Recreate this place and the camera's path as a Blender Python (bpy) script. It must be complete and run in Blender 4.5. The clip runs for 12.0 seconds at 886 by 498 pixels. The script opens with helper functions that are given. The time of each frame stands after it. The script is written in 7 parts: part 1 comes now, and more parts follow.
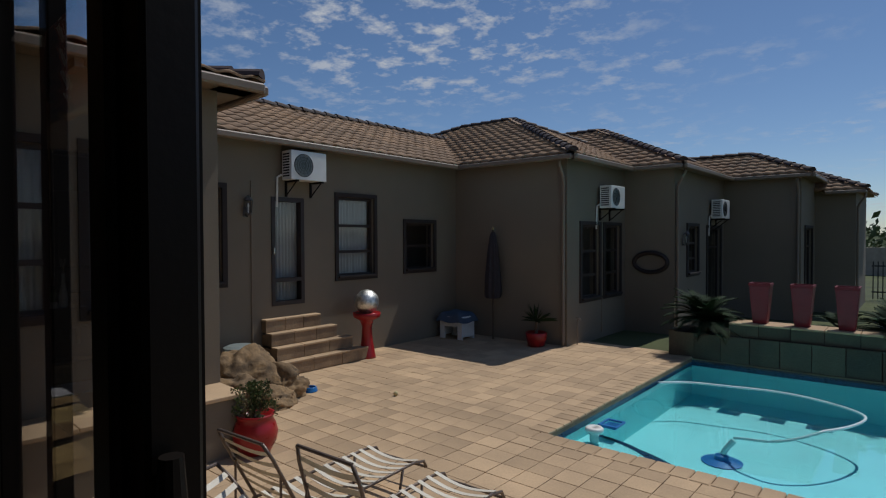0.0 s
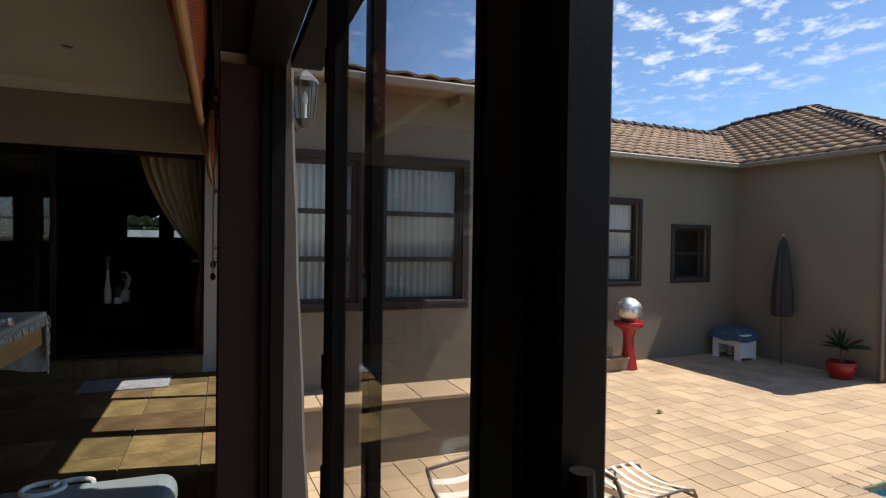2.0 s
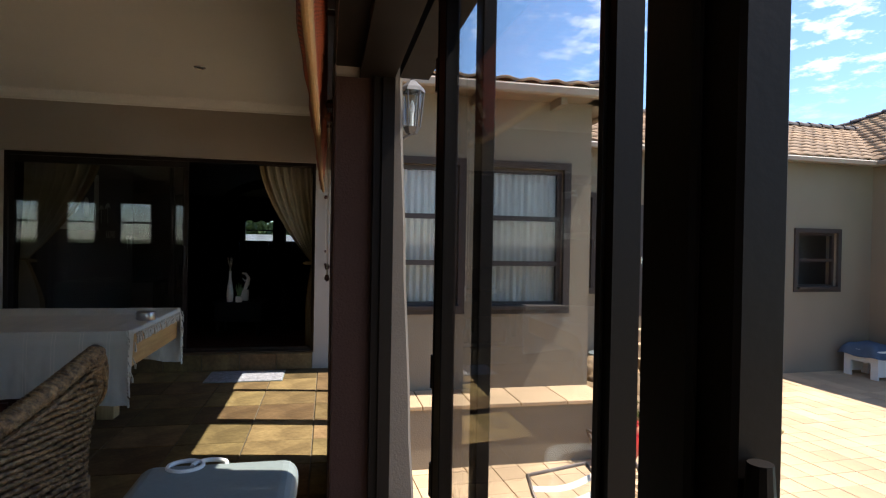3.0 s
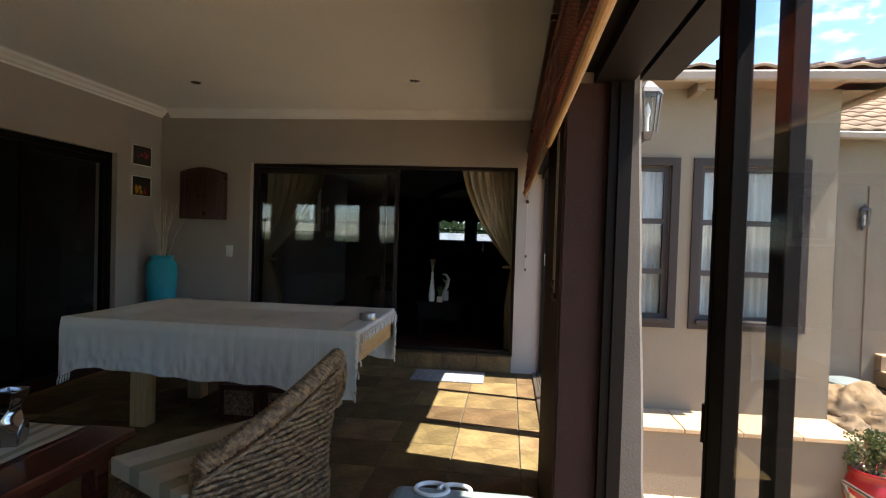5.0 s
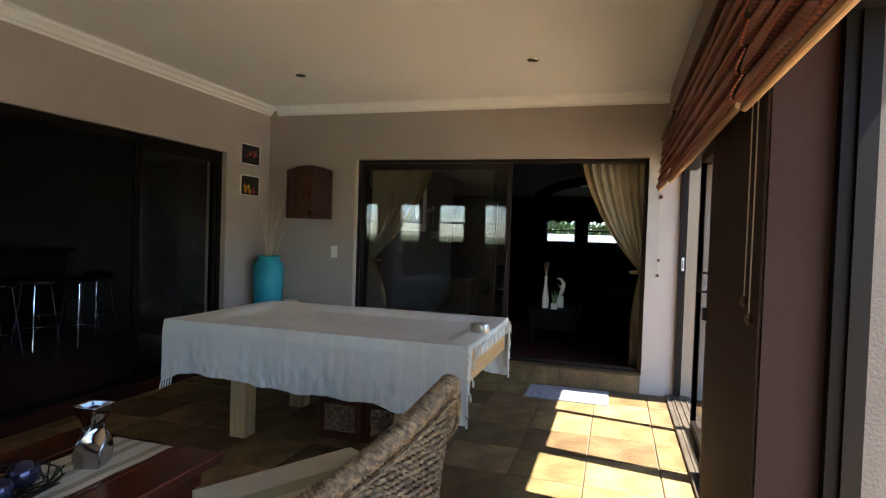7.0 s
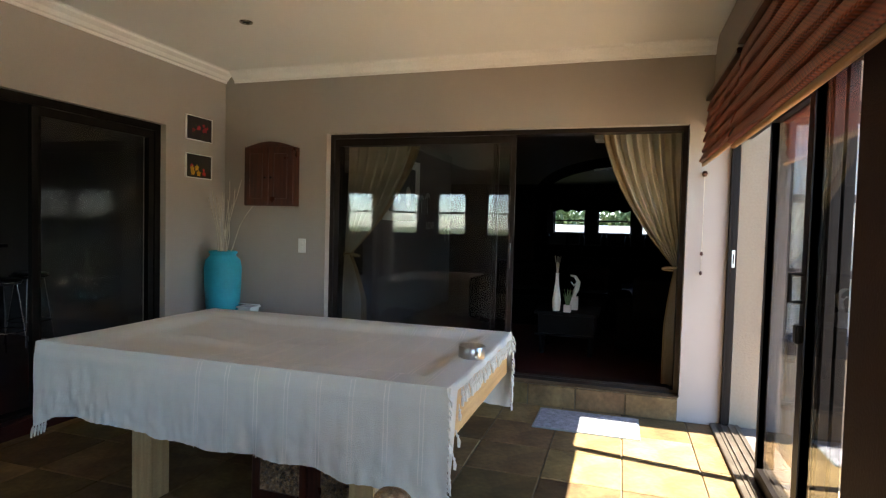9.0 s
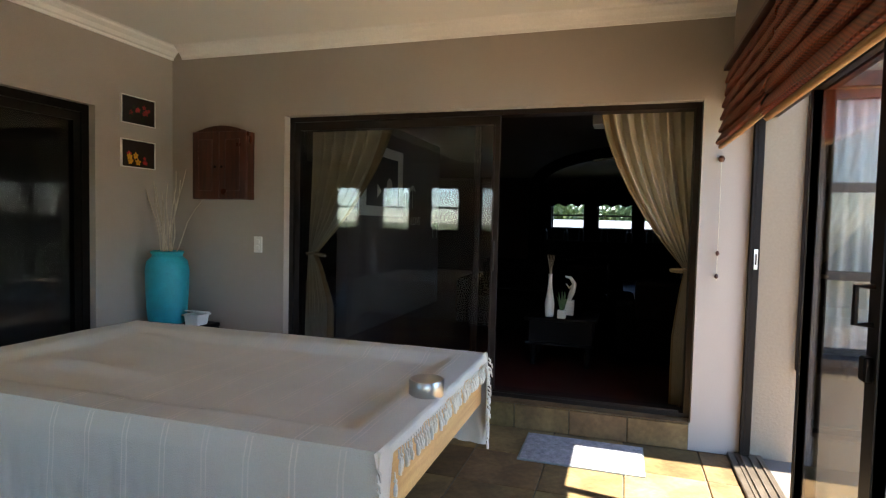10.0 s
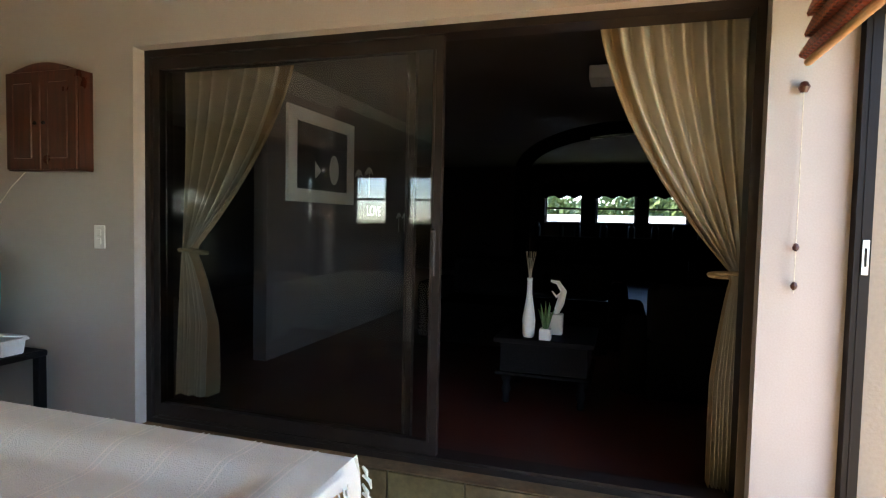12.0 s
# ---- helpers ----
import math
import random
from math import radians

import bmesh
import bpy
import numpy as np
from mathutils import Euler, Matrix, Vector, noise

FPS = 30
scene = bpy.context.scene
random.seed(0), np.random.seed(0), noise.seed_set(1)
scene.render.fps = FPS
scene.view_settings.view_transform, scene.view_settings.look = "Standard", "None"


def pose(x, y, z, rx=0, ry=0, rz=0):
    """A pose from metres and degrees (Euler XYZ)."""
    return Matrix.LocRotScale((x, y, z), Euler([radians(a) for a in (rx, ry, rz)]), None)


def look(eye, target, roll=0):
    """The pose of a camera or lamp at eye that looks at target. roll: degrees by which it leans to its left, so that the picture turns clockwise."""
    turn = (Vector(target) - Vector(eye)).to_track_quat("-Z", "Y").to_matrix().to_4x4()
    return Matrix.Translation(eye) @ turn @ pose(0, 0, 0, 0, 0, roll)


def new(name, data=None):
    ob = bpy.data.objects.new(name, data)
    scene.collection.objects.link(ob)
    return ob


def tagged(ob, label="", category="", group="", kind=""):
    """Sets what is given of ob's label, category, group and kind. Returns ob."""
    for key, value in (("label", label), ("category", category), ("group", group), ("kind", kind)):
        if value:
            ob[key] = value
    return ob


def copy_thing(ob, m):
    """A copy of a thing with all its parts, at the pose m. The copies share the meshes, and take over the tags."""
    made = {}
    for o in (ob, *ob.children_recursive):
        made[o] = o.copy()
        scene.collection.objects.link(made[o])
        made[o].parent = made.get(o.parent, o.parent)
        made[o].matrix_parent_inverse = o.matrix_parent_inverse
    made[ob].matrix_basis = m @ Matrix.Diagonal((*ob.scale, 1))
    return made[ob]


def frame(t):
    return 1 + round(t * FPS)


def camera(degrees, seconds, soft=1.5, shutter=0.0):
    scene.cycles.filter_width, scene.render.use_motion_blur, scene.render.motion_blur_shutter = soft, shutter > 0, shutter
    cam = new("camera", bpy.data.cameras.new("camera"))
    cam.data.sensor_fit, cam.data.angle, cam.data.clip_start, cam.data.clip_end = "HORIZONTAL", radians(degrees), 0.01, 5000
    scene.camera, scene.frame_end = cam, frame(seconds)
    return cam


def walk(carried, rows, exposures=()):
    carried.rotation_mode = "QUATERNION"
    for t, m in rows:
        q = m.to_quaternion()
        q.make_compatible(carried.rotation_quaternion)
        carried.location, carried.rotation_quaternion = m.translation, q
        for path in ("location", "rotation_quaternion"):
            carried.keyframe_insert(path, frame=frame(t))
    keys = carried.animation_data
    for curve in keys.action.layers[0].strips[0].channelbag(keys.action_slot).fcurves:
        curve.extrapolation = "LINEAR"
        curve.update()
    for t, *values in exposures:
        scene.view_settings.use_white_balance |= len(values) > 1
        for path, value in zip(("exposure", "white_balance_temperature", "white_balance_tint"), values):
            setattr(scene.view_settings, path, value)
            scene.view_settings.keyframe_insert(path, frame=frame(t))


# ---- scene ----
cam = camera(76.0, 12.0, soft=1.2)
PATH = [
    (0, (0.171, 0.073, 1.444), (-1.193, 1.536, 1.403), -0.2),
    (0.5, (0.147, 0.071, 1.444), (-1.396, 1.343, 1.407), 0.1),
    (1, (0.123, 0.068, 1.443), (-1.562, 1.145, 1.409), 0.2),
    (1.5, (0.121, 0.054, 1.443), (-1.667, 0.951, 1.411), 0.6),
    (2, (0.118, 0.04, 1.442), (-1.745, 0.768, 1.413), 0.8),
    (2.5, (0.129, 0.02, 1.441), (-1.79, 0.584, 1.418), 0.8),
    (3, (0.13, 0.003, 1.44), (-1.829, 0.404, 1.421), 1.0),
    (5, (-0.009, -0.2, 1.519), (-1.995, -0.432, 1.476), 1.8),
    (5.5, (-0.121, -0.24, 1.501), (-2.085, -0.617, 1.458), 1.6),
    (6, (-0.234, -0.275, 1.484), (-2.173, -0.763, 1.443), 1.9),
    (6.5, (-0.368, -0.325, 1.496), (-2.29, -0.878, 1.449), 2.0),
    (7, (-0.552, -0.41, 1.508), (-2.464, -0.994, 1.457), 1.9),
    (9, (-1.669, -0.6, 1.486), (-3.575, -1.201, 1.407), 1.5),
    (9.5, (-2.012, -0.594, 1.497), (-3.917, -1.193, 1.405), 1.3),
    (10, (-2.374, -0.604, 1.492), (-4.278, -1.207, 1.397), 1.3),
    (10.5, (-2.753, -0.602, 1.477), (-4.657, -1.207, 1.382), 1.3),
    (11, (-3.138, -0.617, 1.448), (-5.041, -1.225, 1.352), 1.2),
    (11.5, (-3.534, -0.629, 1.399), (-5.437, -1.239, 1.311), 1.4),
    (12, (-3.926, -0.657, 1.406), (-5.831, -1.257, 1.304), 1.2),
]
EXPOSURES = [(0.0, -0.9, 6050, 10), (0.5, -0.8, 6100, 10), (1.0, -0.5, 6150, 10), (1.5, -0.25, 6200, 10), (2.0, 0.35, 6250, 10), (2.5, 0.75, 6300, 10), (3.0, 1.2, 6350, 10), (5.0, 2.0, 6400, 10), (6.0, 2.45, 6350, 10), (7.0, 3.05, 6300, 10), (9.0, 3.40, 6450, 10), (10.0, 3.25, 6450, 10), (11.0, 3.35, 6500, 10), (12.0, 3.82, 6550, 10)]
walk(cam, [(t, look(eye, target, roll)) for t, eye, target, roll in PATH], EXPOSURES)

# ---- sky and sun ----
SUN_WAY = Vector((0.09, 0.53, 1.0)).normalized()
world = bpy.data.worlds.new("sky")
scene.world = world
world.use_nodes = True
wn, wl = world.node_tree.nodes, world.node_tree.links
wn.clear()
w_out = wn.new("ShaderNodeOutputWorld")
w_bg = wn.new("ShaderNodeBackground")
w_bg.inputs["Strength"].default_value = 0.125
w_sky = wn.new("ShaderNodeTexSky")
w_sky.sky_type = 'NISHITA'
w_sky.sun_disc = False
w_sky.sun_elevation = math.asin(SUN_WAY.z)
w_sky.sun_rotation = math.atan2(SUN_WAY.x, SUN_WAY.y)
w_sky.altitude = 1400
w_sky.air_density, w_sky.dust_density, w_sky.ozone_density = 1.0, 0.8, 3.0
# broken clouds: direction projected on a flat layer, patchy noise times fine puffs
w_tc = wn.new("ShaderNodeTexCoord")
w_sep = wn.new("ShaderNodeSeparateXYZ")
wl.new(w_tc.outputs["Generated"], w_sep.inputs[0])
w_add = wn.new("ShaderNodeMath"); w_add.operation = 'ADD'; w_add.inputs[1].default_value = 0.12
wl.new(w_sep.outputs["Z"], w_add.inputs[0])
w_max = wn.new("ShaderNodeMath"); w_max.operation = 'MAXIMUM'; w_max.inputs[1].default_value = 0.03
wl.new(w_add.outputs[0], w_max.inputs[0])
w_px = wn.new("ShaderNodeMath"); w_px.operation = 'DIVIDE'
w_py = wn.new("ShaderNodeMath"); w_py.operation = 'DIVIDE'
wl.new(w_sep.outputs["X"], w_px.inputs[0]); wl.new(w_max.outputs[0], w_px.inputs[1])
wl.new(w_sep.outputs["Y"], w_py.inputs[0]); wl.new(w_max.outputs[0], w_py.inputs[1])
w_cmb = wn.new("ShaderNodeCombineXYZ")
wl.new(w_px.outputs[0], w_cmb.inputs[0]); wl.new(w_py.outputs[0], w_cmb.inputs[1])
w_n1 = wn.new("ShaderNodeTexNoise"); w_n1.inputs["Scale"].default_value = 1.1; w_n1.inputs["Detail"].default_value = 3
w_n2 = wn.new("ShaderNodeTexNoise"); w_n2.inputs["Scale"].default_value = 7.5; w_n2.inputs["Detail"].default_value = 7; w_n2.inputs["Roughness"].default_value = 0.62
wl.new(w_cmb.outputs[0], w_n1.inputs["Vector"]); wl.new(w_cmb.outputs[0], w_n2.inputs["Vector"])
w_r1 = wn.new("ShaderNodeMapRange"); w_r1.inputs["From Min"].default_value = 0.47; w_r1.inputs["From Max"].default_value = 0.62
w_r2 = wn.new("ShaderNodeMapRange"); w_r2.inputs["From Min"].default_value = 0.50; w_r2.inputs["From Max"].default_value = 0.66
wl.new(w_n1.outputs["Fac"], w_r1.inputs["Value"]); wl.new(w_n2.outputs["Fac"], w_r2.inputs["Value"])
w_dist = wn.new("ShaderNodeVectorMath"); w_dist.operation = 'DISTANCE'; w_dist.inputs[1].default_value = (-1.5, 1.45, 0)
wl.new(w_cmb.outputs[0], w_dist.inputs[0])
w_bank = wn.new("ShaderNodeMapRange"); w_bank.inputs["From Min"].default_value, w_bank.inputs["From Max"].default_value = 1.0, 0.3
wl.new(w_dist.outputs["Value"], w_bank.inputs["Value"])
w_thin = wn.new("ShaderNodeMath"); w_thin.operation = 'MULTIPLY'; w_thin.inputs[1].default_value = 0.4
wl.new(w_r1.outputs[0], w_thin.inputs[0])
w_both = wn.new("ShaderNodeMath"); w_both.operation = 'MAXIMUM'
wl.new(w_thin.outputs[0], w_both.inputs[0]); wl.new(w_bank.outputs[0], w_both.inputs[1])
w_mul = wn.new("ShaderNodeMath"); w_mul.operation = 'MULTIPLY'
wl.new(w_both.outputs[0], w_mul.inputs[0]); wl.new(w_r2.outputs[0], w_mul.inputs[1])
w_mix = wn.new("ShaderNodeMixRGB")
w_mix.inputs["Color2"].default_value = (6.6, 6.7, 6.9, 1)
wl.new(w_mul.outputs[0], w_mix.inputs["Fac"]); w_sat = wn.new("ShaderNodeHueSaturation"); w_sat.inputs["Saturation"].default_value = 1.05
wl.new(w_sky.outputs[0], w_sat.inputs["Color"]); wl.new(w_sat.outputs[0], w_mix.inputs["Color1"])
wl.new(w_mix.outputs[0], w_bg.inputs["Color"]); wl.new(w_bg.outputs[0], w_out.inputs["Surface"])

sun = new("sun", bpy.data.lights.new("sun", 'SUN'))
sun.data.energy, sun.data.angle, sun.data.color = 5.0, radians(0.53), (1.0, 0.95, 0.87)
sun.matrix_world = look((0, 0, 30), Vector((0, 0, 30)) - SUN_WAY)

# ---- materials ----
def material(name, color, rough=0.7, metal=0.0, vary=0.12, scale=3.0, fine=60.0, bump=0.15, spec=0.5, random=0.0, island=0.0, second=None, hue=0.0):
    """A procedural surface: stains at a large scale, grain at a fine one, and relief from both."""
    m = bpy.data.materials.new(name)
    m.use_nodes = True
    n, l = m.node_tree.nodes, m.node_tree.links
    b = n["Principled BSDF"]
    b.inputs["Roughness"].default_value, b.inputs["Metallic"].default_value = rough, metal
    b.inputs["Specular IOR Level"].default_value = spec
    tc = n.new("ShaderNodeTexCoord")
    big = n.new("ShaderNodeTexNoise"); big.inputs["Scale"].default_value = scale; big.inputs["Detail"].default_value = 5
    small = n.new("ShaderNodeTexNoise"); small.inputs["Scale"].default_value = fine; small.inputs["Detail"].default_value = 4
    for t in (big, small):
        l.new(tc.outputs["Object"], t.inputs["Vector"])
    ramp = n.new("ShaderNodeValToRGB")
    c2 = second or tuple(c * (1 - 2.2 * vary) for c in color)
    ramp.color_ramp.elements[0].position, ramp.color_ramp.elements[1].position = 0.32, 0.68
    ramp.color_ramp.elements[0].color, ramp.color_ramp.elements[1].color = (*c2, 1), (*color, 1)
    l.new(big.outputs["Fac"], ramp.inputs["Fac"])
    hs = n.new("ShaderNodeHueSaturation")
    l.new(ramp.outputs["Color"], hs.inputs["Color"])
    mr = n.new("ShaderNodeMapRange")
    mr.inputs["From Min"].default_value, mr.inputs["From Max"].default_value = 0.25, 0.75
    mr.inputs["To Min"].default_value, mr.inputs["To Max"].default_value = 1 - vary, 1 + vary
    l.new(small.outputs["Fac"], mr.inputs["Value"])
    value = mr.outputs["Result"]
    for amount, node, socket in ((random, "ShaderNodeObjectInfo", "Random"), (island, "ShaderNodeNewGeometry", "Random Per Island")):
        if amount:
            src = n.new(node)
            r2 = n.new("ShaderNodeMapRange"); r2.inputs["To Min"].default_value, r2.inputs["To Max"].default_value = 1 - amount, 1 + amount
            l.new(src.outputs[socket], r2.inputs["Value"])
            mm = n.new("ShaderNodeMath"); mm.operation = 'MULTIPLY'
            l.new(value, mm.inputs[0]); l.new(r2.outputs["Result"], mm.inputs[1])
            value = mm.outputs[0]
            if hue and node == "ShaderNodeObjectInfo":
                hr = n.new("ShaderNodeMapRange"); hr.inputs["To Min"].default_value, hr.inputs["To Max"].default_value = 0.5 - hue, 0.5 + hue
                hm = n.new("ShaderNodeMath"); hm.operation = 'FRACT'; h7 = n.new("ShaderNodeMath"); h7.operation = 'MULTIPLY'; h7.inputs[1].default_value = 7.31
                l.new(src.outputs[socket], h7.inputs[0]); l.new(h7.outputs[0], hm.inputs[0]); l.new(hm.outputs[0], hr.inputs["Value"])
                l.new(hr.outputs["Result"], hs.inputs["Hue"])
    l.new(value, hs.inputs["Value"])
    l.new(hs.outputs["Color"], b.inputs["Base Color"])
    if bump:
        bp = n.new("ShaderNodeBump"); bp.inputs["Strength"].default_value = bump; bp.inputs["Distance"].default_value = 0.01
        l.new(small.outputs["Fac"], bp.inputs["Height"])
        l.new(bp.outputs["Normal"], b.inputs["Normal"])
    rr = n.new("ShaderNodeMapRange")
    rr.inputs["To Min"].default_value, rr.inputs["To Max"].default_value = max(0.02, rough - 0.1), min(1, rough + 0.1)
    l.new(big.outputs["Fac"], rr.inputs["Value"])
    l.new(rr.outputs["Result"], b.inputs["Roughness"])
    return m


def wood(name, color, dark, rough=0.35, along=2, scale=1.0):
    """Long grain along one axis (0, 1, 2)."""
    m = material(name, color, rough, vary=0.1, fine=90, bump=0.05)
    n, l = m.node_tree.nodes, m.node_tree.links
    mp = n.new("ShaderNodeMapping")
    s = [14 * scale] * 3
    s[along] = 0.9 * scale
    mp.inputs["Scale"].default_value = s
    tc = [x for x in n if x.bl_idname == "ShaderNodeTexCoord"][0]
    l.new(tc.outputs["Object"], mp.inputs["Vector"])
    nz = n.new("ShaderNodeTexNoise"); nz.inputs["Scale"].default_value = 2.2; nz.inputs["Detail"].default_value = 6; nz.inputs["Distortion"].default_value = 0.8
    l.new(mp.outputs[0], nz.inputs["Vector"])
    ramp = [x for x in n if x.bl_idname == "ShaderNodeValToRGB"][0]
    ramp.color_ramp.elements[0].color = (*dark, 1)
    l.new(nz.outputs["Fac"], ramp.inputs["Fac"])
    return m


def gloss_by_angle(n, l, base, normal=None):
    """Schlick's curve: little gloss face on, full gloss at a grazing angle, the same on both sides."""
    w = n.new("ShaderNodeLayerWeight"); w.inputs["Blend"].default_value = 0.5
    if normal:
        l.new(normal, w.inputs["Normal"])
    p = n.new("ShaderNodeMath"); p.operation = 'POWER'; p.inputs[1].default_value = 5
    l.new(w.outputs["Facing"], p.inputs[0])
    a = n.new("ShaderNodeMath"); a.operation = 'MULTIPLY_ADD'; a.inputs[1].default_value, a.inputs[2].default_value = 0.8, base
    l.new(p.outputs[0], a.inputs[0])
    return a.outputs[0]


def glass(name, tint=(0.97, 0.972, 0.968), ior=1.5):
    """A clear pane: straight through, with gloss by the Fresnel law."""
    m = bpy.data.materials.new(name)
    m.use_nodes = True
    n, l = m.node_tree.nodes, m.node_tree.links
    n.clear()
    o = n.new("ShaderNodeOutputMaterial")
    t = n.new("ShaderNodeBsdfTransparent"); t.inputs[0].default_value = (*tint, 1)
    g = n.new("ShaderNodeBsdfGlossy"); g.inputs["Roughness"].default_value = 0.01
    f = gloss_by_angle(n, l, 0.035)
    x = n.new("ShaderNodeMixShader")
    l.new(f, x.inputs[0]); l.new(t.outputs[0], x.inputs[1]); l.new(g.outputs[0], x.inputs[2])
    l.new(x.outputs[0], o.inputs[0])
    return m


M_TAUPE = material("taupe_paint", (0.38, 0.33, 0.285), 0.75, vary=0.05, scale=1.2, fine=140, bump=0.08)
M_CEIL = material("ceiling_paint", (0.80, 0.785, 0.73), 0.85, vary=0.03, scale=0.8, fine=120, bump=0.04)
M_WHITE = material("white_paint", (0.82, 0.80, 0.76), 0.6, vary=0.04, bump=0.04)
M_EXT = material("beige_stucco", (0.212, 0.172, 0.122), 0.9, vary=0.06, scale=0.9, fine=60, bump=0.22)
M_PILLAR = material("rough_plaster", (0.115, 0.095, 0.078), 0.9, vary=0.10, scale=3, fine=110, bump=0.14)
M_FRAME = material("bronze_aluminium", (0.0075, 0.0055, 0.0045), 0.5, 0.0, vary=0.06, fine=200, bump=0.02, spec=0.12)
M_FRAME_IN = material("bronze_aluminium_inner", (0.020, 0.0135, 0.0105), 0.45, 0.1, vary=0.06, fine=200, bump=0.02, spec=0.3)
# Tracks paler than the frames, with the sunlight on them put into the colour.
M_TRACK = material("sunlit_bronze_track", (0.12, 0.095, 0.07), 0.4, 0.4, vary=0.2, scale=8, bump=0.05)
# Bar walls and ceiling: the room's deep shade is put into the paint colour.
M_BAR_SHADE = material("bar_shade_paint", (0.028, 0.022, 0.019), 0.8, vary=0.06)
M_DARKWIN = material("brown_window_paint", (0.030, 0.018, 0.014), 0.5, vary=0.08, bump=0.05)
M_GLASS = glass("clear_glass")
M_SLATE = material("slate_floor", (0.190, 0.128, 0.056), 0.7, spec=0.10, vary=0.2, scale=4, fine=28, bump=0.35, random=0.36, second=(0.092, 0.060, 0.027), hue=0.012)
M_GROUT = material("grout", (0.12, 0.095, 0.058), 0.9)
# Lounge paint and floor, with the room's deep shade put into the colours.
M_LOUNGE_SHADE = material("lounge_shade_paint", (0.043, 0.031, 0.026), 0.8, vary=0.06)
M_REDFLOOR = material("red_brown_floor", (0.060, 0.014, 0.009), 0.40, vary=0.15, scale=2.5, fine=40, bump=0.05, spec=0.3)
# Red-brown of the bar floor, darkened to carry the bar's shade.
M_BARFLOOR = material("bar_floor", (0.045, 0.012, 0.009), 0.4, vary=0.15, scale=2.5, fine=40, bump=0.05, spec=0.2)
M_PAVER = material("sandstone_paver", (0.47, 0.325, 0.19), 0.88, vary=0.10, scale=1.3, fine=55, bump=0.4, random=0.16, island=0.14)
M_JOINT = material("sandy_joint", (0.36, 0.26, 0.16), 0.95)
M_ROOF = material("clay_roof_tile", (0.36, 0.215, 0.115), 0.8, vary=0.16, scale=1.1, fine=30, bump=0.3, random=0.16, island=0.18)
M_RIDGE = material("dark_ridge_tile", (0.055, 0.032, 0.027), 0.7, vary=0.14, island=0.2, random=0.2)
M_GUTTER = material("beige_gutter", (0.22, 0.165, 0.115), 0.5, vary=0.06, bump=0.04)
M_CLOTH = material("cotton_throw", (0.655, 0.65, 0.58), 0.95, vary=0.05, scale=2, fine=260, bump=0.3)
M_POOL = material("pool_plaster", (0.34, 0.82, 0.83), 0.6, vary=0.06, scale=0.7, fine=20, bump=0.05)
M_LAWN = material("lawn", (0.085, 0.10, 0.03), 0.95, vary=0.25, scale=0.6, fine=40, bump=0.6)

# ---- mesh helpers ----
def obj(name, bm, mat, smooth=False):
    me = bpy.data.meshes.new(name)
    bm.normal_update()
    bm.to_mesh(me)
    bm.free()
    for mm in (mat if isinstance(mat, (list, tuple)) else [mat]):
        me.materials.append(mm)
    if smooth:
        me.shade_auto_smooth(angle=radians(40)) if hasattr(me, "shade_auto_smooth") else [setattr(p, "use_smooth", True) for p in me.polygons]
    return new(name, me)


def part(name, bm, mat, parent, label="", smooth=False):
    ob = obj(name, bm, mat, smooth)
    ob.parent = parent
    if label:
        ob["label"] = label
    return ob


def thing(name, x, y, z, label, category, group="", rz=0, kind=""):
    """An empty at the thing's base that carries its parts."""
    ob = new(name)
    ob.empty_display_size = 0.1
    ob.matrix_world = pose(x, y, z, 0, 0, rz)
    return tagged(ob, label, category, group, kind)


def box(bm, x0, x1, y0, y1, z0, z1, bevel=0.0, seg=1):
    r = bmesh.ops.create_cube(bm, size=1)
    for v in r["verts"]:
        v.co = Vector((x0 + (v.co.x + .5) * (x1 - x0), y0 + (v.co.y + .5) * (y1 - y0), z0 + (v.co.z + .5) * (z1 - z0)))
    if bevel:
        es = list({e for v in r["verts"] for e in v.link_edges})
        bmesh.ops.bevel(bm, geom=es, offset=bevel, segments=seg, profile=0.5, affect='EDGES')
    return bm


def boxbm(*a, **k):
    return box(bmesh.new(), *a, **k)


def tube(bm, pts, r, seg=8, closed=False):
    """A round bar along points; r is one radius or one for each point."""
    pts = [Vector(p) for p in pts]
    rs = r if isinstance(r, (list, tuple)) else [r] * len(pts)
    rings, last = [], None
    for i, p in enumerate(pts):
        a = pts[i - 1] if (i or closed) else p
        b = pts[(i + 1) % len(pts)] if (i + 1 < len(pts) or closed) else p
        d = (b - a).normalized()
        if last is None:
            u = d.orthogonal().normalized()
        else:
            u = (last - d * last.dot(d)).normalized()
        last = u
        w = d.cross(u)
        rings.append([bm.verts.new(p + (u * math.cos(k * 2 * math.pi / seg) + w * math.sin(k * 2 * math.pi / seg)) * rs[i]) for k in range(seg)])
    n = len(rings)
    for i in range(n if closed else n - 1):
        A, B = rings[i], rings[(i + 1) % n]
        for k in range(seg):
            bm.faces.new((A[k], A[(k + 1) % seg], B[(k + 1) % seg], B[k]))
    if not closed:
        bm.faces.new(rings[0][::-1]); bm.faces.new(rings[-1])
    return bm


def lathe(bm, profile, seg=24, cx=0, cy=0):
    """A turned body from (radius, height) pairs, bottom to top."""
    rings = []
    for r, z in profile:
        rings.append([bm.verts.new((cx + max(r, 1e-4) * math.cos(k * 2 * math.pi / seg), cy + max(r, 1e-4) * math.sin(k * 2 * math.pi / seg), z)) for k in range(seg)])
    for A, B in zip(rings, rings[1:]):
        for k in range(seg):
            bm.faces.new((A[k], A[(k + 1) % seg], B[(k + 1) % seg], B[k]))
    bm.faces.new(rings[0][::-1]); bm.faces.new(rings[-1])
    return bm


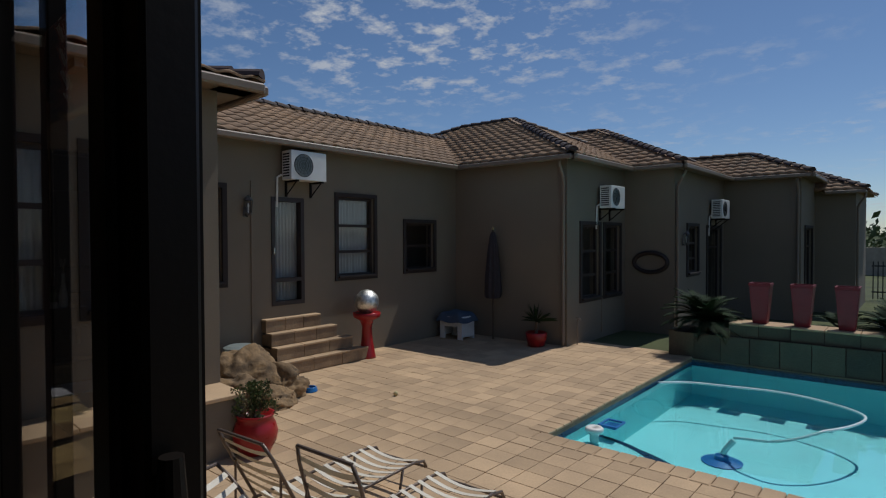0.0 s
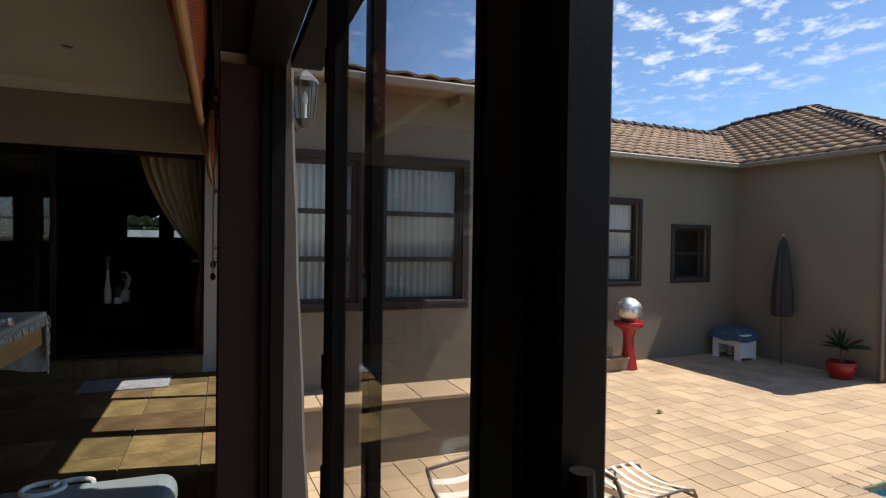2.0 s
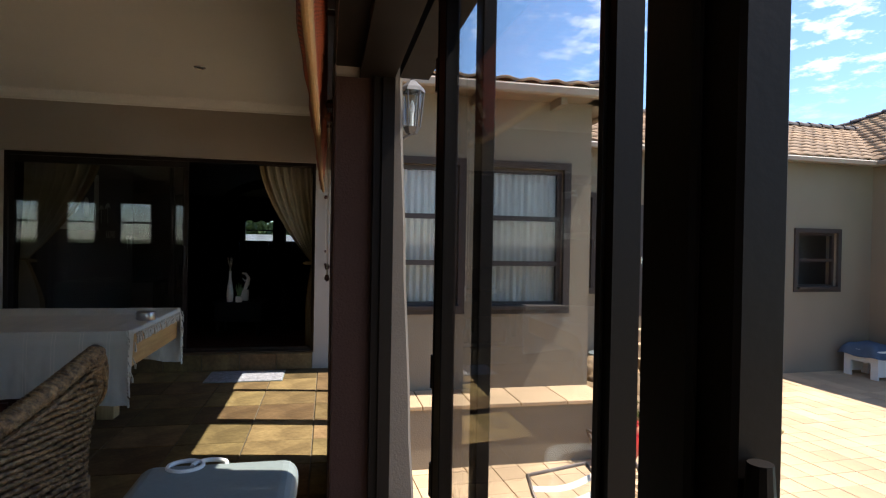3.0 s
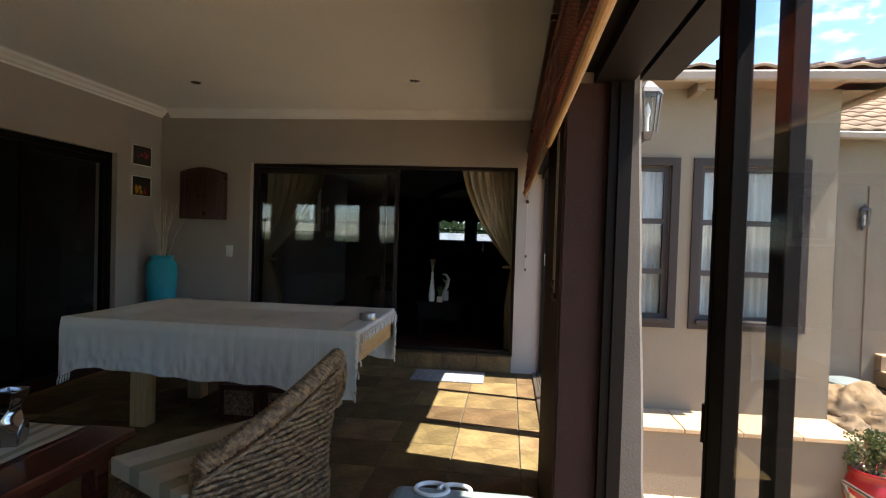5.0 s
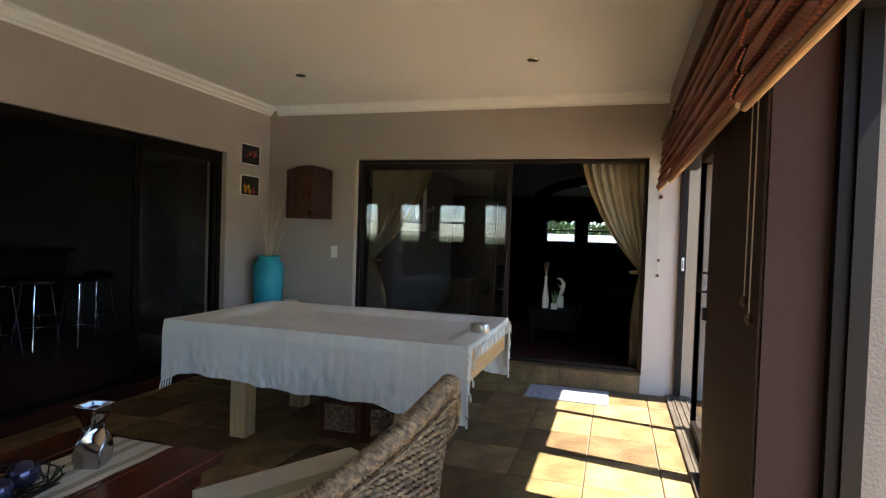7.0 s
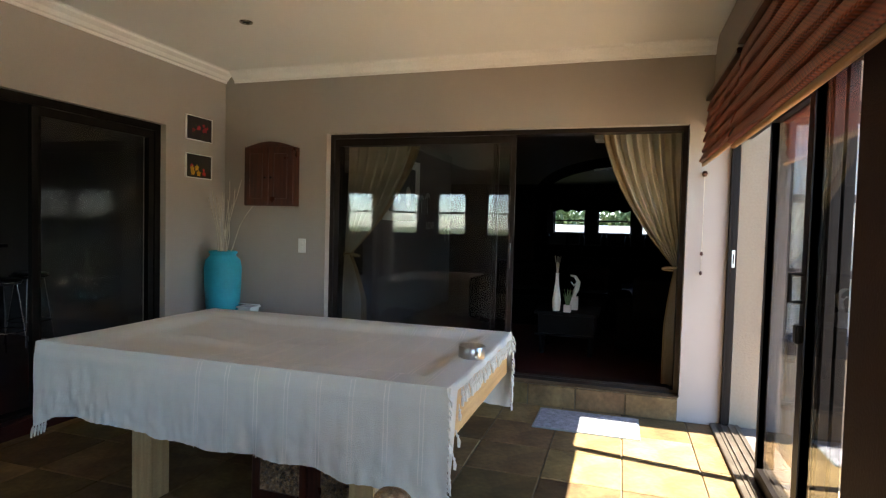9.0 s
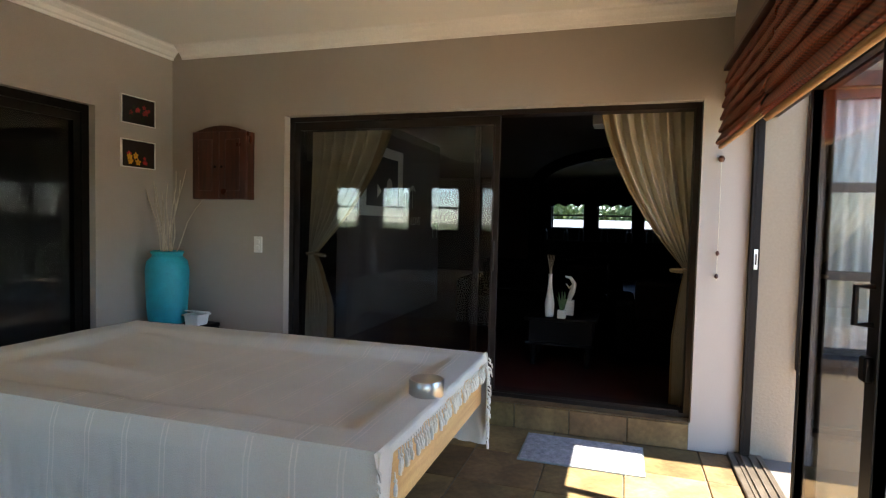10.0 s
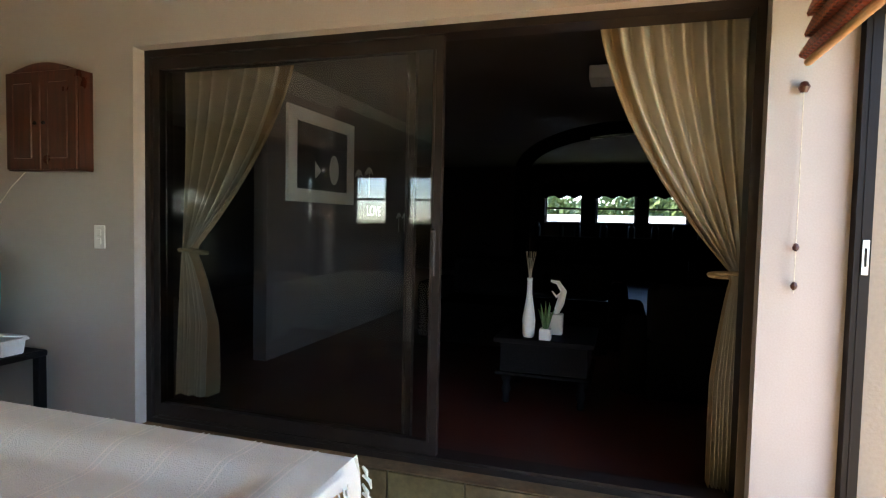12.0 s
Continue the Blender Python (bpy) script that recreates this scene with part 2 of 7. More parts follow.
def grid(bm, nu, nv, f):
    """A sheet f(u, v) with u, v from 0 to 1."""
    vs = [[bm.verts.new(f(i / nu, j / nv)) for j in range(nv + 1)] for i in range(nu + 1)]
    for i in range(nu):
        for j in range(nv):
            bm.faces.new((vs[i][j], vs[i + 1][j], vs[i + 1][j + 1], vs[i][j + 1]))
    return bm


def slab(axis, a, b, u0, u1, v0, v1, holes=()):
    """A wall from a to b across the axis ('x', 'y' or 'z'), with holes (u0, u1, v0, v1) right through."""
    us = sorted({u0, u1, *(h[0] for h in holes), *(h[1] for h in holes)})
    vs = sorted({v0, v1, *(h[2] for h in holes), *(h[3] for h in holes)})
    us, vs = [u for u in us if u0 <= u <= u1], [v for v in vs if v0 <= v <= v1]
    def solid(i, j):
        if not (0 <= i < len(us) - 1 and 0 <= j < len(vs) - 1):
            return False
        cu, cv = (us[i] + us[i + 1]) / 2, (vs[j] + vs[j + 1]) / 2
        return not any(h[0] < cu < h[1] and h[2] < cv < h[3] for h in holes)
    bm = bmesh.new()
    cache = {}
    def V(w, u, v):
        k = (w, u, v)
        if k not in cache:
            cache[k] = bm.verts.new({"x": (w, u, v), "y": (u, w, v), "z": (u, v, w)}[axis])
        return cache[k]
    for i in range(len(us) - 1):
        for j in range(len(vs) - 1):
            if not solid(i, j):
                continue
            p, q, r, s = us[i], us[i + 1], vs[j], vs[j + 1]
            for w in (a, b):
                bm.faces.new((V(w, p, r), V(w, q, r), V(w, q, s), V(w, p, s)))
            for di, dj, e in ((-1, 0, ((p, r), (p, s))), (1, 0, ((q, r), (q, s))), (0, -1, ((p, r), (q, r))), (0, 1, ((p, s), (q, s)))):
                if not solid(i + di, j + dj):
                    (e0, e1), (f0, f1) = e
                    bm.faces.new((V(a, e0, e1), V(a, f0, f1), V(b, f0, f1), V(b, e0, e1)))
    bmesh.ops.recalc_face_normals(bm, faces=bm.faces)
    return bm


def structure(name, bm, mat, label, category, smooth=False):
    return tagged(obj(name, bm, mat, smooth), label, category, kind="structure")

# ---- the room ----
XW, YS, YN, XE, ZC = -6.45, -4.42, 0.03, 2.6, 2.95      # inner faces: west, south, north, east; ceiling
HEAD = 2.33
GROUND = -0.95
SOUTH_END = -9.0
structure("floor", slab("z", -0.30, -0.010, XW, XE, YS, 0.30), M_GROUT, "slate-tiled sunroom floor with worn ochre and brown tiles", "floor")
structure("wall_west", slab("x", XW - 0.25, XW, YS - 0.25, 0.17, 0.0, ZC, [(-3.28, -0.13, 0.185, HEAD)]), M_TAUPE, "taupe painted wall round a wide sliding door", "wall")
structure("wall_south", slab("y", YS - 0.25, YS, XW, -2.3, 0.0, ZC, [(-5.68, -2.55, 0.10, 2.31)]), M_TAUPE, "taupe painted wall with an opening to a dark bar", "wall")
structure("wall_north", slab("y", YN, 0.30, XW + .001, XE, 0.0, ZC, [(XW + .001, -3.55, 0.0, 2.26), (-2.54, 1.8, 0.0, 2.26)]), M_TAUPE, "taupe painted wall with two wide door openings", "wall")
EAST_WINDOWS = [(-3.95, -3.15), (-5.27, -4.46), (-6.58, -5.78), (-7.9, -7.1)]
structure("wall_east", slab("x", XE, XE + 0.25, SOUTH_END, 0.30, 0.0, ZC, [(a, b, 1.25, 2.38) for a, b in EAST_WINDOWS]), M_TAUPE, "taupe painted wall with a row of small windows", "wall")
structure("wall_bar_end", slab("y", SOUTH_END - 0.25, SOUTH_END, XW, XE + 0.25, 0.0, ZC), M_BAR_SHADE, "bar wall with deep shade put into its colour", "wall")
structure("wall_bar_side", slab("x", XW - 0.25, XW, SOUTH_END, YS - 0.25, 0.0, ZC), M_BAR_SHADE, "bar wall with deep shade put into its colour", "wall")
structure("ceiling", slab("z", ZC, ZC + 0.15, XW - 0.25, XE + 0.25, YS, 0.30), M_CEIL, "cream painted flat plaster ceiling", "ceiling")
structure("ceiling_bar", slab("z", ZC, ZC + 0.15, XW - 0.25, XE + 0.25, SOUTH_END - 0.25, YS), M_BAR_SHADE, "bar ceiling with deep shade put into its colour", "ceiling")
structure("floor_bar", slab("z", -0.30, 0.09, XW, XE, SOUTH_END, YS), M_BARFLOOR, "red-brown bar floor with deep shade put into its colour", "floor")
for i, (a, b) in enumerate(EAST_WINDOWS):
    bm = slab("x", XE + 0.10, XE + 0.16, a, b, 1.25, 2.38, [(a + .05, b - .05, 1.30, 1.82), (a + .05, b - .05, 1.87, 2.33)])
    w = structure("window_%d" % (i + 1), bm, M_DARKWIN, "small brown timber window with one crossbar", "window")
    p = part("pane", boxbm(XE + .125, XE + .131, a + .05, b - .05, 1.30, 2.33), M_GLASS, w)
    p.visible_shadow = False

# cornice: a stepped cove along the west and south walls
def cornice(name, axis, at, a, b):
    prof = [(0.0, 0.0), (0.012, 0.0), (0.016, 0.02), (0.03, 0.028), (0.05, 0.055), (0.085, 0.078), (0.092, 0.092), (0.11, 0.10), (0.0, 0.10)]
    bm = bmesh.new()
    rings = []
    for u in (a, b):
        rings.append([bm.verts.new((at + d, u, ZC - 0.10 + h - 0.002) if axis == "x" else (u, at + d, ZC - 0.10 + h - 0.002)) for d, h in prof])
    for k in range(len(prof)):
        bm.faces.new((rings[0][k], rings[0][(k + 1) % len(prof)], rings[1][(k + 1) % len(prof)], rings[1][k]))
    bmesh.ops.recalc_face_normals(bm, faces=bm.faces)
    return structure(name, bm, M_WHITE, "white moulded plaster cornice under the ceiling", "cornice")
cornice("cornice_west", "x", XW, YS + .11, YN)
cornice("cornice_south", "y", YS, XW, -2.3)

# ---- lounge behind the sliding door ----
LX = -17.5
LY0, LY1 = -7.0, 3.1
structure("floor_lounge", slab("z", -0.3, 0.17, LX, XW - 0.25, LY0, LY1), M_REDFLOOR, "polished red-brown lounge floor, deep shade put into its colour", "floor")
structure("ceiling_lounge", slab("z", 2.72, 2.87, LX, XW - 0.25, LY0, LY1), M_LOUNGE_SHADE, "grey lounge ceiling, shade put into its colour", "ceiling")
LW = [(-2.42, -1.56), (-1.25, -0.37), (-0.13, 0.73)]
structure("wall_lounge_end", slab("x", LX - 0.25, LX, LY0, LY1, 0.17, 2.72, [(a, b, 1.39, 2.15) for a, b in LW]), M_LOUNGE_SHADE, "lounge wall with three small bright windows, shade put into its colour", "wall")
structure("wall_lounge_south", slab("y", LY0 - .2, LY0, LX, XW - .25, 0.17, 2.72), M_LOUNGE_SHADE, "lounge wall, shade put into its colour", "wall")
structure("wall_lounge_north", slab("y", LY1 - .02, LY1 + .1, LX, XW - .25, 0.17, 2.72), M_LOUNGE_SHADE, "lounge wall, shade put into its colour", "wall")
for i, (a, b) in enumerate(LW):
    bm = slab("x", LX - 0.16, LX - 0.10, a, b, 1.39, 2.15, [(a + .04, b - .04, 1.43, 1.72), (a + .04, b - .04, 1.76, 2.11)])
    w = structure("window_%d" % (i + 5), bm, M_DARKWIN, "small dark timber window with a crossbar", "window")
    part("pane", boxbm(LX - .135, LX - .13, a + .04, b - .04, 1.43, 2.11), M_GLASS, w).visible_shadow = False

# ---- ground outside ----
POOL = (-3.17, 4.2, 5.78, 11.55)
structure("ground", slab("z", GROUND - 3.2, GROUND - 0.08, -900, 900, -700, 1500, [(POOL[0] - 1.2, POOL[1] + .4, POOL[2] - .4, POOL[3] + .6)]), M_LAWN, "dry green lawn running out to the horizon", "ground")
structure("paving_bed", slab("z", GROUND - 0.08, GROUND - 0.022, -8.8, 7.0, -0.45, 12.0, [(POOL[0], POOL[1], POOL[2], POOL[3])]), M_JOINT, "sandy bed under the pool paving", "paving")
# Added slab that blocks light leaking in from the wing windows.
structure("wall_lounge_inner", slab("y", .31, .43, -9.2, XW - .25, .17, 2.72), M_LOUNGE_SHADE, "slab added to keep window light out of the lounge", "wall")

# ---- sliding doors ----
def slider(parent, name, axis, u0, u1, w0, w1, z0, z1, stile=0.07, rail=0.08, mat=None):
    """One glazed sliding panel under parent: frame with two stiles and two rails, a pane, rubber edge."""
    mat = mat or M_FRAME
    fr = part(name, slab(axis, w0, w1, u0, u1, z0, z1, [(u0 + stile, u1 - stile, z0 + rail, z1 - rail * .8)]), mat, parent)
    m = (w0 + w1) / 2
    a = (m - .003, m + .003, u0 + stile - .01, u1 - stile + .01, z0 + rail - .01, z1 - rail * .8 + .01)
    g = boxbm(*a) if axis == "x" else boxbm(a[2], a[3], a[0], a[1], a[4], a[5])
    p = part("pane", g, M_GLASS, fr)
    p.visible_shadow = False
    # raised glazing beads along both stiles
    for u in (u0 + stile - .012, u1 - stile):
        b = (w0 - .006, w1 + .006, u, u + .012, z0 + rail, z1 - rail * .8)
        part("glazing_bead", boxbm(*b) if axis == "x" else boxbm(b[2], b[3], b[0], b[1], b[4], b[5]), mat, fr)
    return fr


# lounge door: fixed frame, two glass panels slid to one side
d1 = structure("door_1", slab("x", -6.66, -6.53, -3.28, -.13, .185, HEAD, [(-3.243, -.167, .22, HEAD - .038)]), M_FRAME_IN, "bronze aluminium sliding door, one side open", "door")
slider(d1, "sliding_panel", "x", -3.240, -1.50, -6.585, -6.55, .225, HEAD - .041, .05, mat=M_FRAME_IN)
slider(d1, "fixed_panel", "x", -3.235, -1.66, -6.64, -6.605, .225, HEAD - .041, .045, mat=M_FRAME_IN)
bm = boxbm(-6.553, -6.535, -1.548, -1.522, 1.13, 1.36, .006)
part("handle", bm, M_FRAME_IN, d1, "black pull handle")
part("sill_track", slab("x", -6.655, -6.535, -3.2, -.2, .221, .235), M_FRAME_IN, d1)
# step of slate tiles below the door
st = tagged(obj("door_step", boxbm(-6.449, -6.44, -3.27, -.14, 0, .183), M_GROUT), "low slate-tiled step under the sliding door", "step", kind="structure")
for i in range(8):
    y = -3.27 + i * .3912
    part("step_tile", boxbm(-6.442, -6.424, y + .004, y + .387, .006, .178, .003), M_SLATE, st)

part("step_nosing", boxbm(-6.529, -6.423, -3.27, -.14, .186, .192, .002), M_SLATE, st)

# bar door in the south wall
d2 = structure("door_2", slab("y", YS - .16, YS - .06, -5.68, -2.55, .10, 2.31, [(-5.62, -2.61, .13, 2.25)]), M_FRAME, "bronze aluminium sliding door to the bar, half open", "door")
slider(d2, "sliding_panel", "y", -5.615, -4.55, YS - .105, YS - .07, .135, 2.245, .06)

# north side: far doorway
bm = boxbm(XW + .002, -3.55, .14, .30, 2.20, 2.26)
box(bm, -3.61, -3.55, .14, .30, .028, 2.20)
d3 = structure("door_3", bm, M_FRAME, "bronze aluminium sliding doors, partly open to the garden", "door")
part("threshold", boxbm(XW + .002, -3.612, .14, .30, 0.0, .026), M_TRACK, d3)
part("jamb", boxbm(XW + .002, XW + .055, .168, .222, .028, 2.20), M_FRAME, d3)
part("jamb_groove", boxbm(XW + .055, XW + .058, .188, .194, .03, 2.19), M_FRAME, d3)
slider(d3, "sliding_panel", "y", -5.43, -4.36, .205, .24, .03, 2.195, .055)
slider(d3, "sliding_panel", "y", -5.435, -4.365, .255, .29, .03, 2.195, .055)
slider(d3, "sliding_panel", "y", -4.51, -3.63, .155, .19, .03, 2.195, .10)
part("latch_plate", boxbm(XW + .056, XW + .064, .190, .214, 1.235, 1.365, .002), material("brushed_steel", (.6, .6, .6), .3, 1.0), d3, "pale steel latch plate")
part("latch_slot", boxbm(XW + .065, XW + .067, .198, .206, 1.265, 1.335), M_FRAME, d3)
part("handle", tube(bmesh.new(), [(-4.46, .15, 1.20), (-4.46, .10, 1.20), (-4.46, .10, 1.32), (-4.46, .15, 1.32)], .010), M_FRAME, d3)
part("lock_block", boxbm(-4.485, -4.435, .125, .155, 1.02, 1.10, .006), M_FRAME, d3)
for y in (.17, .22, .27):
    part("track_rail", boxbm(XW + .06, -3.62, y - .006, y + .006, .026, .036), M_TRACK, d3)
part("door_sill", boxbm(XW + .003, -3.6, .10, .139, .0, .022, .004), M_TRACK, d3)

# north side: near doorway, panels gathered in the middle
bm = boxbm(-2.54, 1.8, .14, .30, 2.20, 2.26)
box(bm, -2.54, -2.48, .205, .30, .028, 2.20)
box(bm, 1.72, 1.80, .14, .30, .028, 2.20)
d4 = structure("door_4", bm, M_FRAME, "bronze aluminium sliding doors gathered in mid opening", "door")
part("threshold", boxbm(-2.54, 1.8, .14, .30, 0.0, .026), M_TRACK, d4)
part("jamb_fin", boxbm(-2.48, -2.465, .243, .249, .03, 2.19), M_FRAME, d4)
# mullion post that splits the opening, with an edge strip and a bolt on its side
bm = boxbm(-.116, -.051, .150, .172, .028, 2.199, .002)
box(bm, -.160, -.1165, .177, .199, .028, 2.199)
part("mullion", bm, M_FRAME, d4)
part("interlock_strip", boxbm(-.082, -.070, .144, .1495, .05, 2.18, .002), M_FRAME, d4)
bm = boxbm(-.0505, -.042, .1495, .164, 1.29, 1.342, .003)
tube(bm, [(-.046, .157, 1.342), (-.046, .157, 1.363)], [.006, .0045], 12)
part("bolt_handle", bm, M_FRAME, d4, "black bolt handle")
# a panel on the outer track with a broad meeting stile, and a post outside it
fr = slider(d4, "sliding_panel", "y", -1.56, -.47, .325, .360, .03, 2.195, .03)
part("meeting_stile", boxbm(-1.562, -1.44, .322, .363, .031, 2.194, .003), M_FRAME, fr)
part("outer_post", boxbm(-1.42, -1.345, .405, .443, .025, 2.199, .003), M_FRAME, d4)
part("outer_track", boxbm(-2.48, 1.79, .321, .455, 2.20, 2.258), M_FRAME, d4)
for z in (.35, .72, 1.05, 1.95):
    part("hinge", tube(bmesh.new(), [(-1.565, .330, z - .05), (-1.565, .330, z + .05)], .013, 8), M_FRAME, d4)
for y in (.18, .24, .275):
    part("track_rail", boxbm(-2.38, 1.71, y - .006, y + .006, .026, .036), M_TRACK, d4)
part("door_sill", boxbm(-2.50, 1.72, .10, .139, .0, .022, .004), M_TRACK, d4)
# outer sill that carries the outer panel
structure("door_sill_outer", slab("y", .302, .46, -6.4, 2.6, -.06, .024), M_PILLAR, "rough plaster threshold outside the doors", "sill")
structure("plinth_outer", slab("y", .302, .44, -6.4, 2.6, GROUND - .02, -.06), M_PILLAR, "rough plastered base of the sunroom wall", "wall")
# battered plaster buttress outside, wider at its foot
def buttress_mesh(x0, x1):
    bm = bmesh.new()
    n = 12
    rings = []
    for i in range(n + 1):
        v = i / n
        z = .024 + v * 2.98
        y = .315 + .115 * (1 - v) ** 1.4 + .003 * math.sin(9 * z)
        rings.append([bm.verts.new(p) for p in ((x0, .302, z), (x0, y - .012, z), (x0 + .012, y, z), (x1 - .012, y, z), (x1, y - .012, z), (x1, .302, z))])
    for A, B in zip(rings, rings[1:]):
        for k in range(6):
            bm.faces.new((A[k], A[(k + 1) % 6], B[(k + 1) % 6], B[k]))
    bm.faces.new(rings[0]); bm.faces.new(rings[-1])
    bmesh.ops.recalc_face_normals(bm, faces=bm.faces)
    return bm
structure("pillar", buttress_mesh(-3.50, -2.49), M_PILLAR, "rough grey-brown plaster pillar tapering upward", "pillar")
structure("wall_upper", slab("y", .302, .32, -6.4, 2.6, 2.262, 3.25), M_EXT, "beige stucco wall above the garden doors", "wall")

# Maroon-brown paint, its colour lowered further for the shade on this side.
M_MAROON = material("shaded_maroon_paint", (.050, .028, .023), .75, spec=.12, vary=.06, fine=90, bump=.25)
structure("door_head_lining", slab("z", 2.250, 2.2595, -2.532, 1.79, .032, .139), M_FRAME, "dark bronze lining under the door head", "lining")
structure("door_head_lining_far", slab("z", 2.250, 2.2595, XW + .003, -3.56, .032, .139), M_FRAME, "dark bronze lining under the door head", "lining")
structure("door_reveal", slab("x", -2.539, -2.520, .032, .204, 0.027, 2.199), M_MAROON, "maroon-brown door reveal, shade put into its colour", "reveal")
structure("door_reveal_face", slab("y", .022, .0295, -3.54, -2.532, 0.0, 2.259), M_MAROON, "maroon-brown pier between the doors, shade put into its colour", "pier")
bm = boxbm(-5.675, -2.555, YS + .001, YS + .016, .001, .100)
box(bm, -5.675, -2.555, YS - .058, YS + .020, .101, .108, .002)
structure("bar_step", bm, M_BARFLOOR, "low dark red-brown step into the bar", "step")

# ---- soft things and furniture of the sunroom ----
def woven_reed(name, light, dark):
    """Thin reeds laid in rows, bound by threads so that the lights and darks alternate like beads."""
    m = bpy.data.materials.new(name)
    m.use_nodes = True
    nt = m.node_tree
    b = nt.nodes["Principled BSDF"]
    b.inputs["Roughness"].default_value = .5
    def node(kind, **sockets):
        n = nt.nodes.new(kind)
        for k, v in sockets.items():
            n.inputs[k].default_value = v
        return n
    def maths(op, a, c):
        n = nt.nodes.new("ShaderNodeMath")
        n.operation = op
        for i, v in enumerate((a, c)):
            if isinstance(v, (int, float)):
                n.inputs[i].default_value = v
            else:
                nt.links.new(v, n.inputs[i])
        return n.outputs[0]
    tc = nt.nodes.new("ShaderNodeTexCoord")
    sep = nt.nodes.new("ShaderNodeSeparateXYZ")
    nt.links.new(tc.outputs["Object"], sep.inputs[0])
    rows = maths("SINE", maths("MULTIPLY", sep.outputs[2], 520), 0)
    threads = maths("SINE", maths("MULTIPLY", sep.outputs[0], 210), 0)
    bead = maths("ADD", maths("MULTIPLY", maths("MULTIPLY", rows, threads), .32), maths("MULTIPLY", rows, .16))
    n1 = node("ShaderNodeTexNoise", Scale=9.0, Detail=4.0)
    mp = nt.nodes.new("ShaderNodeMapping")
    mp.inputs["Scale"].default_value = (.3, 1, 6)
    nt.links.new(tc.outputs["Object"], mp.inputs[0])
    nt.links.new(mp.outputs[0], n1.inputs["Vector"])
    fac = maths("ADD", bead, n1.outputs["Fac"])
    ramp = nt.nodes.new("ShaderNodeValToRGB")
    ramp.color_ramp.elements[0].position, ramp.color_ramp.elements[1].position = .2, .85
    ramp.color_ramp.elements[0].color, ramp.color_ramp.elements[1].color = (*dark, 1), (*light, 1)
    nt.links.new(fac, ramp.inputs[0])
    nt.links.new(ramp.outputs[0], b.inputs["Base Color"])
    bp = node("ShaderNodeBump", Strength=.6, Distance=.004)
    nt.links.new(bead, bp.inputs["Height"])
    nt.links.new(bp.outputs[0], b.inputs["Normal"])
    return m
M_BLIND = woven_reed("woven_blind", (.42, .088, .028), (.095, .020, .008))
M_BATTEN = wood("pale_batten", (.45, .27, .12), (.30, .16, .06), .5, 0)
M_CURTAIN = material("cream_curtain", (.50, .45, .345), .8, vary=.06, scale=6, fine=300, bump=.2)
M_CURTAIN_EDGE = material("gold_curtain_border", (.34, .25, .14), .75, vary=.08, scale=6, fine=300, bump=.2)
M_REDWOOD = wood("dark_red_wood", (.085, .023, .011), (.038, .011, .006), .3, 2)
M_TABLEWOOD = wood("polished_red_wood", (.105, .026, .012), (.042, .011, .006), .22, 0)
M_PINE = wood("pale_pine", (.52, .37, .17), (.40, .26, .11), .5, 2)
M_PINEX = wood("pale_pine_rail", (.55, .37, .15), (.42, .26, .10), .5, 0)
M_TEAL = material("turquoise_ceramic", (.015, .33, .40), .5, vary=.06, scale=9, fine=40, bump=.1)
M_TWIG = material("dry_twig", (.60, .52, .40), .9, vary=.15)
M_STEEL = material("polished_steel", (.72, .70, .66), .22, 1.0, vary=.05, scale=8, fine=120, bump=.02)
M_CHROME = material("chrome", (.46, .45, .45), .08, 1.0, vary=.04, bump=0)
# Real lacquer black; also stands in for shade on bar and lounge furniture.
M_BLACK = material("black_lacquer_and_shade", (.010, .009, .009), .55, spec=.06, vary=.1)
M_PLASTIC = material("white_plastic", (.75, .73, .68), .45, vary=.04, bump=.03)
M_RATTAN = material("woven_seagrass", (.34, .215, .105), .42, vary=.38, scale=40, fine=120, bump=.8, second=(.040, .021, .010))
M_MAT = material("grey_door_mat", (.36, .35, .37), 1.0, vary=.2, scale=30, fine=220, bump=.9)
M_GREYBOX = material("grey_cool_box", (.20, .23, .22), .45, vary=.06, bump=.05)
M_SCREEN = material("photo_black", (.015, .013, .013), .35, vary=.1)


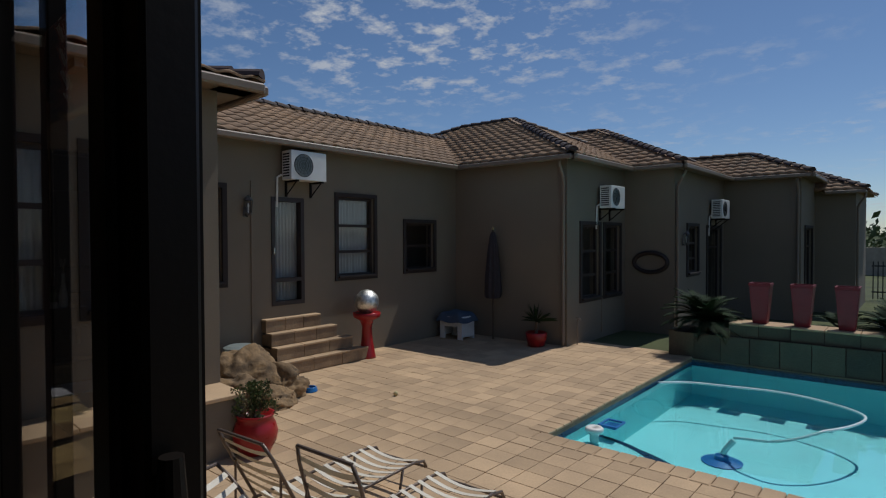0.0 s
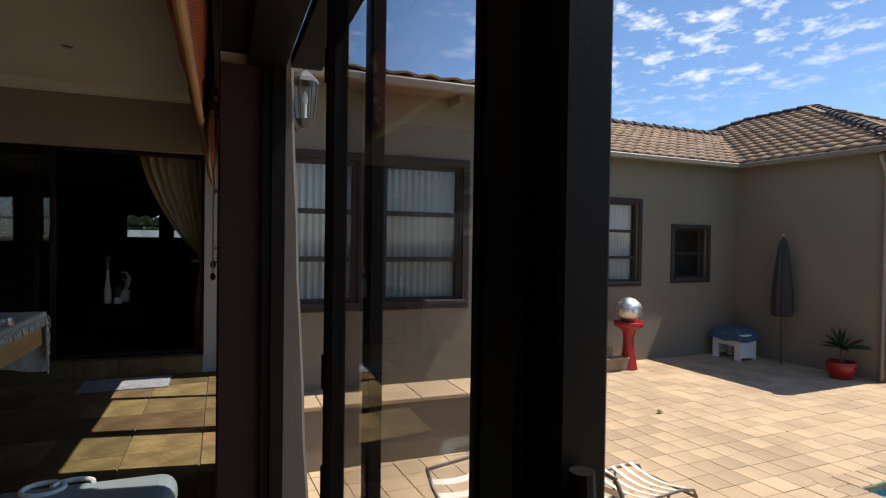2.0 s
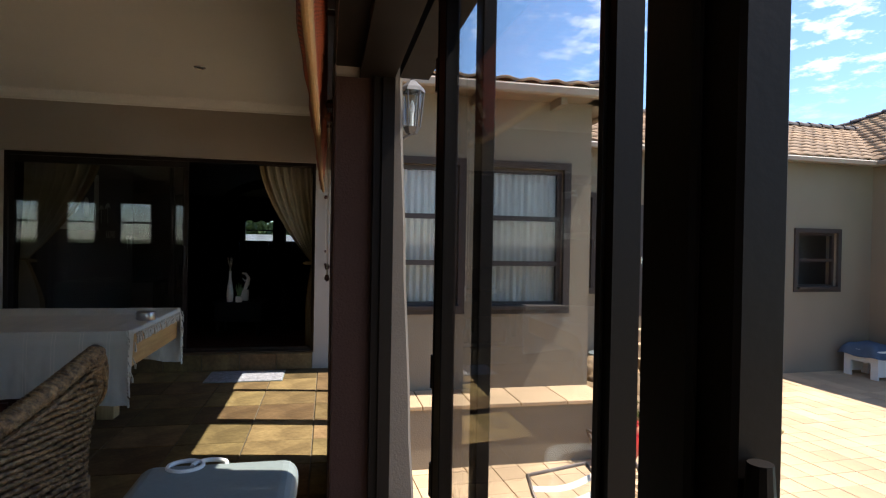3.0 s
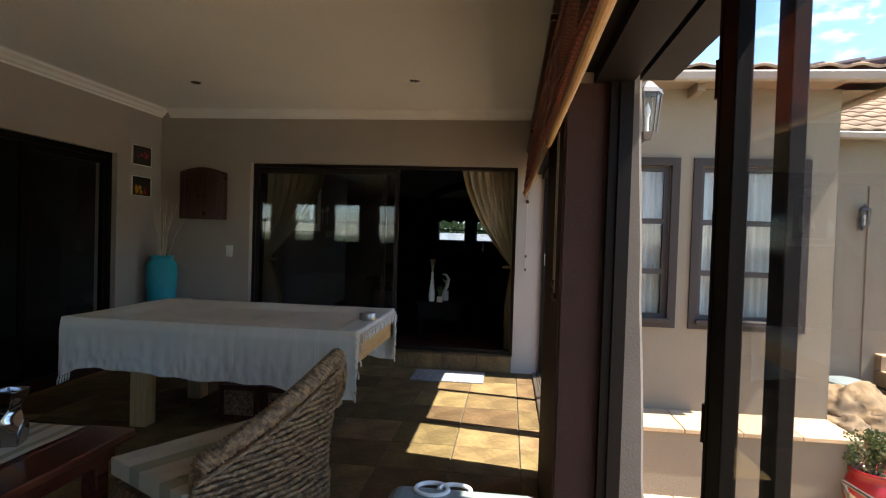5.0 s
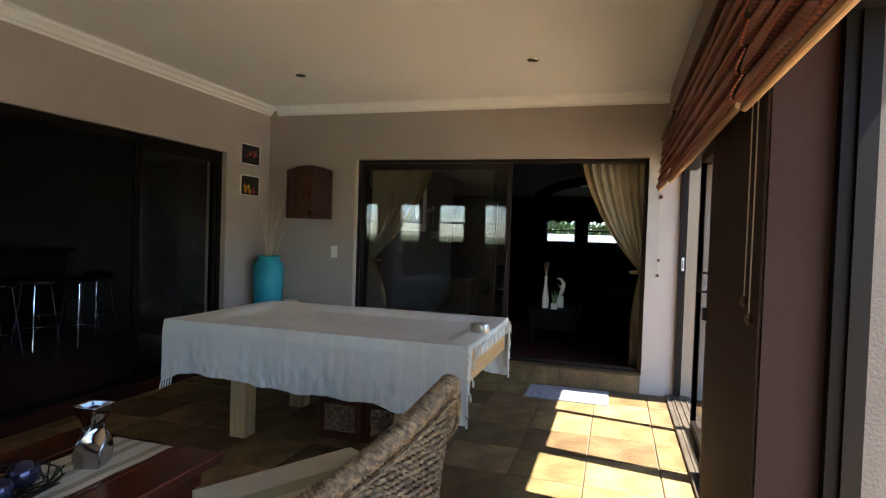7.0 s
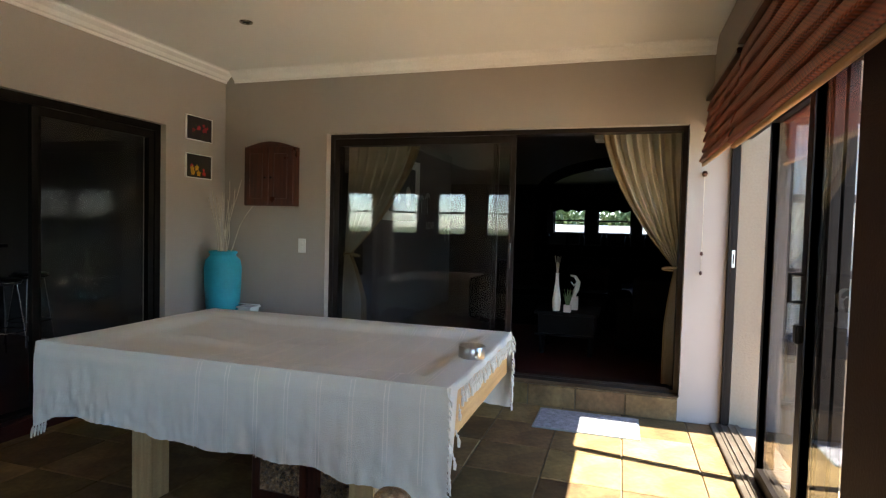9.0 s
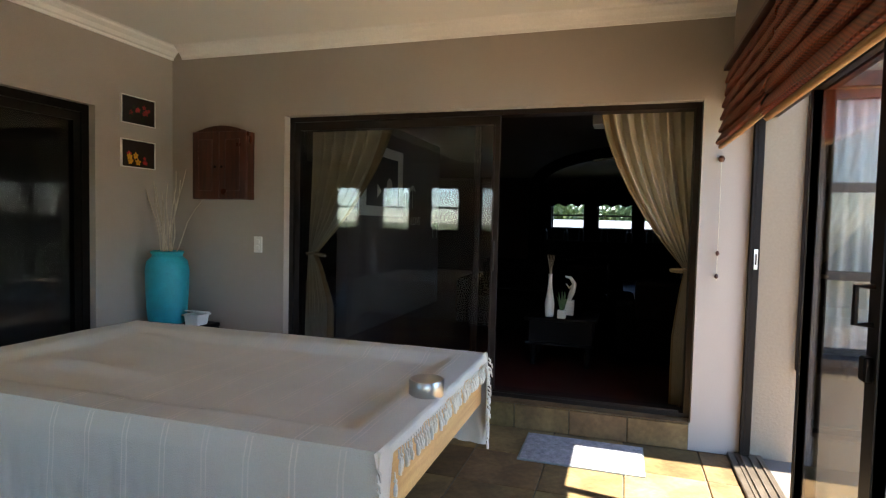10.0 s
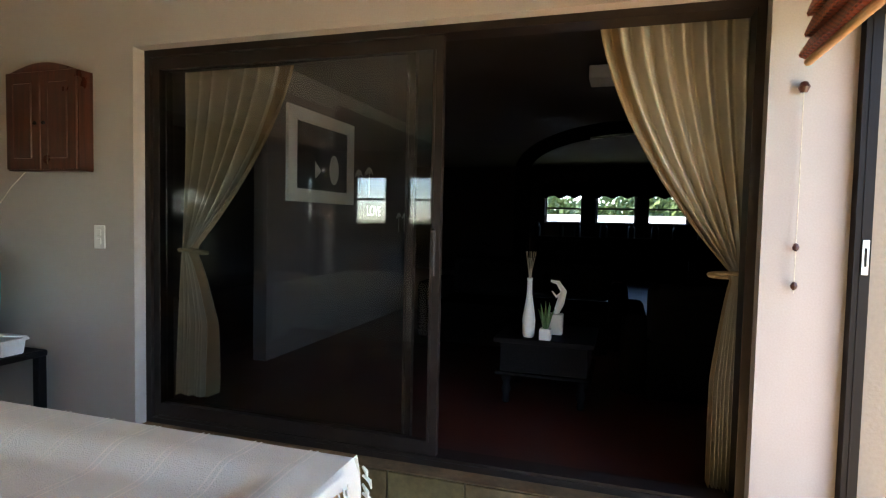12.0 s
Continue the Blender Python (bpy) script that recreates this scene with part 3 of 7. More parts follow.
def blind(x0, x1, z0, z1, folds=6):
    """A gathered roman blind: folds stacked one over the other, with a pale batten along the bottom."""
    t = thing("roman_blind", (x0 + x1) / 2, -.02, z1, "red-brown woven bamboo roman blind, drawn half up", "blind", "blinds over the garden doors")
    w = (x1 - x0) / 2
    h = z1 - z0
    n = folds * 10
    bm = bmesh.new()
    def f(u, v):
        k = min(v * folds, folds - 1e-4)
        ph = k - math.floor(k)
        belly = ph ** .8 * (1 - max(0, ph - .86) / .14)
        out = .010 + .026 * v + .026 * belly * (.55 + .45 * v)
        dip = .010 * max(0, ph - .7) / .3
        wave = .004 * math.sin(13 * u + 2.1 * math.floor(k)) + .003 * math.sin(31 * u + math.floor(k))
        ragged = .010 * math.sin(2.3 * math.floor(k) + 1) * (2 * u - 1)
        return ((u - .5) * 2 * w + ragged * .6, .015 - out * 1.2 + wave * ph, -h * (k / folds) - (dip + wave * ph * .8) * (v < .97) - .006 * math.sin(u * math.pi) * v)
    nx = max(12, int((x1 - x0) * 14))
    grid(bm, nx, n, f)
    geo = bmesh.ops.extrude_face_region(bm, geom=bm.faces[:])
    for v in geo["geom"]:
        if isinstance(v, bmesh.types.BMVert):
            v.co.y += .007
    bmesh.ops.recalc_face_normals(bm, faces=bm.faces)
    part("blind_cloth", bm, M_BLIND, t)
    part("bottom_batten", tube(bmesh.new(), [(-w, -.026, -h - .010), (0, -.026, -h - .014), (w, -.026, -h - .010)], [.014, .014, .014], 12), M_BATTEN, t, "pale wooden bottom batten")
    part("head_rail", boxbm(-w, w, -.03, .045, 0, .03, .004), M_REDWOOD, t)
    return t
blind(-6.27, -5.08, 2.005, 2.46)
blind(-5.07, -2.60, 1.97, 2.50)
blind(-2.52, -.45, 1.945, 2.50)
blind(-.44, 1.75, 1.945, 2.50)

# blind cords with knobs, on the wall by the lounge door and on the pillar
def cord(x, y, z0, z1, knobs, nx=0, ny=0):
    t = thing("blind_cord", x, y, z0, "thin blind cord with dark wooden knobs", "blind cord")
    part("string", tube(bmesh.new(), [(0, 0, 0), (.004, 0, (z1 - z0) * .5), (0, 0, z1 - z0)], .0025, 6), M_TWIG, t)
    for k in knobs:
        part("knob", lathe(bmesh.new(), [(.002, k - z0 - .018), (.011, k - z0 - .010), (.013, k - z0), (.008, k - z0 + .012), (.002, k - z0 + .016)], 10), M_REDWOOD, t)
    part("cleat", lathe(bmesh.new(), [(.012, z1 - z0 - .02), (.022, z1 - z0), (.012, z1 - z0 + .02)], 12), M_REDWOOD, t)
    return t
cord(-6.425, -.015, 1.15, 1.94, (1.18, 1.33))
cord(-2.58, .005, 1.25, 2.02, (1.27,))
cord(-2.66, .005, 1.30, 2.10, (1.32,))


def curtain(name, y0, y1, tie_y, tie_z, ztop, zbot, side, label, low=.17):
    """A tied-back curtain: pleats gathered to the tie, falling straight below it."""
    t = thing(name, -6.80, (y0 + y1) / 2, zbot, label, "curtain", "lounge door curtains")
    cy = (y0 + y1) / 2
    def sheet(p0, p1, off=0.0):
        bm = bmesh.new()
        def f(u, v):
            s = p0 + (p1 - p0) * u
            z = ztop + (zbot - ztop) * v
            if z > tie_z:
                a = (ztop - z) / (ztop - tie_z)
                e = a ** 1.55
                top = y0 + (y1 - y0) * s
                tie = tie_y + side * .05 * s
                y = top + (tie - top) * e
                depth = .055 * (1 - .55 * a)
                sag = -.05 * math.sin(math.pi * a) * s * (1 if side > 0 else 1)
            else:
                a = (tie_z - z) / (tie_z - zbot)
                y = tie_y + side * (.05 + low * min(1, a * 2.0) ** .7) * s
                depth = .030 + .05 * a
                sag = 0
            return (depth * math.sin(s * 2 * math.pi * 7.5 + 1.2 * math.sin(2.2 * z)) + .012 * math.sin(31 * s + 2 * z) + off, y - cy, z - zbot + sag * .6)
        grid(bm, int(96 * (p1 - p0)) + 4, 44, f)
        return bm
    part("curtain_cloth", sheet(0, .88), M_CURTAIN, t, smooth=True)
    part("curtain_border", sheet(.88, 1.0, .004), M_CURTAIN_EDGE, t, "gold border strip", smooth=True)
    bm = bmesh.new()
    tube(bm, [(.075 * math.cos(k * math.pi / 8), tie_y + side * .06 - cy + .085 * math.sin(k * math.pi / 8), tie_z - zbot + .015 * math.cos(k * math.pi / 8)) for k in range(16)], .011, 6, closed=True)
    part("tie_back", bm, M_CURTAIN_EDGE, t, "twisted cord tie-back")
    return t
curtain("curtain", -3.24, -2.42, -3.24, 1.18, 2.42, .30, 1, "cream lined curtain tied back, with gold border")
curtain("curtain", -.12, -.80, -.12, 1.18, 2.42, .19, -1, "cream pleated curtain with gold border, tied back", .07)
structure("curtain_rail", tube(bmesh.new(), [(-6.80, -3.5, 2.44), (-6.80, .1, 2.44)], .014, 8), M_REDWOOD, "slim dark curtain rail inside the lounge", "rail")

# wall cabinet
t = thing("wall_cabinet", XW + .001, -3.842, 1.64, "small dark red wooden wall cabinet with arched top", "cabinet")
def arched(x0, x1, y0, y1, z0, z1, rise, flip=0):
    bm = bmesh.new()
    n = 10
    ps = [(y0, z0), (y1, z0)] + [(y1 + (y0 - y1) * k / n, z1 + rise * math.sin(math.pi * (flip + (1 - 2 * flip) * (.5 * k / n))) if flip is not None else z1 + rise * math.sin(math.pi * k / n)) for k in range(n + 1)]
    A = [bm.verts.new((x0, y, z)) for y, z in ps]; B = [bm.verts.new((x1, y, z)) for y, z in ps]
    bm.faces.new(A); bm.faces.new(B[::-1])
    for k in range(len(ps)):
        bm.faces.new((A[k], B[k], B[(k + 1) % len(ps)], A[(k + 1) % len(ps)]))
    bmesh.ops.recalc_face_normals(bm, faces=bm.faces)
    return bm
part("body", arched(0, .09, -.272, .272, 0, .56, .055, None), M_REDWOOD, t)
for s in (-1, 1):
    y0, y1 = (-.268, -.003) if s < 0 else (.003, .268)
    d = part("door", boxbm(.091, .106, y0, y1, .008, .562, .003), M_REDWOOD, t)
    part("raised_panel", boxbm(.104, .112, y0 + .06, y1 - .06, .07, .50, .006), M_REDWOOD, d)
    part("knob", lathe(bmesh.new(), [(.006, .26), (.012, .27), (.006, .28)], 10, .113, y1 - .03 if s < 0 else y0 + .03), M_BLACK, d)

# two framed photographs on the south wall
M_FLOWER_R = material("photo_red", (.45, .02, .03), .4, vary=.2, scale=30)
M_FLOWER_Y = material("photo_yellow", (.70, .38, .02), .4, vary=.2, scale=30)
M_LEAFPHOTO = material("photo_green", (.03, .05, .02), .4, vary=.3, scale=20)
for z, kind in ((2.225, 0), (1.876, 1)):
    t = thing("framed_photo", -6.07, YS + .002, z, "small framed photo of red flowers on black" if kind == 0 else "small framed photo of red and yellow flowers", "picture", "flower photos")
    part("frame", slab("y", 0, .018, -.17, .17, 0, .225, [(-.163, .163, .007, .218)]), M_PLASTIC, t, "thin pale frame")
    part("print", boxbm(-.163, .163, .002, .010, .007, .218), M_SCREEN, t)
    r = random.Random(3 + kind)
    blobs = [(M_FLOWER_R, 7), (M_LEAFPHOTO, 6)] if kind == 0 else [(M_FLOWER_R, 6), (M_FLOWER_Y, 7)]
    for mm, n in blobs:
        for i in range(n):
            cx, cz, rr = r.uniform(-.11, .11), r.uniform(.04, .12 if kind else .15), r.uniform(.010, .026)
            if mm is M_FLOWER_Y: cx = abs(cx)
            bm = bmesh.new()
            bm.faces.new([bm.verts.new((cx + rr * (1 + .3 * math.sin(5 * a)) * math.cos(a), .011 + .0003 * i, cz + rr * (1 + .3 * math.sin(5 * a)) * math.sin(a))) for a in [k * math.pi / 8 for k in range(16)]][::-1])
            part("flower", bm, mm, t)

# light switch
t = thing("light_switch", XW, -3.525, 1.20, "white plastic double light switch plate", "switch")
part("plate", boxbm(0, .009, -.04, .04, 0, .135, .003), M_PLASTIC, t)
for z in (.025, .075):
    part("rocker", boxbm(.008, .014, -.016, .016, z, z + .036, .002), M_PLASTIC, t)

# tall turquoise vase with dry twigs on a black stand, and a white box by it
t = thing("plant_stand", -6.13, -4.10, 0, "low black lacquered wooden stand in the corner", "stand")
part("top", boxbm(-.24, .24, -.26, .26, .565, .60, .006), M_BLACK, t)
for a in (-1, 1):
    for b in (-1, 1):
        part("leg", boxbm(a * .21 - .025, a * .21 + .025, b * .23 - .025, b * .23 + .025, 0, .565, .004), M_BLACK, t)
part("shelf", boxbm(-.2, .2, -.22, .22, .18, .20), M_BLACK, t)
VX, VY = -6.15, -4.19
t = thing("vase", VX, VY, .60, "tall turquoise ceramic vase holding dry twigs", "vase")
part("body", lathe(bmesh.new(), [(.12, 0), (.145, .02), (.155, .12), (.165, .30), (.168, .44), (.155, .52), (.118, .555), (.115, .57), (.128, .585), (.128, .60), (.112, .605), (.108, .58), (.11, .50)], 32), M_TEAL, t, smooth=True)
r = random.Random(7)
for i in range(14):
    a, lean = r.uniform(0, 6.28), r.uniform(.05, .32)
    L = r.uniform(.42, .68)
    pts = [(0.03 * math.cos(a), .03 * math.sin(a), .42)]
    for k in range(1, 7):
        s = k / 6
        pts.append((math.cos(a) * (lean * s ** 1.4 + .01 * math.sin(9 * s + i)) + .03 * math.cos(a), max(-.19, math.sin(a) * lean * s ** 1.4 + .012 * math.cos(8 * s + i)), .42 + (.18 + L) * s))
    part("twig", tube(bmesh.new(), pts, [.0062 - .0032 * k / 6 for k in range(7)], 5), M_TWIG, t)
t = thing("storage_box", -6.19, -3.93, .60, "small white plastic tub with its lid leaning open", "box")
bm = boxbm(-.07, .07, -.07, .07, 0, .085, .008, 2)
for v in bm.verts:
    q = .86 + .14 * v.co.z / .085
    v.co.x, v.co.y = v.co.x * q, v.co.y * q
part("tub", bm, M_PLASTIC, t)
part("rim", slab("z", .080, .092, -.079, .079, -.079, .079, [(-.064, .064, -.064, .064)]), M_PLASTIC, t)
bm = boxbm(-.010, .125, -.072, .072, -.005, .005, .004, 2)
bmesh.ops.transform(bm, matrix=pose(-.066, 0, .098, 0, -10, 0), verts=bm.verts)
part("lid", bm, M_PLASTIC, t)

# ---- pool table under a cotton throw ----
TX0, TX1, TY0, TY1, TZ = -5.10, -3.80, -3.425, -1.235, .848
t = thing("pool_table", (TX0 + TX1) / 2, (TY0 + TY1) / 2, 0, "pine pool table hidden under a throw", "table")
hx, hy = (TX1 - TX0) / 2, (TY1 - TY0) / 2
part("bed", boxbm(-hx + .10, hx - .10, -hy + .10, hy - .10, .62, .775), M_PINEX, t)
for s in (-1, 1):
    part("side_rail", boxbm(-hx + .01, hx - .01, s * (hy - .06) - .05, s * (hy - .06) + .05, .59, .802, .01), M_PINEX, t)
    part("end_rail", boxbm(s * (hx - .06) - .05, s * (hx - .06) + .05, -hy + .115, hy - .115, .66, .802, .01), M_PINE, t)
for a in (-1, 1):
    for b in (-1, 1):
        part("leg", boxbm(a * (hx - .26) - .065, a * (hx - .26) + .065, b * (hy - .46) - .065, b * (hy - .46) + .065, 0, .62, .006), M_PINE, t)
# the throw: rails stand proud under it, it hangs over the long sides
t = thing("throw", (TX0 + TX1) / 2, (TY0 + TY1) / 2, 0, "creamy white cotton throw with fringed edges", "throw")
def throw_top(x, y):
    ex, ey = hx - abs(x), hy - abs(y)
    q = min(1, max(0, (min(ex, ey) - .115) / .10))
    dip = -.036 * q * q * (3 - 2 * q)
    w = .006 * math.sin(7 * x + 3 * y) * math.sin(5 * y + 1) + .005 * noise.noise((x * 6, y * 6, 0)) + .004 * abs(noise.noise((x * 3 + y * 2, y * 1.2, 7)))
    w += .028 * math.exp(-(((x - .18) / .05) ** 2 + ((y + .55 - .6 * (x - .18)) / .28) ** 2)) + .02 * math.exp(-(((x + .42) / .05) ** 2 + ((y + .75) / .15) ** 2))
    return TZ + dip + w * (1 if min(ex, ey) > .08 else .3)
bm = bmesh.new()
grid(bm, 64, 100, lambda u, v: ((u * 2 - 1) * hx, (v * 2 - 1) * hy, throw_top((u * 2 - 1) * hx, (v * 2 - 1) * hy)))
part("throw_top", bm, M_CLOTH, t, smooth=True)
def hem(u):
    """How far the side hangs: uneven, longer at both corners."""
    return .365 + .10 * u ** 2 + .07 * max(0, 1 - u / .07) ** 1.3 + .009 * math.sin(13 * u + 2) + .006 * math.sin(41 * u) + .010 * noise.noise((u * 17, 0, 5))
def skirt(x_side):
    """Hanging side along y at x = +-hx, longer at the open corner, softly pleated."""
    bm = bmesh.new()
    def f(u, v):
        y = (u * 2 - 1) * (hy + .012)
        drop = hem(u)
        z0 = throw_top(x_side * hx, max(-hy, min(hy, y)))
        s = 1 - (1 - v) ** 2
        return (x_side * (hx + .020 * min(1, v * 6) + .016 * v * (.5 + .5 * math.sin(23 * u + 2.6 * math.sin(9 * u))) + .012 * v * noise.noise((u * 38, v * 2, 3)) + .010 * v * v * noise.noise((u * 90, v * 6, 1))), y, z0 - drop * v)
    grid(bm, 170, 26, f)
    return bm
part("hanging_side", skirt(1), M_CLOTH, t, smooth=True)
part("hanging_side", skirt(-1), M_CLOTH, t, smooth=True)
# short fringed ends and the two hanging corners
def end_drop(y_side, drop0):
    bm = bmesh.new()
    def f(u, v):
        x = (u * 2 - 1) * (hx + .02)
        e = abs(u * 2 - 1)
        drop = drop0 + (.40 if drop0 < .1 else .08) * max(0, (e - .86) / .14) ** .8
        return (x + (.01 * math.sin(30 * u)) * v, y_side * (hy + .012 * min(1, v * 8) + .02 * v * (.6 + .4 * math.sin(33 * u)) - .02 * v * max(0, (e - .86) / .14)), throw_top(max(-hx, min(hx, x)), y_side * hy) - drop * v)
    grid(bm, 90, 10, f)
    return bm, drop0
for ys, d0 in ((1, .030), (-1, .30)):
    bm, d0 = end_drop(ys, d0)
    part("fringed_end", bm, M_CLOTH, t, smooth=True)
r = random.Random(5)
for i in range(64):
    u = i / 63
    x = (u * 2 - 1) * (hx + .02)
    e = abs(u * 2 - 1)
    drop = .030 + .40 * max(0, (e - .86) / .14) ** .8
    z = TZ - drop
    dx, dy = r.uniform(-.012, .012), r.uniform(0, .015)
    y = hy + .03 - .02 * max(0, (e - .86) / .14)
    bm = tube(bmesh.new(), [(x, y, z + .01), (x + dx * .2, y + dy * .3, z - .008), (x + dx * .3, y + dy * .6, z - .014), (x + dx * .4, y + dy * .8, z - .021), (x + dx * .8, y + dy, z - .036), (x + dx, y + dy, z - r.uniform(.048, .062))], [.002, .0028, .0065, .0036, .0072, .0055], 6)
    part("tassel", bm, M_CLOTH, t)
# tassels down the edges of the hanging corners
for xs in (1, -1):
    for i in range(20):
        z = TZ - .03 - i * .0215
        dx, dy, dz = r.uniform(-.012, .014), r.uniform(.004, .022), r.uniform(.024, .045)
        bm = tube(bmesh.new(), [(xs * (hx + .03), hy + .01, z), (xs * (hx + .03) + dx * .6, hy + .01 + dy * .8, z - dz * .4), (xs * (hx + .03) + dx, hy + .01 + dy, z - dz)], [.003, .0055, .002], 5)
        part("tassel", bm, M_CLOTH, t)
# a few tassels at the far corner
for xs in (1, -1):
    for i in range(5):
        y, z = -hy - .005 + .022 * i, TZ - hem(.01 * i) + .012
        bm = tube(bmesh.new(), [(xs * (hx + .03), y, z), (xs * (hx + .034), y, z - .016), (xs * (hx + .034), y - .004, z - .035), (xs * (hx + .036), y - .006, z - .062)], [.002, .006, .0068, .004], 6)
        part("tassel", bm, M_CLOTH, t)
# woven double stripes running across the throw
M_STRIPE = material("raised_cotton_stripe", (.74, .71, .63), .95, vary=.05, fine=300)
for y in [-.1 + .155 * k for k in range(8)]:
    for o in (0, .018):
        yy = y + o
        bm = bmesh.new()
        def f(u, v):
            q = u * 1.28
            if q < 1:
                x = (q * 2 - 1) * hx
                return (x, yy + (v - .5) * .005, throw_top(x, yy) + .0025)
            d = (q - 1) / .28 * .40
            uu = (yy / (hy + .012) + 1) / 2
            vv = d / hem(uu)
            return (hx + .0026 + .020 * min(1, vv * 6) + .016 * vv * (.5 + .5 * math.sin(23 * uu + 2.6 * math.sin(9 * uu))) + .012 * vv * noise.noise((uu * 38, vv * 2, 3)) + .010 * vv * vv * noise.noise((uu * 90, vv * 6, 1)), yy + (v - .5) * .005, throw_top(hx, yy) - d)
        grid(bm, 90, 1, f)
        part("stripe", bm, M_STRIPE, t)

M_TIN = material("brushed_tin", (.55, .54, .52), .30, 1.0, vary=.02, scale=.5, fine=150, bump=0)
t = thing("tin_ashtray", -4.36, -1.285, TZ - .006, "round polished steel tin standing on the throw", "tin")
part("tin", lathe(bmesh.new(), [(.062, 0), (.067, .004), (.067, .062), (.065, .064), (.060, .064), (.059, .012), (.01, .010)], 32), M_TIN, t, smooth=True)
part("ash", lathe(bmesh.new(), [(.052, .012), (.03, .018), (.002, .019)], 20), M_BLACK, t)

# door mat
t = thing("door_mat", -6.12, -.81, 0, "grey tufted doormat in front of the step", "mat")
part("tufted_surface", boxbm(-.225, .225, -.375, .375, .001, .016, .006), M_MAT, t)
part("border", slab("z", .0005, .010, -.235, .235, -.385, .385, [(-.224, .224, -.374, .374)]), M_GREYBOX, t)

# recessed ceiling spots
M_LAMP = material("frosted_lamp", (.6, .58, .5), .3)
for x, y in ((-5.19, -1.115), (-5.25, -3.29), (-2.2, -1.1), (-2.2, -3.2)):
    t = thing("ceiling_spot", x, y, ZC, "small recessed steel ceiling spotlight, switched off", "spotlight", "ceiling spots")
    bm = bmesh.new()
    prof = [(.030, -.002), (.034, -.008), (.044, -.008), (.050, -.003), (.050, -.0005)]
    rings = [[bm.verts.new((rr * math.cos(k * math.pi / 12), rr * math.sin(k * math.pi / 12), z)) for k in range(24)] for rr, z in prof]
    for A, B in zip(rings, rings[1:]):
        for k in range(24):
            bm.faces.new((A[k], A[(k + 1) % 24], B[(k + 1) % 24], B[k]))
    part("ring", bm, M_STEEL, t)
    part("lamp", lathe(bmesh.new(), [(.030, -.003), (.015, -.0045), (.002, -.005)], 20), M_BLACK, t)

# ---- wicker armchair ----
M_CUSHION = material("striped_cushion_cream", (.44, .41, .30), .9, vary=.06, scale=5, fine=200, bump=.2)
M_CUSHION_G = material("striped_cushion_green", (.27, .28, .18), .9, vary=.06, scale=5, fine=200, bump=.2)
t = thing("wicker_armchair", -2.615, -1.52, 0, "brown woven seagrass barrel armchair with rolled rim", "armchair")
CF, CG = Vector((.87, -.49, 0)).normalized(), Vector((-.49, -.87, 0)).normalized()
CA = Vector((-2.24, -1.49, 0)) - Vector((-2.78, -1.62, 0))
CL, CW = .83, .74
CR, CBACK = .13, .30
C_TOTAL = (CL - CR) + math.pi / 2 * CR + CBACK
S_TIP = (CL - CR * .6) / C_TOTAL
def chair_plan(s):
    """Outer line of the chair: along the sweeping side, round the high corner, and a little along the end."""
    d = s * C_TOTAL
    straight, arc = CL - CR, math.pi / 2 * CR
    if d < straight:
        f, g = -d, -.05 * math.sin(math.pi * d / straight)
    elif d < straight + arc:
        a = (d - straight) / CR
        f, g = -straight - CR * math.sin(a), CR - CR * math.cos(a)
    else:
        f, g = -CL, CR + d - straight - arc
    return CA + CF * f + CG * g
def rim_z(s):
    if s < S_TIP:
        q = s / S_TIP
        return .585 + .325 * q ** 1.05 + .012 * math.sin(math.pi * q)
    q = (s - S_TIP) / (1 - S_TIP)
    return .91 - .50 * min(1, q * 1.15) ** .8
NS = 330
def outward(u):
    e = .002
    d = (chair_plan(min(1, u + e)) - chair_plan(max(0, u - e))).normalized()
    out = Vector((d.y, -d.x, 0))
    if out.dot(chair_plan(u) - (CA - CF * .4 + CG * CW / 2)) < 0:
        out = -out
    return out
def woven(u, v):
    """Rows of twisted rope laid one under the other."""
    zt = rim_z(u)
    z = zt + (.06 - zt) * v
    k = (zt - z) / .036
    row, ph = math.floor(k), k - math.floor(k)
    strand = math.sin(2 * math.pi * (u * C_TOTAL / .040 + ph * .55 + (row % 2) * .5))
    disp = .026 * math.sin(math.pi * ph) ** .55 * (.60 + .40 * strand)
    flare = -.035 * math.sin(math.pi * v) - .03 * v
    return chair_plan(u) + outward(u) * (disp + flare) + Vector((0, 0, z + .004 * math.sin(u * 40)))
# rows of twisted rope, one under the other, over a dark inner shell
z_row = .05
while z_row < .86:
    us = [i / NS for i in range(NS + 1) if rim_z(i / NS) - .052 > z_row]
    if len(us) > 8:
        bm = bmesh.new()
        rings = []
        odd = int(round(z_row / .029)) % 2
        for u in us:
            vv = max(0, min(1, (rim_z(u) - z_row) / (rim_z(u) - .03)))
            o_ = outward(u)
            c = chair_plan(u) + o_ * (.004 - .035 * math.sin(math.pi * vv) - .03 * vv) + Vector((0, 0, z_row + .003 * math.sin(u * 37 + z_row * 60)))
            ring = []
            for k in range(8):
                a = k * math.pi / 4
                rr = .0140 * (.74 + .26 * math.sin(2 * a + 2 * math.pi * (u * C_TOTAL / .030 + odd * .5)))
                ring.append(bm.verts.new(c + o_ * rr * math.cos(a) + Vector((0, 0, rr * 1.05 * math.sin(a)))))
            rings.append(ring)
        for A, B in zip(rings, rings[1:]):
            for k in range(8):
                bm.faces.new((A[k], A[(k + 1) % 8], B[(k + 1) % 8], B[k]))
        part("rope", bm, M_RATTAN, t, smooth=True)
    z_row += .029
bm = bmesh.new()
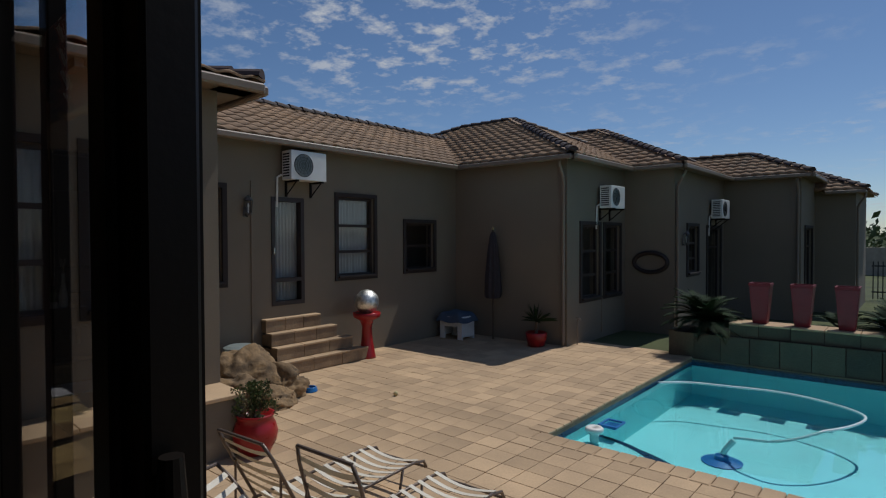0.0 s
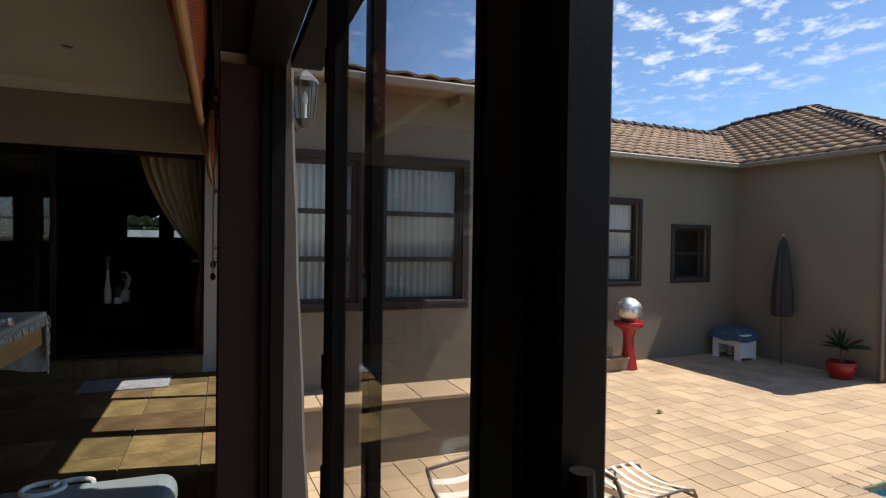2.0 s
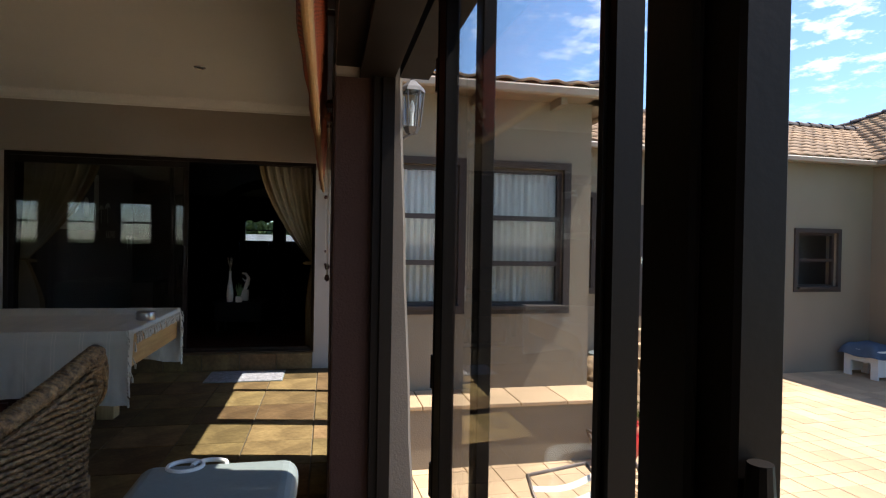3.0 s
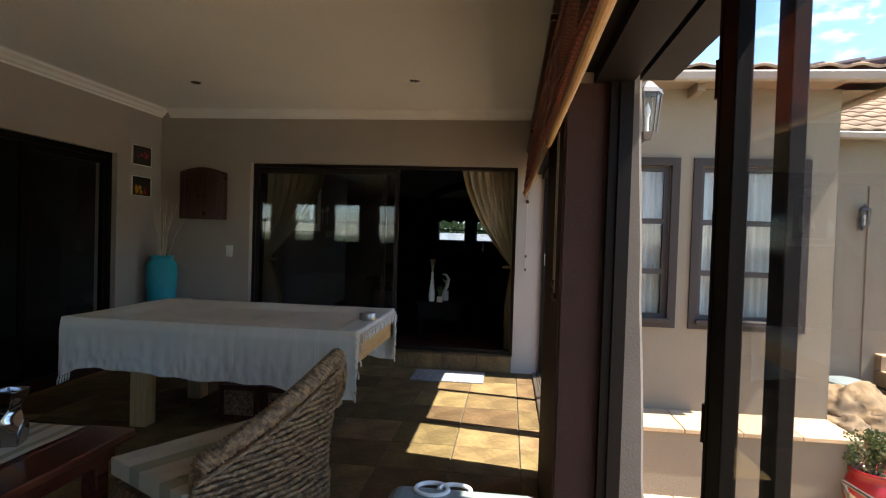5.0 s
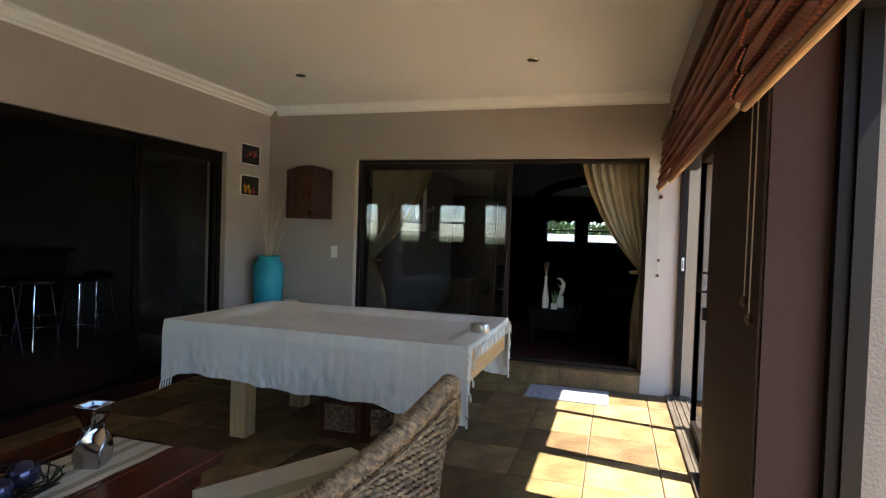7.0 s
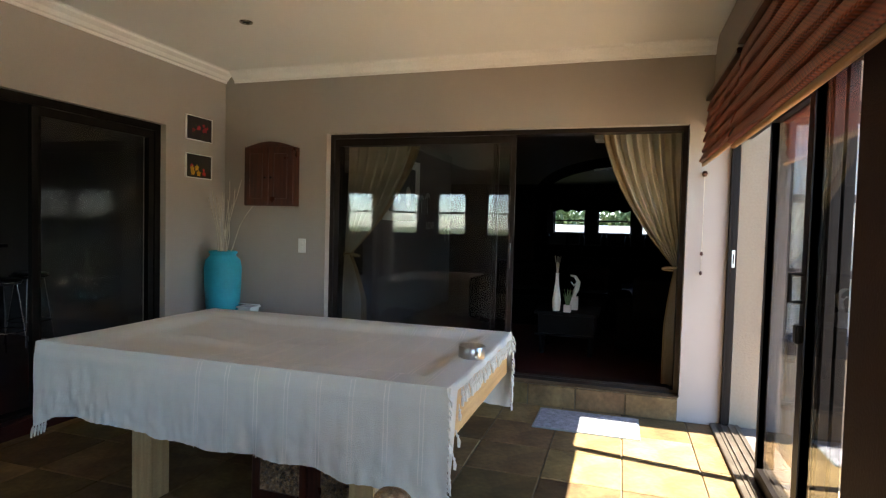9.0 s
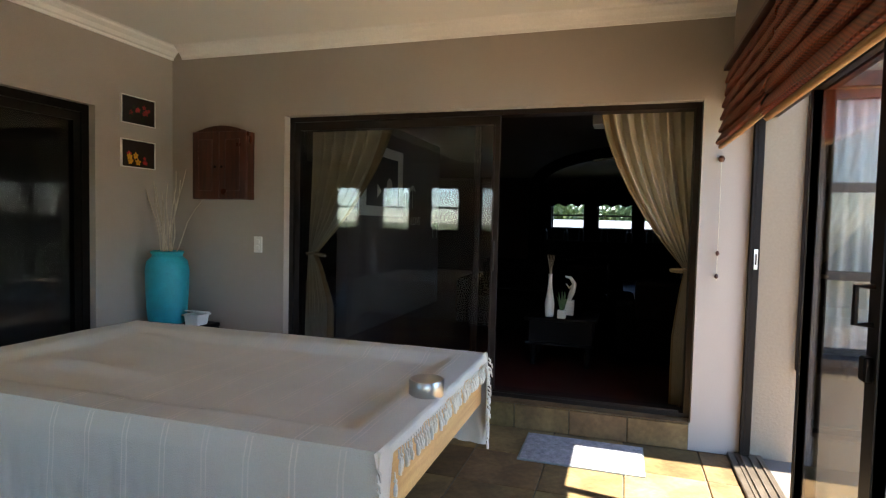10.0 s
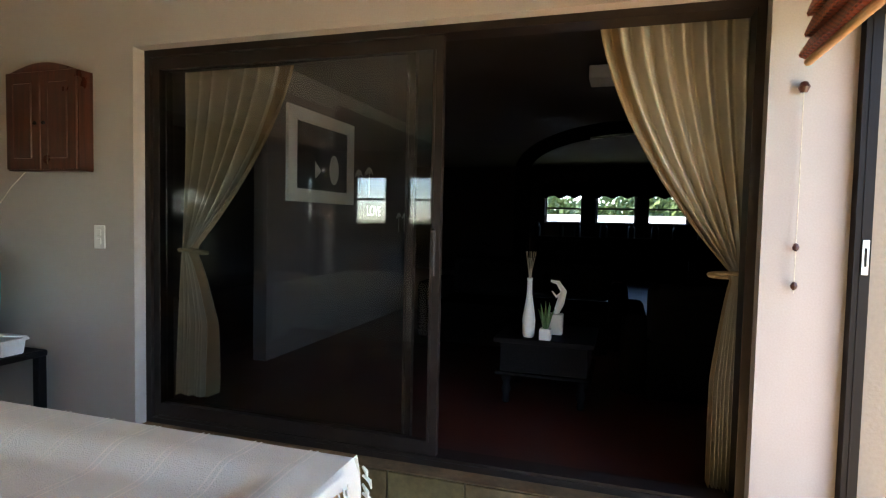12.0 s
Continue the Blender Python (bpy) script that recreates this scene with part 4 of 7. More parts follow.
def inner(u, v):
    zt = rim_z(u)
    return chair_plan(u) - outward(u) * (.050 + .05 * v) + Vector((0, 0, zt + (.2 - zt) * v + .005 * abs(math.sin(20 * math.pi * v))))
grid(bm, 90, 60, inner)
part("inner_shell", bm, M_RATTAN, t)
bm = bmesh.new()
n_s, n_k = 700, 24
rings = []
for i in range(n_s + 1):
    s = i / n_s
    p = chair_plan(s)
    d = (chair_plan(min(1, s + .004)) - chair_plan(max(0, s - .004)))
    d.z = rim_z(min(1, s + .004)) - rim_z(max(0, s - .004))
    d.normalize()
    side = outward(s); side = (side - d * side.dot(d)).normalized(); up = side.cross(d)
    if up.z < 0:
        up = -up
    end = min(1, (min(s, 1 - s) / .02) ** .5 + .2)
    ring = []
    for k in range(n_k):
        a = k * 2 * math.pi / n_k
        rr = (.035 + .008 * abs(math.sin(2.5 * math.sin(a) + s * C_TOTAL / .017 * math.pi)) ** .7) * end
        ring.append(bm.verts.new(p + side * rr * math.cos(a) + up * rr * math.sin(a) + Vector((0, 0, rim_z(s)))))
    rings.append(ring)
for A, B in zip(rings, rings[1:]):
    for k in range(n_k):
        bm.faces.new((A[k], A[(k + 1) % n_k], B[(k + 1) % n_k], B[k]))
bm.faces.new(rings[0][::-1]); bm.faces.new(rings[-1])
bmesh.ops.recalc_face_normals(bm, faces=bm.faces)
part("rolled_rim", bm, M_RATTAN, t, "thick plaited rim", True)
part("rim_cord", tube(bmesh.new(), [chair_plan(i / 120) + outward(i / 120) * .03 + Vector((0, 0, rim_z(i / 120) - .055)) for i in range(121)], .009, 6), M_RATTAN, t)
def along(bm, f0, f1, g0, g1, z0, z1, bev):
    box(bm, f0, f1, g0, g1, z0, z1, bev, 3)
    for v in bm.verts:
        c = v.co.copy()
        v.co = CA + CF * c.x + CG * c.y + Vector((0, 0, c.z + .02 * math.cos(3 * c.x + 1) * (1 if c.z > z0 + .02 else 0)))
    return bm
part("seat_base", along(bmesh.new(), -.78, .0, .06, CW - .06, .18, .33, .01), M_RATTAN, t)
for i in range(7):
    g = .07 + i * (CW - .14) / 7
    part("cushion_stripe", along(bmesh.new(), -.74, .01, g, g + (CW - .14) / 7 - .0002, .385, .452, .002), M_CUSHION_G if i % 3 == 1 else M_CUSHION, t, "striped cushion cloth")
for f in (-.72, -.04):
    for g in (.08, CW - .08):
        c = CA + CF * f + CG * g
        part("foot", tube(bmesh.new(), [(c.x, c.y, 0), (c.x, c.y, .18)], .028, 8), M_REDWOOD, t)

# ---- coffee table with runner, twisted vase, wire bowl ----
t = thing("coffee_table", -2.03, -2.545, 0, "heavy dark red polished wooden coffee table", "coffee table")
for i in range(4):
    y = -.44 + i * .22
    part("top_plank", boxbm(-.72, .72, y + .001, y + .219, .425, .47, .008, 2), M_TABLEWOOD, t)
part("apron", slab("z", .34, .424, -.64, .64, -.38, .38, [(-.60, .60, -.34, .34)]), M_TABLEWOOD, t)
for a in (-1, 1):
    for b in (-1, 1):
        part("leg", boxbm(a * .58 - .045, a * .58 + .045, b * .32 - .045, b * .32 + .045, 0, .34, .008), M_TABLEWOOD, t)
part("undershelf", boxbm(-.54, .54, -.30, .30, .10, .13, .004), M_TABLEWOOD, t)
M_RUN_A = material("runner_cream", (.50, .46, .36), .95, vary=.06, fine=250, bump=.25)
M_RUN_B = material("runner_sage", (.26, .26, .17), .95, vary=.06, fine=250, bump=.25)
t = thing("table_runner", -1.99, -2.53, .47, "striped cream and sage cotton table runner", "table runner")
for i in range(9):
    y = -.17 + i * .34 / 9
    bm = bmesh.new()
    grid(bm, 40, 2, lambda u, v: (-.76 + 1.44 * u, y + v * .34 / 9, .004 + .0015 * math.sin(30 * u + 3 * y) if u > .028 else .004 - .03 * (1 - u / .028)))
    part("stripe", bm, M_RUN_B if i in (2, 4, 7) else M_RUN_A, t)
t = thing("silver_vase", -2.42, -2.515, .475, "twisted square chrome vase on the runner", "vase")
def twist(u, v, side):
    """One face of the twisted vase: u across, v up; narrow waist above a full belly."""
    s = .050 + .009 * math.sin(math.pi * min(1, v * 1.55)) - .020 * math.exp(-((v - .66) / .17) ** 2) + .006 * v ** 6
    a = radians(20 + 78 / (1 + math.exp(-9 * (v - .55)))) + side * math.pi / 2
    x, y = s, s * (2 * u - 1)
    return (x * math.cos(a) - y * math.sin(a), x * math.sin(a) + y * math.cos(a), .262 * v)
for side in range(4):
    bm = bmesh.new()
    grid(bm, 10, 40, lambda u, v: twist(u, v, side))
    geo = bmesh.ops.extrude_face_region(bm, geom=bm.faces[:])
    for q in geo["geom"]:
        if isinstance(q, bmesh.types.BMVert):
            q.co.x *= .94; q.co.y *= .94
    bmesh.ops.recalc_face_normals(bm, faces=bm.faces)
    part("face", bm, M_CHROME, t, smooth=True)
bm = bmesh.new()
bm.faces.new([bm.verts.new(twist(0, .004, k)) for k in range(4)])
part("base", bm, M_CHROME, t)
M_PURPLE = material("purple_glass_ball", (.055, .05, .095), .15, .7, vary=.1)
t = thing("wire_bowl", -2.07, -2.56, .475, "dark wire bowl woven like twigs", "bowl")
r = random.Random(9)
for i in range(22):
    a = i * 2 * math.pi / 22
    b = a + .9
    part("wire", tube(bmesh.new(), [(.05 * math.cos(a), .05 * math.sin(a), .008), (.14 * math.cos(a + .2), .14 * math.sin(a + .2), .02), (.20 * math.cos(b), .20 * math.sin(b), .06 + r.uniform(-.01, .015))], .004, 5), M_FRAME, t)
for rr, z in ((.10, .014), (.15, .028), (.19, .055)):
    part("wire_ring", tube(bmesh.new(), [(rr * math.cos(k * math.pi / 16), rr * math.sin(k * math.pi / 16), z) for k in range(32)], .004, 5, closed=True), M_FRAME, t)
for x, y, q in ((-2.14, -2.54, .055), (-2.03, -2.62, .05), (-2.01, -2.49, .05)):
    t = thing("glass_ball", x, y, .488, "shiny dark purple decorative glass ball", "ornament", "balls in the wire bowl")
    part("ball", lathe(bmesh.new(), [(q * math.sin(k * math.pi / 16) + .0003, q - q * math.cos(k * math.pi / 16)) for k in range(17)], 24), M_PURPLE, t, smooth=True)

# mahogany chest with woven fronts under the pool table
t = thing("storage_chest", -4.38, -2.06, 0, "dark red wooden chest with woven drawer front", "chest")
part("carcass", boxbm(-.22, .20, -.36, .36, .02, .36, .006), M_REDWOOD, t)
for s in (-1, 1):
    d = part("drawer", slab("x", .201, .218, s * .18 - .16, s * .18 + .16, .05, .32, [(s * .18 - .12, s * .18 + .12, .09, .28)]), M_REDWOOD, t)
    bm = bmesh.new()
    grid(bm, 24, 24, lambda u, v: (.208 + .006 * math.sin(u * 24) * math.sin(v * 30 + math.floor(u * 8) * math.pi), s * .18 - .12 + .24 * u, .09 + .19 * v))
    part("woven_panel", bm, M_RATTAN, d)
# grey cool box by the garden doors, with a round white mark on its lid
t = thing("cool_box", -1.545, -.31, 0, "grey plastic cool box with rounded lid", "cool box")
part("tub", boxbm(-.20, .20, -.22, .22, .0, .63, .03, 3), M_GREYBOX, t)
part("lid", boxbm(-.215, .215, -.235, .235, .633, .745, .045, 4), M_GREYBOX, t)
for y, q in ((-.10, .05), (-.03, .05)):
    bm = bmesh.new()
    tube(bm, [(-.17 + q * .9 * math.cos(k * math.pi / 14), y + q * math.sin(k * math.pi / 14), .7465) for k in (range(28) if y < -.05 else range(8, 22))], .007, 6, closed=y < -.05)
    part("white_mark", bm, M_PLASTIC, t, "white ring mark")
part("handle", tube(bmesh.new(), [(-.1, .22, .45), (-.1, .25, .48), (.1, .25, .48), (.1, .22, .45)], .010, 6), M_FRAME, t)

# ---- bar ----
# Counter wood coloured black to stand in for the bar's shade.
t = thing("bar_counter", -4.4, -7.75, .09, "wooden bar counter, deep shade put into its colour", "bar counter")
part("front", boxbm(-2.0, 2.0, -.25, .22, 0, 1.02), M_BLACK, t)
part("worktop", boxbm(-2.05, 2.05, -.32, .32, 1.021, 1.06, .006), M_BLACK, t)
part("foot_rail", tube(bmesh.new(), [(-1.95, .28, .2), (1.95, .28, .2)], .02, 8), M_CHROME, t)
def bar_stool(x, y):
    t = thing("bar_stool", x, y, .09, "chrome bar stool with a black round seat", "bar stool", "stools at the bar")
    part("seat", lathe(bmesh.new(), [(.15, .72), (.175, .735), (.175, .765), (.15, .78), (.01, .785)], 24), M_BLACK, t)
    part("seat_ring", tube(bmesh.new(), [(.177 * math.cos(k * math.pi / 14), .177 * math.sin(k * math.pi / 14), .745) for k in range(28)], .008, 6, closed=True), M_CHROME, t)
    for a in (45, 135, 225, 315):
        c, s = math.cos(radians(a)), math.sin(radians(a))
        part("leg", tube(bmesh.new(), [(.13 * c, .13 * s, .72), (.23 * c, .23 * s, 0)], .0065, 8), M_CHROME, t)
    part("foot_ring", tube(bmesh.new(), [(.195 * math.cos(k * math.pi / 14), .195 * math.sin(k * math.pi / 14), .26) for k in range(28)], .008, 6, closed=True), M_CHROME, t)
    return t
B = bar_stool(-4.75, -6.45)
for x, y in ((-5.25, -6.55), (-5.62, -6.35), (-4.2, -6.5), (-6.2, -6.75)):
    copy_thing(B, pose(x, y, .09))
M_BOTTLE = material("dark_bottle_glass", (.05, .06, .03), .08, vary=.1)
r = random.Random(14)
shelf = thing("bottle_shelf", -4.4, -8.95, 1.35, "dark wall shelf of bottles behind the bar", "shelf")
for z in (0, .42):
    part("board", boxbm(-1.8, 1.8, -.04, .16, z, z + .025), M_REDWOOD, shelf)
bot = None
for z in (0, .42):
    for i in range(11):
        x = -6.0 + i * .32 + r.uniform(-.06, .06)
        if bot is None:
            bot = thing("bottle", x, -8.88, 1.376 + z, "dark glass spirit bottle on the bar shelf", "bottle", "bar bottles")
            part("glass", lathe(bmesh.new(), [(.036, 0), (.038, .01), (.038, .17), (.014, .23), (.013, .29), (.002, .292)], 14), M_BOTTLE, bot)
        else:
            copy_thing(bot, pose(x, -8.88, 1.376 + z))

# ---- lounge ----
# Partition grey lowered so that its colour carries the lounge's shade.
M_GREYWALL = material("lounge_shade_grey", (.105, .087, .079), .7, vary=.04, scale=1)
structure("wall_lounge_partition", slab("y", -3.65, -3.52, -11.3, -8.05, .17, 2.72), M_GREYWALL, "grey partition wall, lounge shade put into its colour", "wall")
t = thing("framed_print", -8.96, -3.518, 1.55, "large white-framed abstract dark print", "picture")
part("frame", slab("y", .0, .03, -.64, .64, 0, .86, [(-.50, .50, .12, .74)]), M_WHITE, t, "broad white frame")
part("print", boxbm(-.50, .50, .004, .014, .12, .74), M_SCREEN, t)
bm = bmesh.new()
bm.faces.new([bm.verts.new((-.22 + .10 * math.cos(k * math.pi / 12), .0155, .34 + .15 * math.sin(k * math.pi / 12))) for k in range(24)][::-1])
part("print_shape", bm, M_PLASTIC, t)
bm = bmesh.new()
bm.faces.new([bm.verts.new((x, .0155, z)) for x, z in ((.16, .22), (.16, .40), (.04, .31))])
part("print_shape", bm, M_PLASTIC, t)
# wall lettering and palm stickers
M_STICKER = material("pale_wall_sticker", (.62, .60, .56), .7)
cu = bpy.data.curves.new("lettering", 'FONT')
cu.body, cu.size, cu.extrude, cu.align_x = "LOVE", .17, .002, 'CENTER'
cu.materials.append(M_STICKER)
o = tagged(new("wall_lettering", cu), "pale lettering sticker on the lounge wall", "wall sticker")
o.matrix_world = pose(-10.2, -3.515, 1.44, 90, 0, 180)
def palm(x, z, s):
    bm = bmesh.new()
    tube(bm, [(0, .003, 0), (.02 * s, .003, .5 * s), (0, .003, s)], [.03 * s, .022 * s, .018 * s], 5)
    for k in range(7):
        a = math.pi * (k - .5) / 6
        pts = [(0, .003, s), (.28 * s * math.cos(a), .003, s + .22 * s * math.sin(a)), (.5 * s * math.cos(a), .003, s + .16 * s * math.sin(a) - .14 * s)]
        tube(bm, pts, [.03 * s, .045 * s, .005 * s], 5)
    o = tagged(obj("palm_sticker", bm, M_STICKER), "pale palm tree sticker on the wall", "wall sticker", "palm stickers")
    o.matrix_world = pose(x, -3.517, z)
for x, z, s in ((-9.78, 1.68, .22), (-10.05, 1.68, .26), (-11.0, 1.24, .20), (-11.2, 1.24, .2)):
    palm(x, z, s)

t = thing("lounge_table", -7.95, -1.13, .17, "small carved dark wooden coffee table", "coffee table")
part("top", boxbm(-.35, .30, -.33, .33, .42, .455, .008, 2), M_BLACK, t)
part("drawer_box", boxbm(-.31, .26, -.29, .29, .22, .419, .004), M_BLACK, t)
part("moulding", boxbm(-.34, .29, -.32, .32, .20, .22, .006), M_BLACK, t)
for a in (-.27, .22):
    for b in (-.25, .25):
        part("leg", lathe(bmesh.new(), [(.022, 0), (.028, .02), (.02, .05), (.034, .09), (.022, .13), (.036, .17), (.036, .20)], 14, a, b), M_BLACK, t, smooth=True)
t = thing("bottle_vase", -7.75, -1.24, .626, "slim white bottle vase with thin sticks", "vase")
part("body", lathe(bmesh.new(), [(.035, 0), (.042, .02), (.045, .12), (.030, .22), (.018, .30), (.016, .38), (.020, .40), (.015, .40)], 20), M_WHITE, t, smooth=True)
for i in range(6):
    part("stick", tube(bmesh.new(), [(0, 0, .3), (.01 * math.cos(i), .012 * math.sin(i * 1.3), .45), (.03 * math.cos(i), .04 * math.sin(i * 1.3), .58)], .002, 5), M_TWIG, t)
M_ALOE = material("aloe_leaf", (.10, .20, .07), .5, vary=.15)
t = thing("aloe_pot", -7.70, -1.12, .626, "small aloe in a white square pot", "pot plant")
part("pot", boxbm(-.038, .038, -.038, .038, 0, .075, .004), M_WHITE, t)
for i in range(9):
    a = i * 2.4
    d = .025 + .05 * (i / 9)
    part("leaf", tube(bmesh.new(), [(.01 * math.cos(a), .01 * math.sin(a), .07), (d * .6 * math.cos(a), d * .6 * math.sin(a), .16), (d * math.cos(a), d * math.sin(a), .26 - .08 * (i / 9))], [.010, .009, .001], 5), M_ALOE, t)
bm = boxbm(-.05, .05, -.05, .05, 0, .14, .004)
tube(bm, [(0, .0, .14), (.0, .03, .22), (0, .05, .30), (0, .01, .36), (0, -.04, .37)], [.02, .028, .022, .016, .008], 8)
tube(bm, [(0, .05, .30), (0, .0, .26), (0, -.03, .30)], [.014, .01, .004], 6)
o = tagged(obj("statuette", bm, M_WHITE, True), "small white abstract statuette on a block", "statuette")
o.location = (-7.93, -1.08, .626)
# Near-black for lounge furniture and arch: the room's shade put into the colour.
M_SHADE_BLACK = material("lounge_shade_black", (.007, .006, .0055), .8, spec=0, vary=.15, scale=6, fine=90, bump=.3)
# arch between the lounge and the room beyond, with a pale edge
bm = bmesh.new()
AX, AY, AW, AZ, AR = -11.6, -.45, 1.45, 2.12, .46
for x, rr in ((AX, 0),):
    n = 32
    A = [[bm.verts.new((AX + dx, AY + (AW + o) * math.cos(math.pi * k / n), AZ + (AR + o) * math.sin(math.pi * k / n))) for k in range(n + 1)] for dx, o in ((0, 0), (0, .16), (-.25, .16), (-.25, 0))]
    for p in range(4):
        for k in range(n):
            bm.faces.new((A[p][k], A[p][k + 1], A[(p + 1) % 4][k + 1], A[(p + 1) % 4][k]))
bmesh.ops.recalc_face_normals(bm, faces=bm.faces)
structure("arch_beam", bm, M_SHADE_BLACK, "timber arch across the lounge, shade put into its colour", "arch")
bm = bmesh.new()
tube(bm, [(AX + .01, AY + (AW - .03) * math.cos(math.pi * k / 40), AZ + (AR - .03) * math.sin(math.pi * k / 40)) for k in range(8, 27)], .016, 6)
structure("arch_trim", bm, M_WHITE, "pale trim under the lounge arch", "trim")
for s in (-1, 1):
    structure("arch_post", boxbm(AX - .25, AX, AY + s * (AW + .08) - .09, AY + s * (AW + .08) + .09, .17, AZ - .001), M_SHADE_BLACK, "timber post of the lounge arch, shade put into its colour", "post")
def sofa(name, x, y, rz, w, label, cat):
    t = thing(name, x, y, .17, label, cat, "", rz)
    part("seat", boxbm(-w / 2, w / 2, -.40, .38, .02, .42, .01, 3), M_SHADE_BLACK, t)
    part("backrest", boxbm(-w / 2, w / 2, .30, .48, .421, .84, .07, 3), M_SHADE_BLACK, t)
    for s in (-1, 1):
        part("armrest", boxbm(s * (w / 2 + .08) - .09, s * (w / 2 + .08) + .09, -.42, .46, .05, .62, .06, 3), M_SHADE_BLACK, t)
        part("foot", boxbm(s * w / 2 * .9 - .03, s * w / 2 * .9 + .03, -.34, -.28, 0, .10), M_BLACK, t)
    return t
sofa("sofa", -9.7, -1.6, 90, 1.7, "dark leather sofa, lounge shade put into its colour", "sofa")
sofa("armchair", -8.45, -.10, -90, .75, "leather armchair beside the curtain, shade put into its colour", "armchair")
t = thing("dining_table", -13.2, -.6, .17, "dining table beyond the arch, shade put into its colour", "table")
part("tabletop", boxbm(-.5, .5, -1.1, 1.1, .72, .76, .006), M_SHADE_BLACK, t)
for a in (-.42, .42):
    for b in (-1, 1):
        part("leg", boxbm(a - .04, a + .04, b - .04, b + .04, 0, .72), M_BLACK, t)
t = thing("kitchen_counter", -17.1, -.4, .17, "long counter below the far windows, shade put into its colour", "counter")
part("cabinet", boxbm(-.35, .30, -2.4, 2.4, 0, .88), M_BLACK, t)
part("worktop", boxbm(-.37, .34, -2.45, 2.45, .881, .92), M_SHADE_BLACK, t)
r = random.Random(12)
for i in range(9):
    t = thing("jar", -16.9, -2.5 + i * .5 + r.uniform(-.1, .1), 1.09, "small jar on the far counter, shade put into its colour", "jar", "jars on the counter")
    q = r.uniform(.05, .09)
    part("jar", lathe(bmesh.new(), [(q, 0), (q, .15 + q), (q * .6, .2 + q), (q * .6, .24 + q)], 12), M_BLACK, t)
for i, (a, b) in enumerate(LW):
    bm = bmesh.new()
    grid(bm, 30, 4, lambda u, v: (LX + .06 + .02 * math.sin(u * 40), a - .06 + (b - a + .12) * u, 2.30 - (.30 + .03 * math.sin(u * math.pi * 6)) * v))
    tv = thing("valance", LX + .06, (a + b) / 2, 2.0, "scalloped window valance, shade put into its colour", "valance", "lounge valances")
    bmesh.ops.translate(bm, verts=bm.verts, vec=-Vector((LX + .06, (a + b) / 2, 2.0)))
    part("cloth", bm, M_SHADE_BLACK, tv)
t = thing("ceiling_speaker", -8.9, -.80, 2.72, "boxy white projector unit under the lounge ceiling", "ceiling unit")
part("unit", boxbm(-.16, .16, -.16, .16, -.14, -.03, .01), M_WHITE, t)
part("mount", boxbm(-.04, .04, -.04, .04, -.03, 0), M_WHITE, t)

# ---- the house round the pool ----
# Dark colour of solid blocks that stand in for shaded rooms behind windows.
M_INSIDE = material("room_shade_colour", (.05, .045, .04), .8)
M_NET = material("white_net_curtain", (.42, .42, .40), .9, vary=.06, scale=5, fine=200, bump=.2)
M_SURROUND = material("taupe_window_surround", (.034, .025, .021), .85, vary=.08, fine=60, bump=.3)
EAVE = 3.25
PITCH = .45
house = thing("house", -8.8, 8.0, GROUND, "single-storey beige stucco house with brown tiled hip roofs", "house")
HB = Vector((-8.8, 8.0, GROUND))
house_wing = thing("house_wing", -8.8, 8.0, GROUND, "beige stucco lounge wing with tall windows and tiled roof", "house")
# the garden is turned three degrees and shifted to fit the camera's view
GARDEN = pose(-.164, .413, -.036, 0, 0, 2.92)
INDOORS = set(bpy.data.objects)


HOUSE = [house]


def hpart(name, bm, mat, parent=None, label="", smooth=False):
    """A part of the house, given in world coordinates."""
    bmesh.ops.translate(bm, verts=bm.verts, vec=-HB)
    return part(name, bm, mat, parent or HOUSE[-1], label, smooth)


def face_map(axis, at, sign):
    """Maps (along, out, up) of a facade into the world; out is away from the wall."""
    return (lambda a, o, z: (at + sign * o, a, z)) if axis == "x" else (lambda a, o, z: (a, at + sign * o, z))


def fbox(m, a0, a1, o0, o1, z0, z1, bevel=0.0):
    p, q = m(a0, o0, z0), m(a1, o1, z1)
    return boxbm(min(p[0], q[0]), max(p[0], q[0]), min(p[1], q[1]), max(p[1], q[1]), z0, z1, bevel)


def house_window(axis, at, sign, a0, a1, z0, z1, curtain=True, bars=(.36, .69), sill=True, label=""):
    m = face_map(axis, at, sign)
    s = .055
    def ring(o0, o1, d, e):
        w0, w1 = sorted((at + sign * o0, at + sign * o1))
        return slab(axis, w0, w1, a0 - d, a1 + d, z0 - d, z1 + d, [(a0 + e, a1 - e, z0 + e, z1 - e)])
    w = hpart("window", ring(-.02, .035, .085, 0), M_SURROUND, None, label or "window in a raised taupe surround")
    hpart("window_frame", ring(-.12, -.06, -.001, s), M_DARKWIN, w)
    for b in bars:
        z = z1 - (z1 - z0) * b
        hpart("glazing_bar", fbox(m, a0 + s, a1 - s, -.115, -.065, z - .030, z + .030), M_DARKWIN, w)
    hpart("pane", fbox(m, a0 + s, a1 - s, -.094, -.088, z0 + s, z1 - s), M_GLASS, w).visible_shadow = False
    if sill:
        hpart("sill", fbox(m, a0 - .02, a1 + .02, -.06, .09, z0 - .03, z0 + .02, .006), M_SURROUND, w)
    if curtain:
        bm = bmesh.new()
        grid(bm, 60, 6, lambda u, v: m(a0 + (a1 - a0) * u, -.20 + .022 * math.sin(u * 75) + .008 * math.sin(u * 31), z0 + (z1 - z0) * v))
        hpart("net_curtain", bm, M_NET, w, "white net curtain", True)
    return w


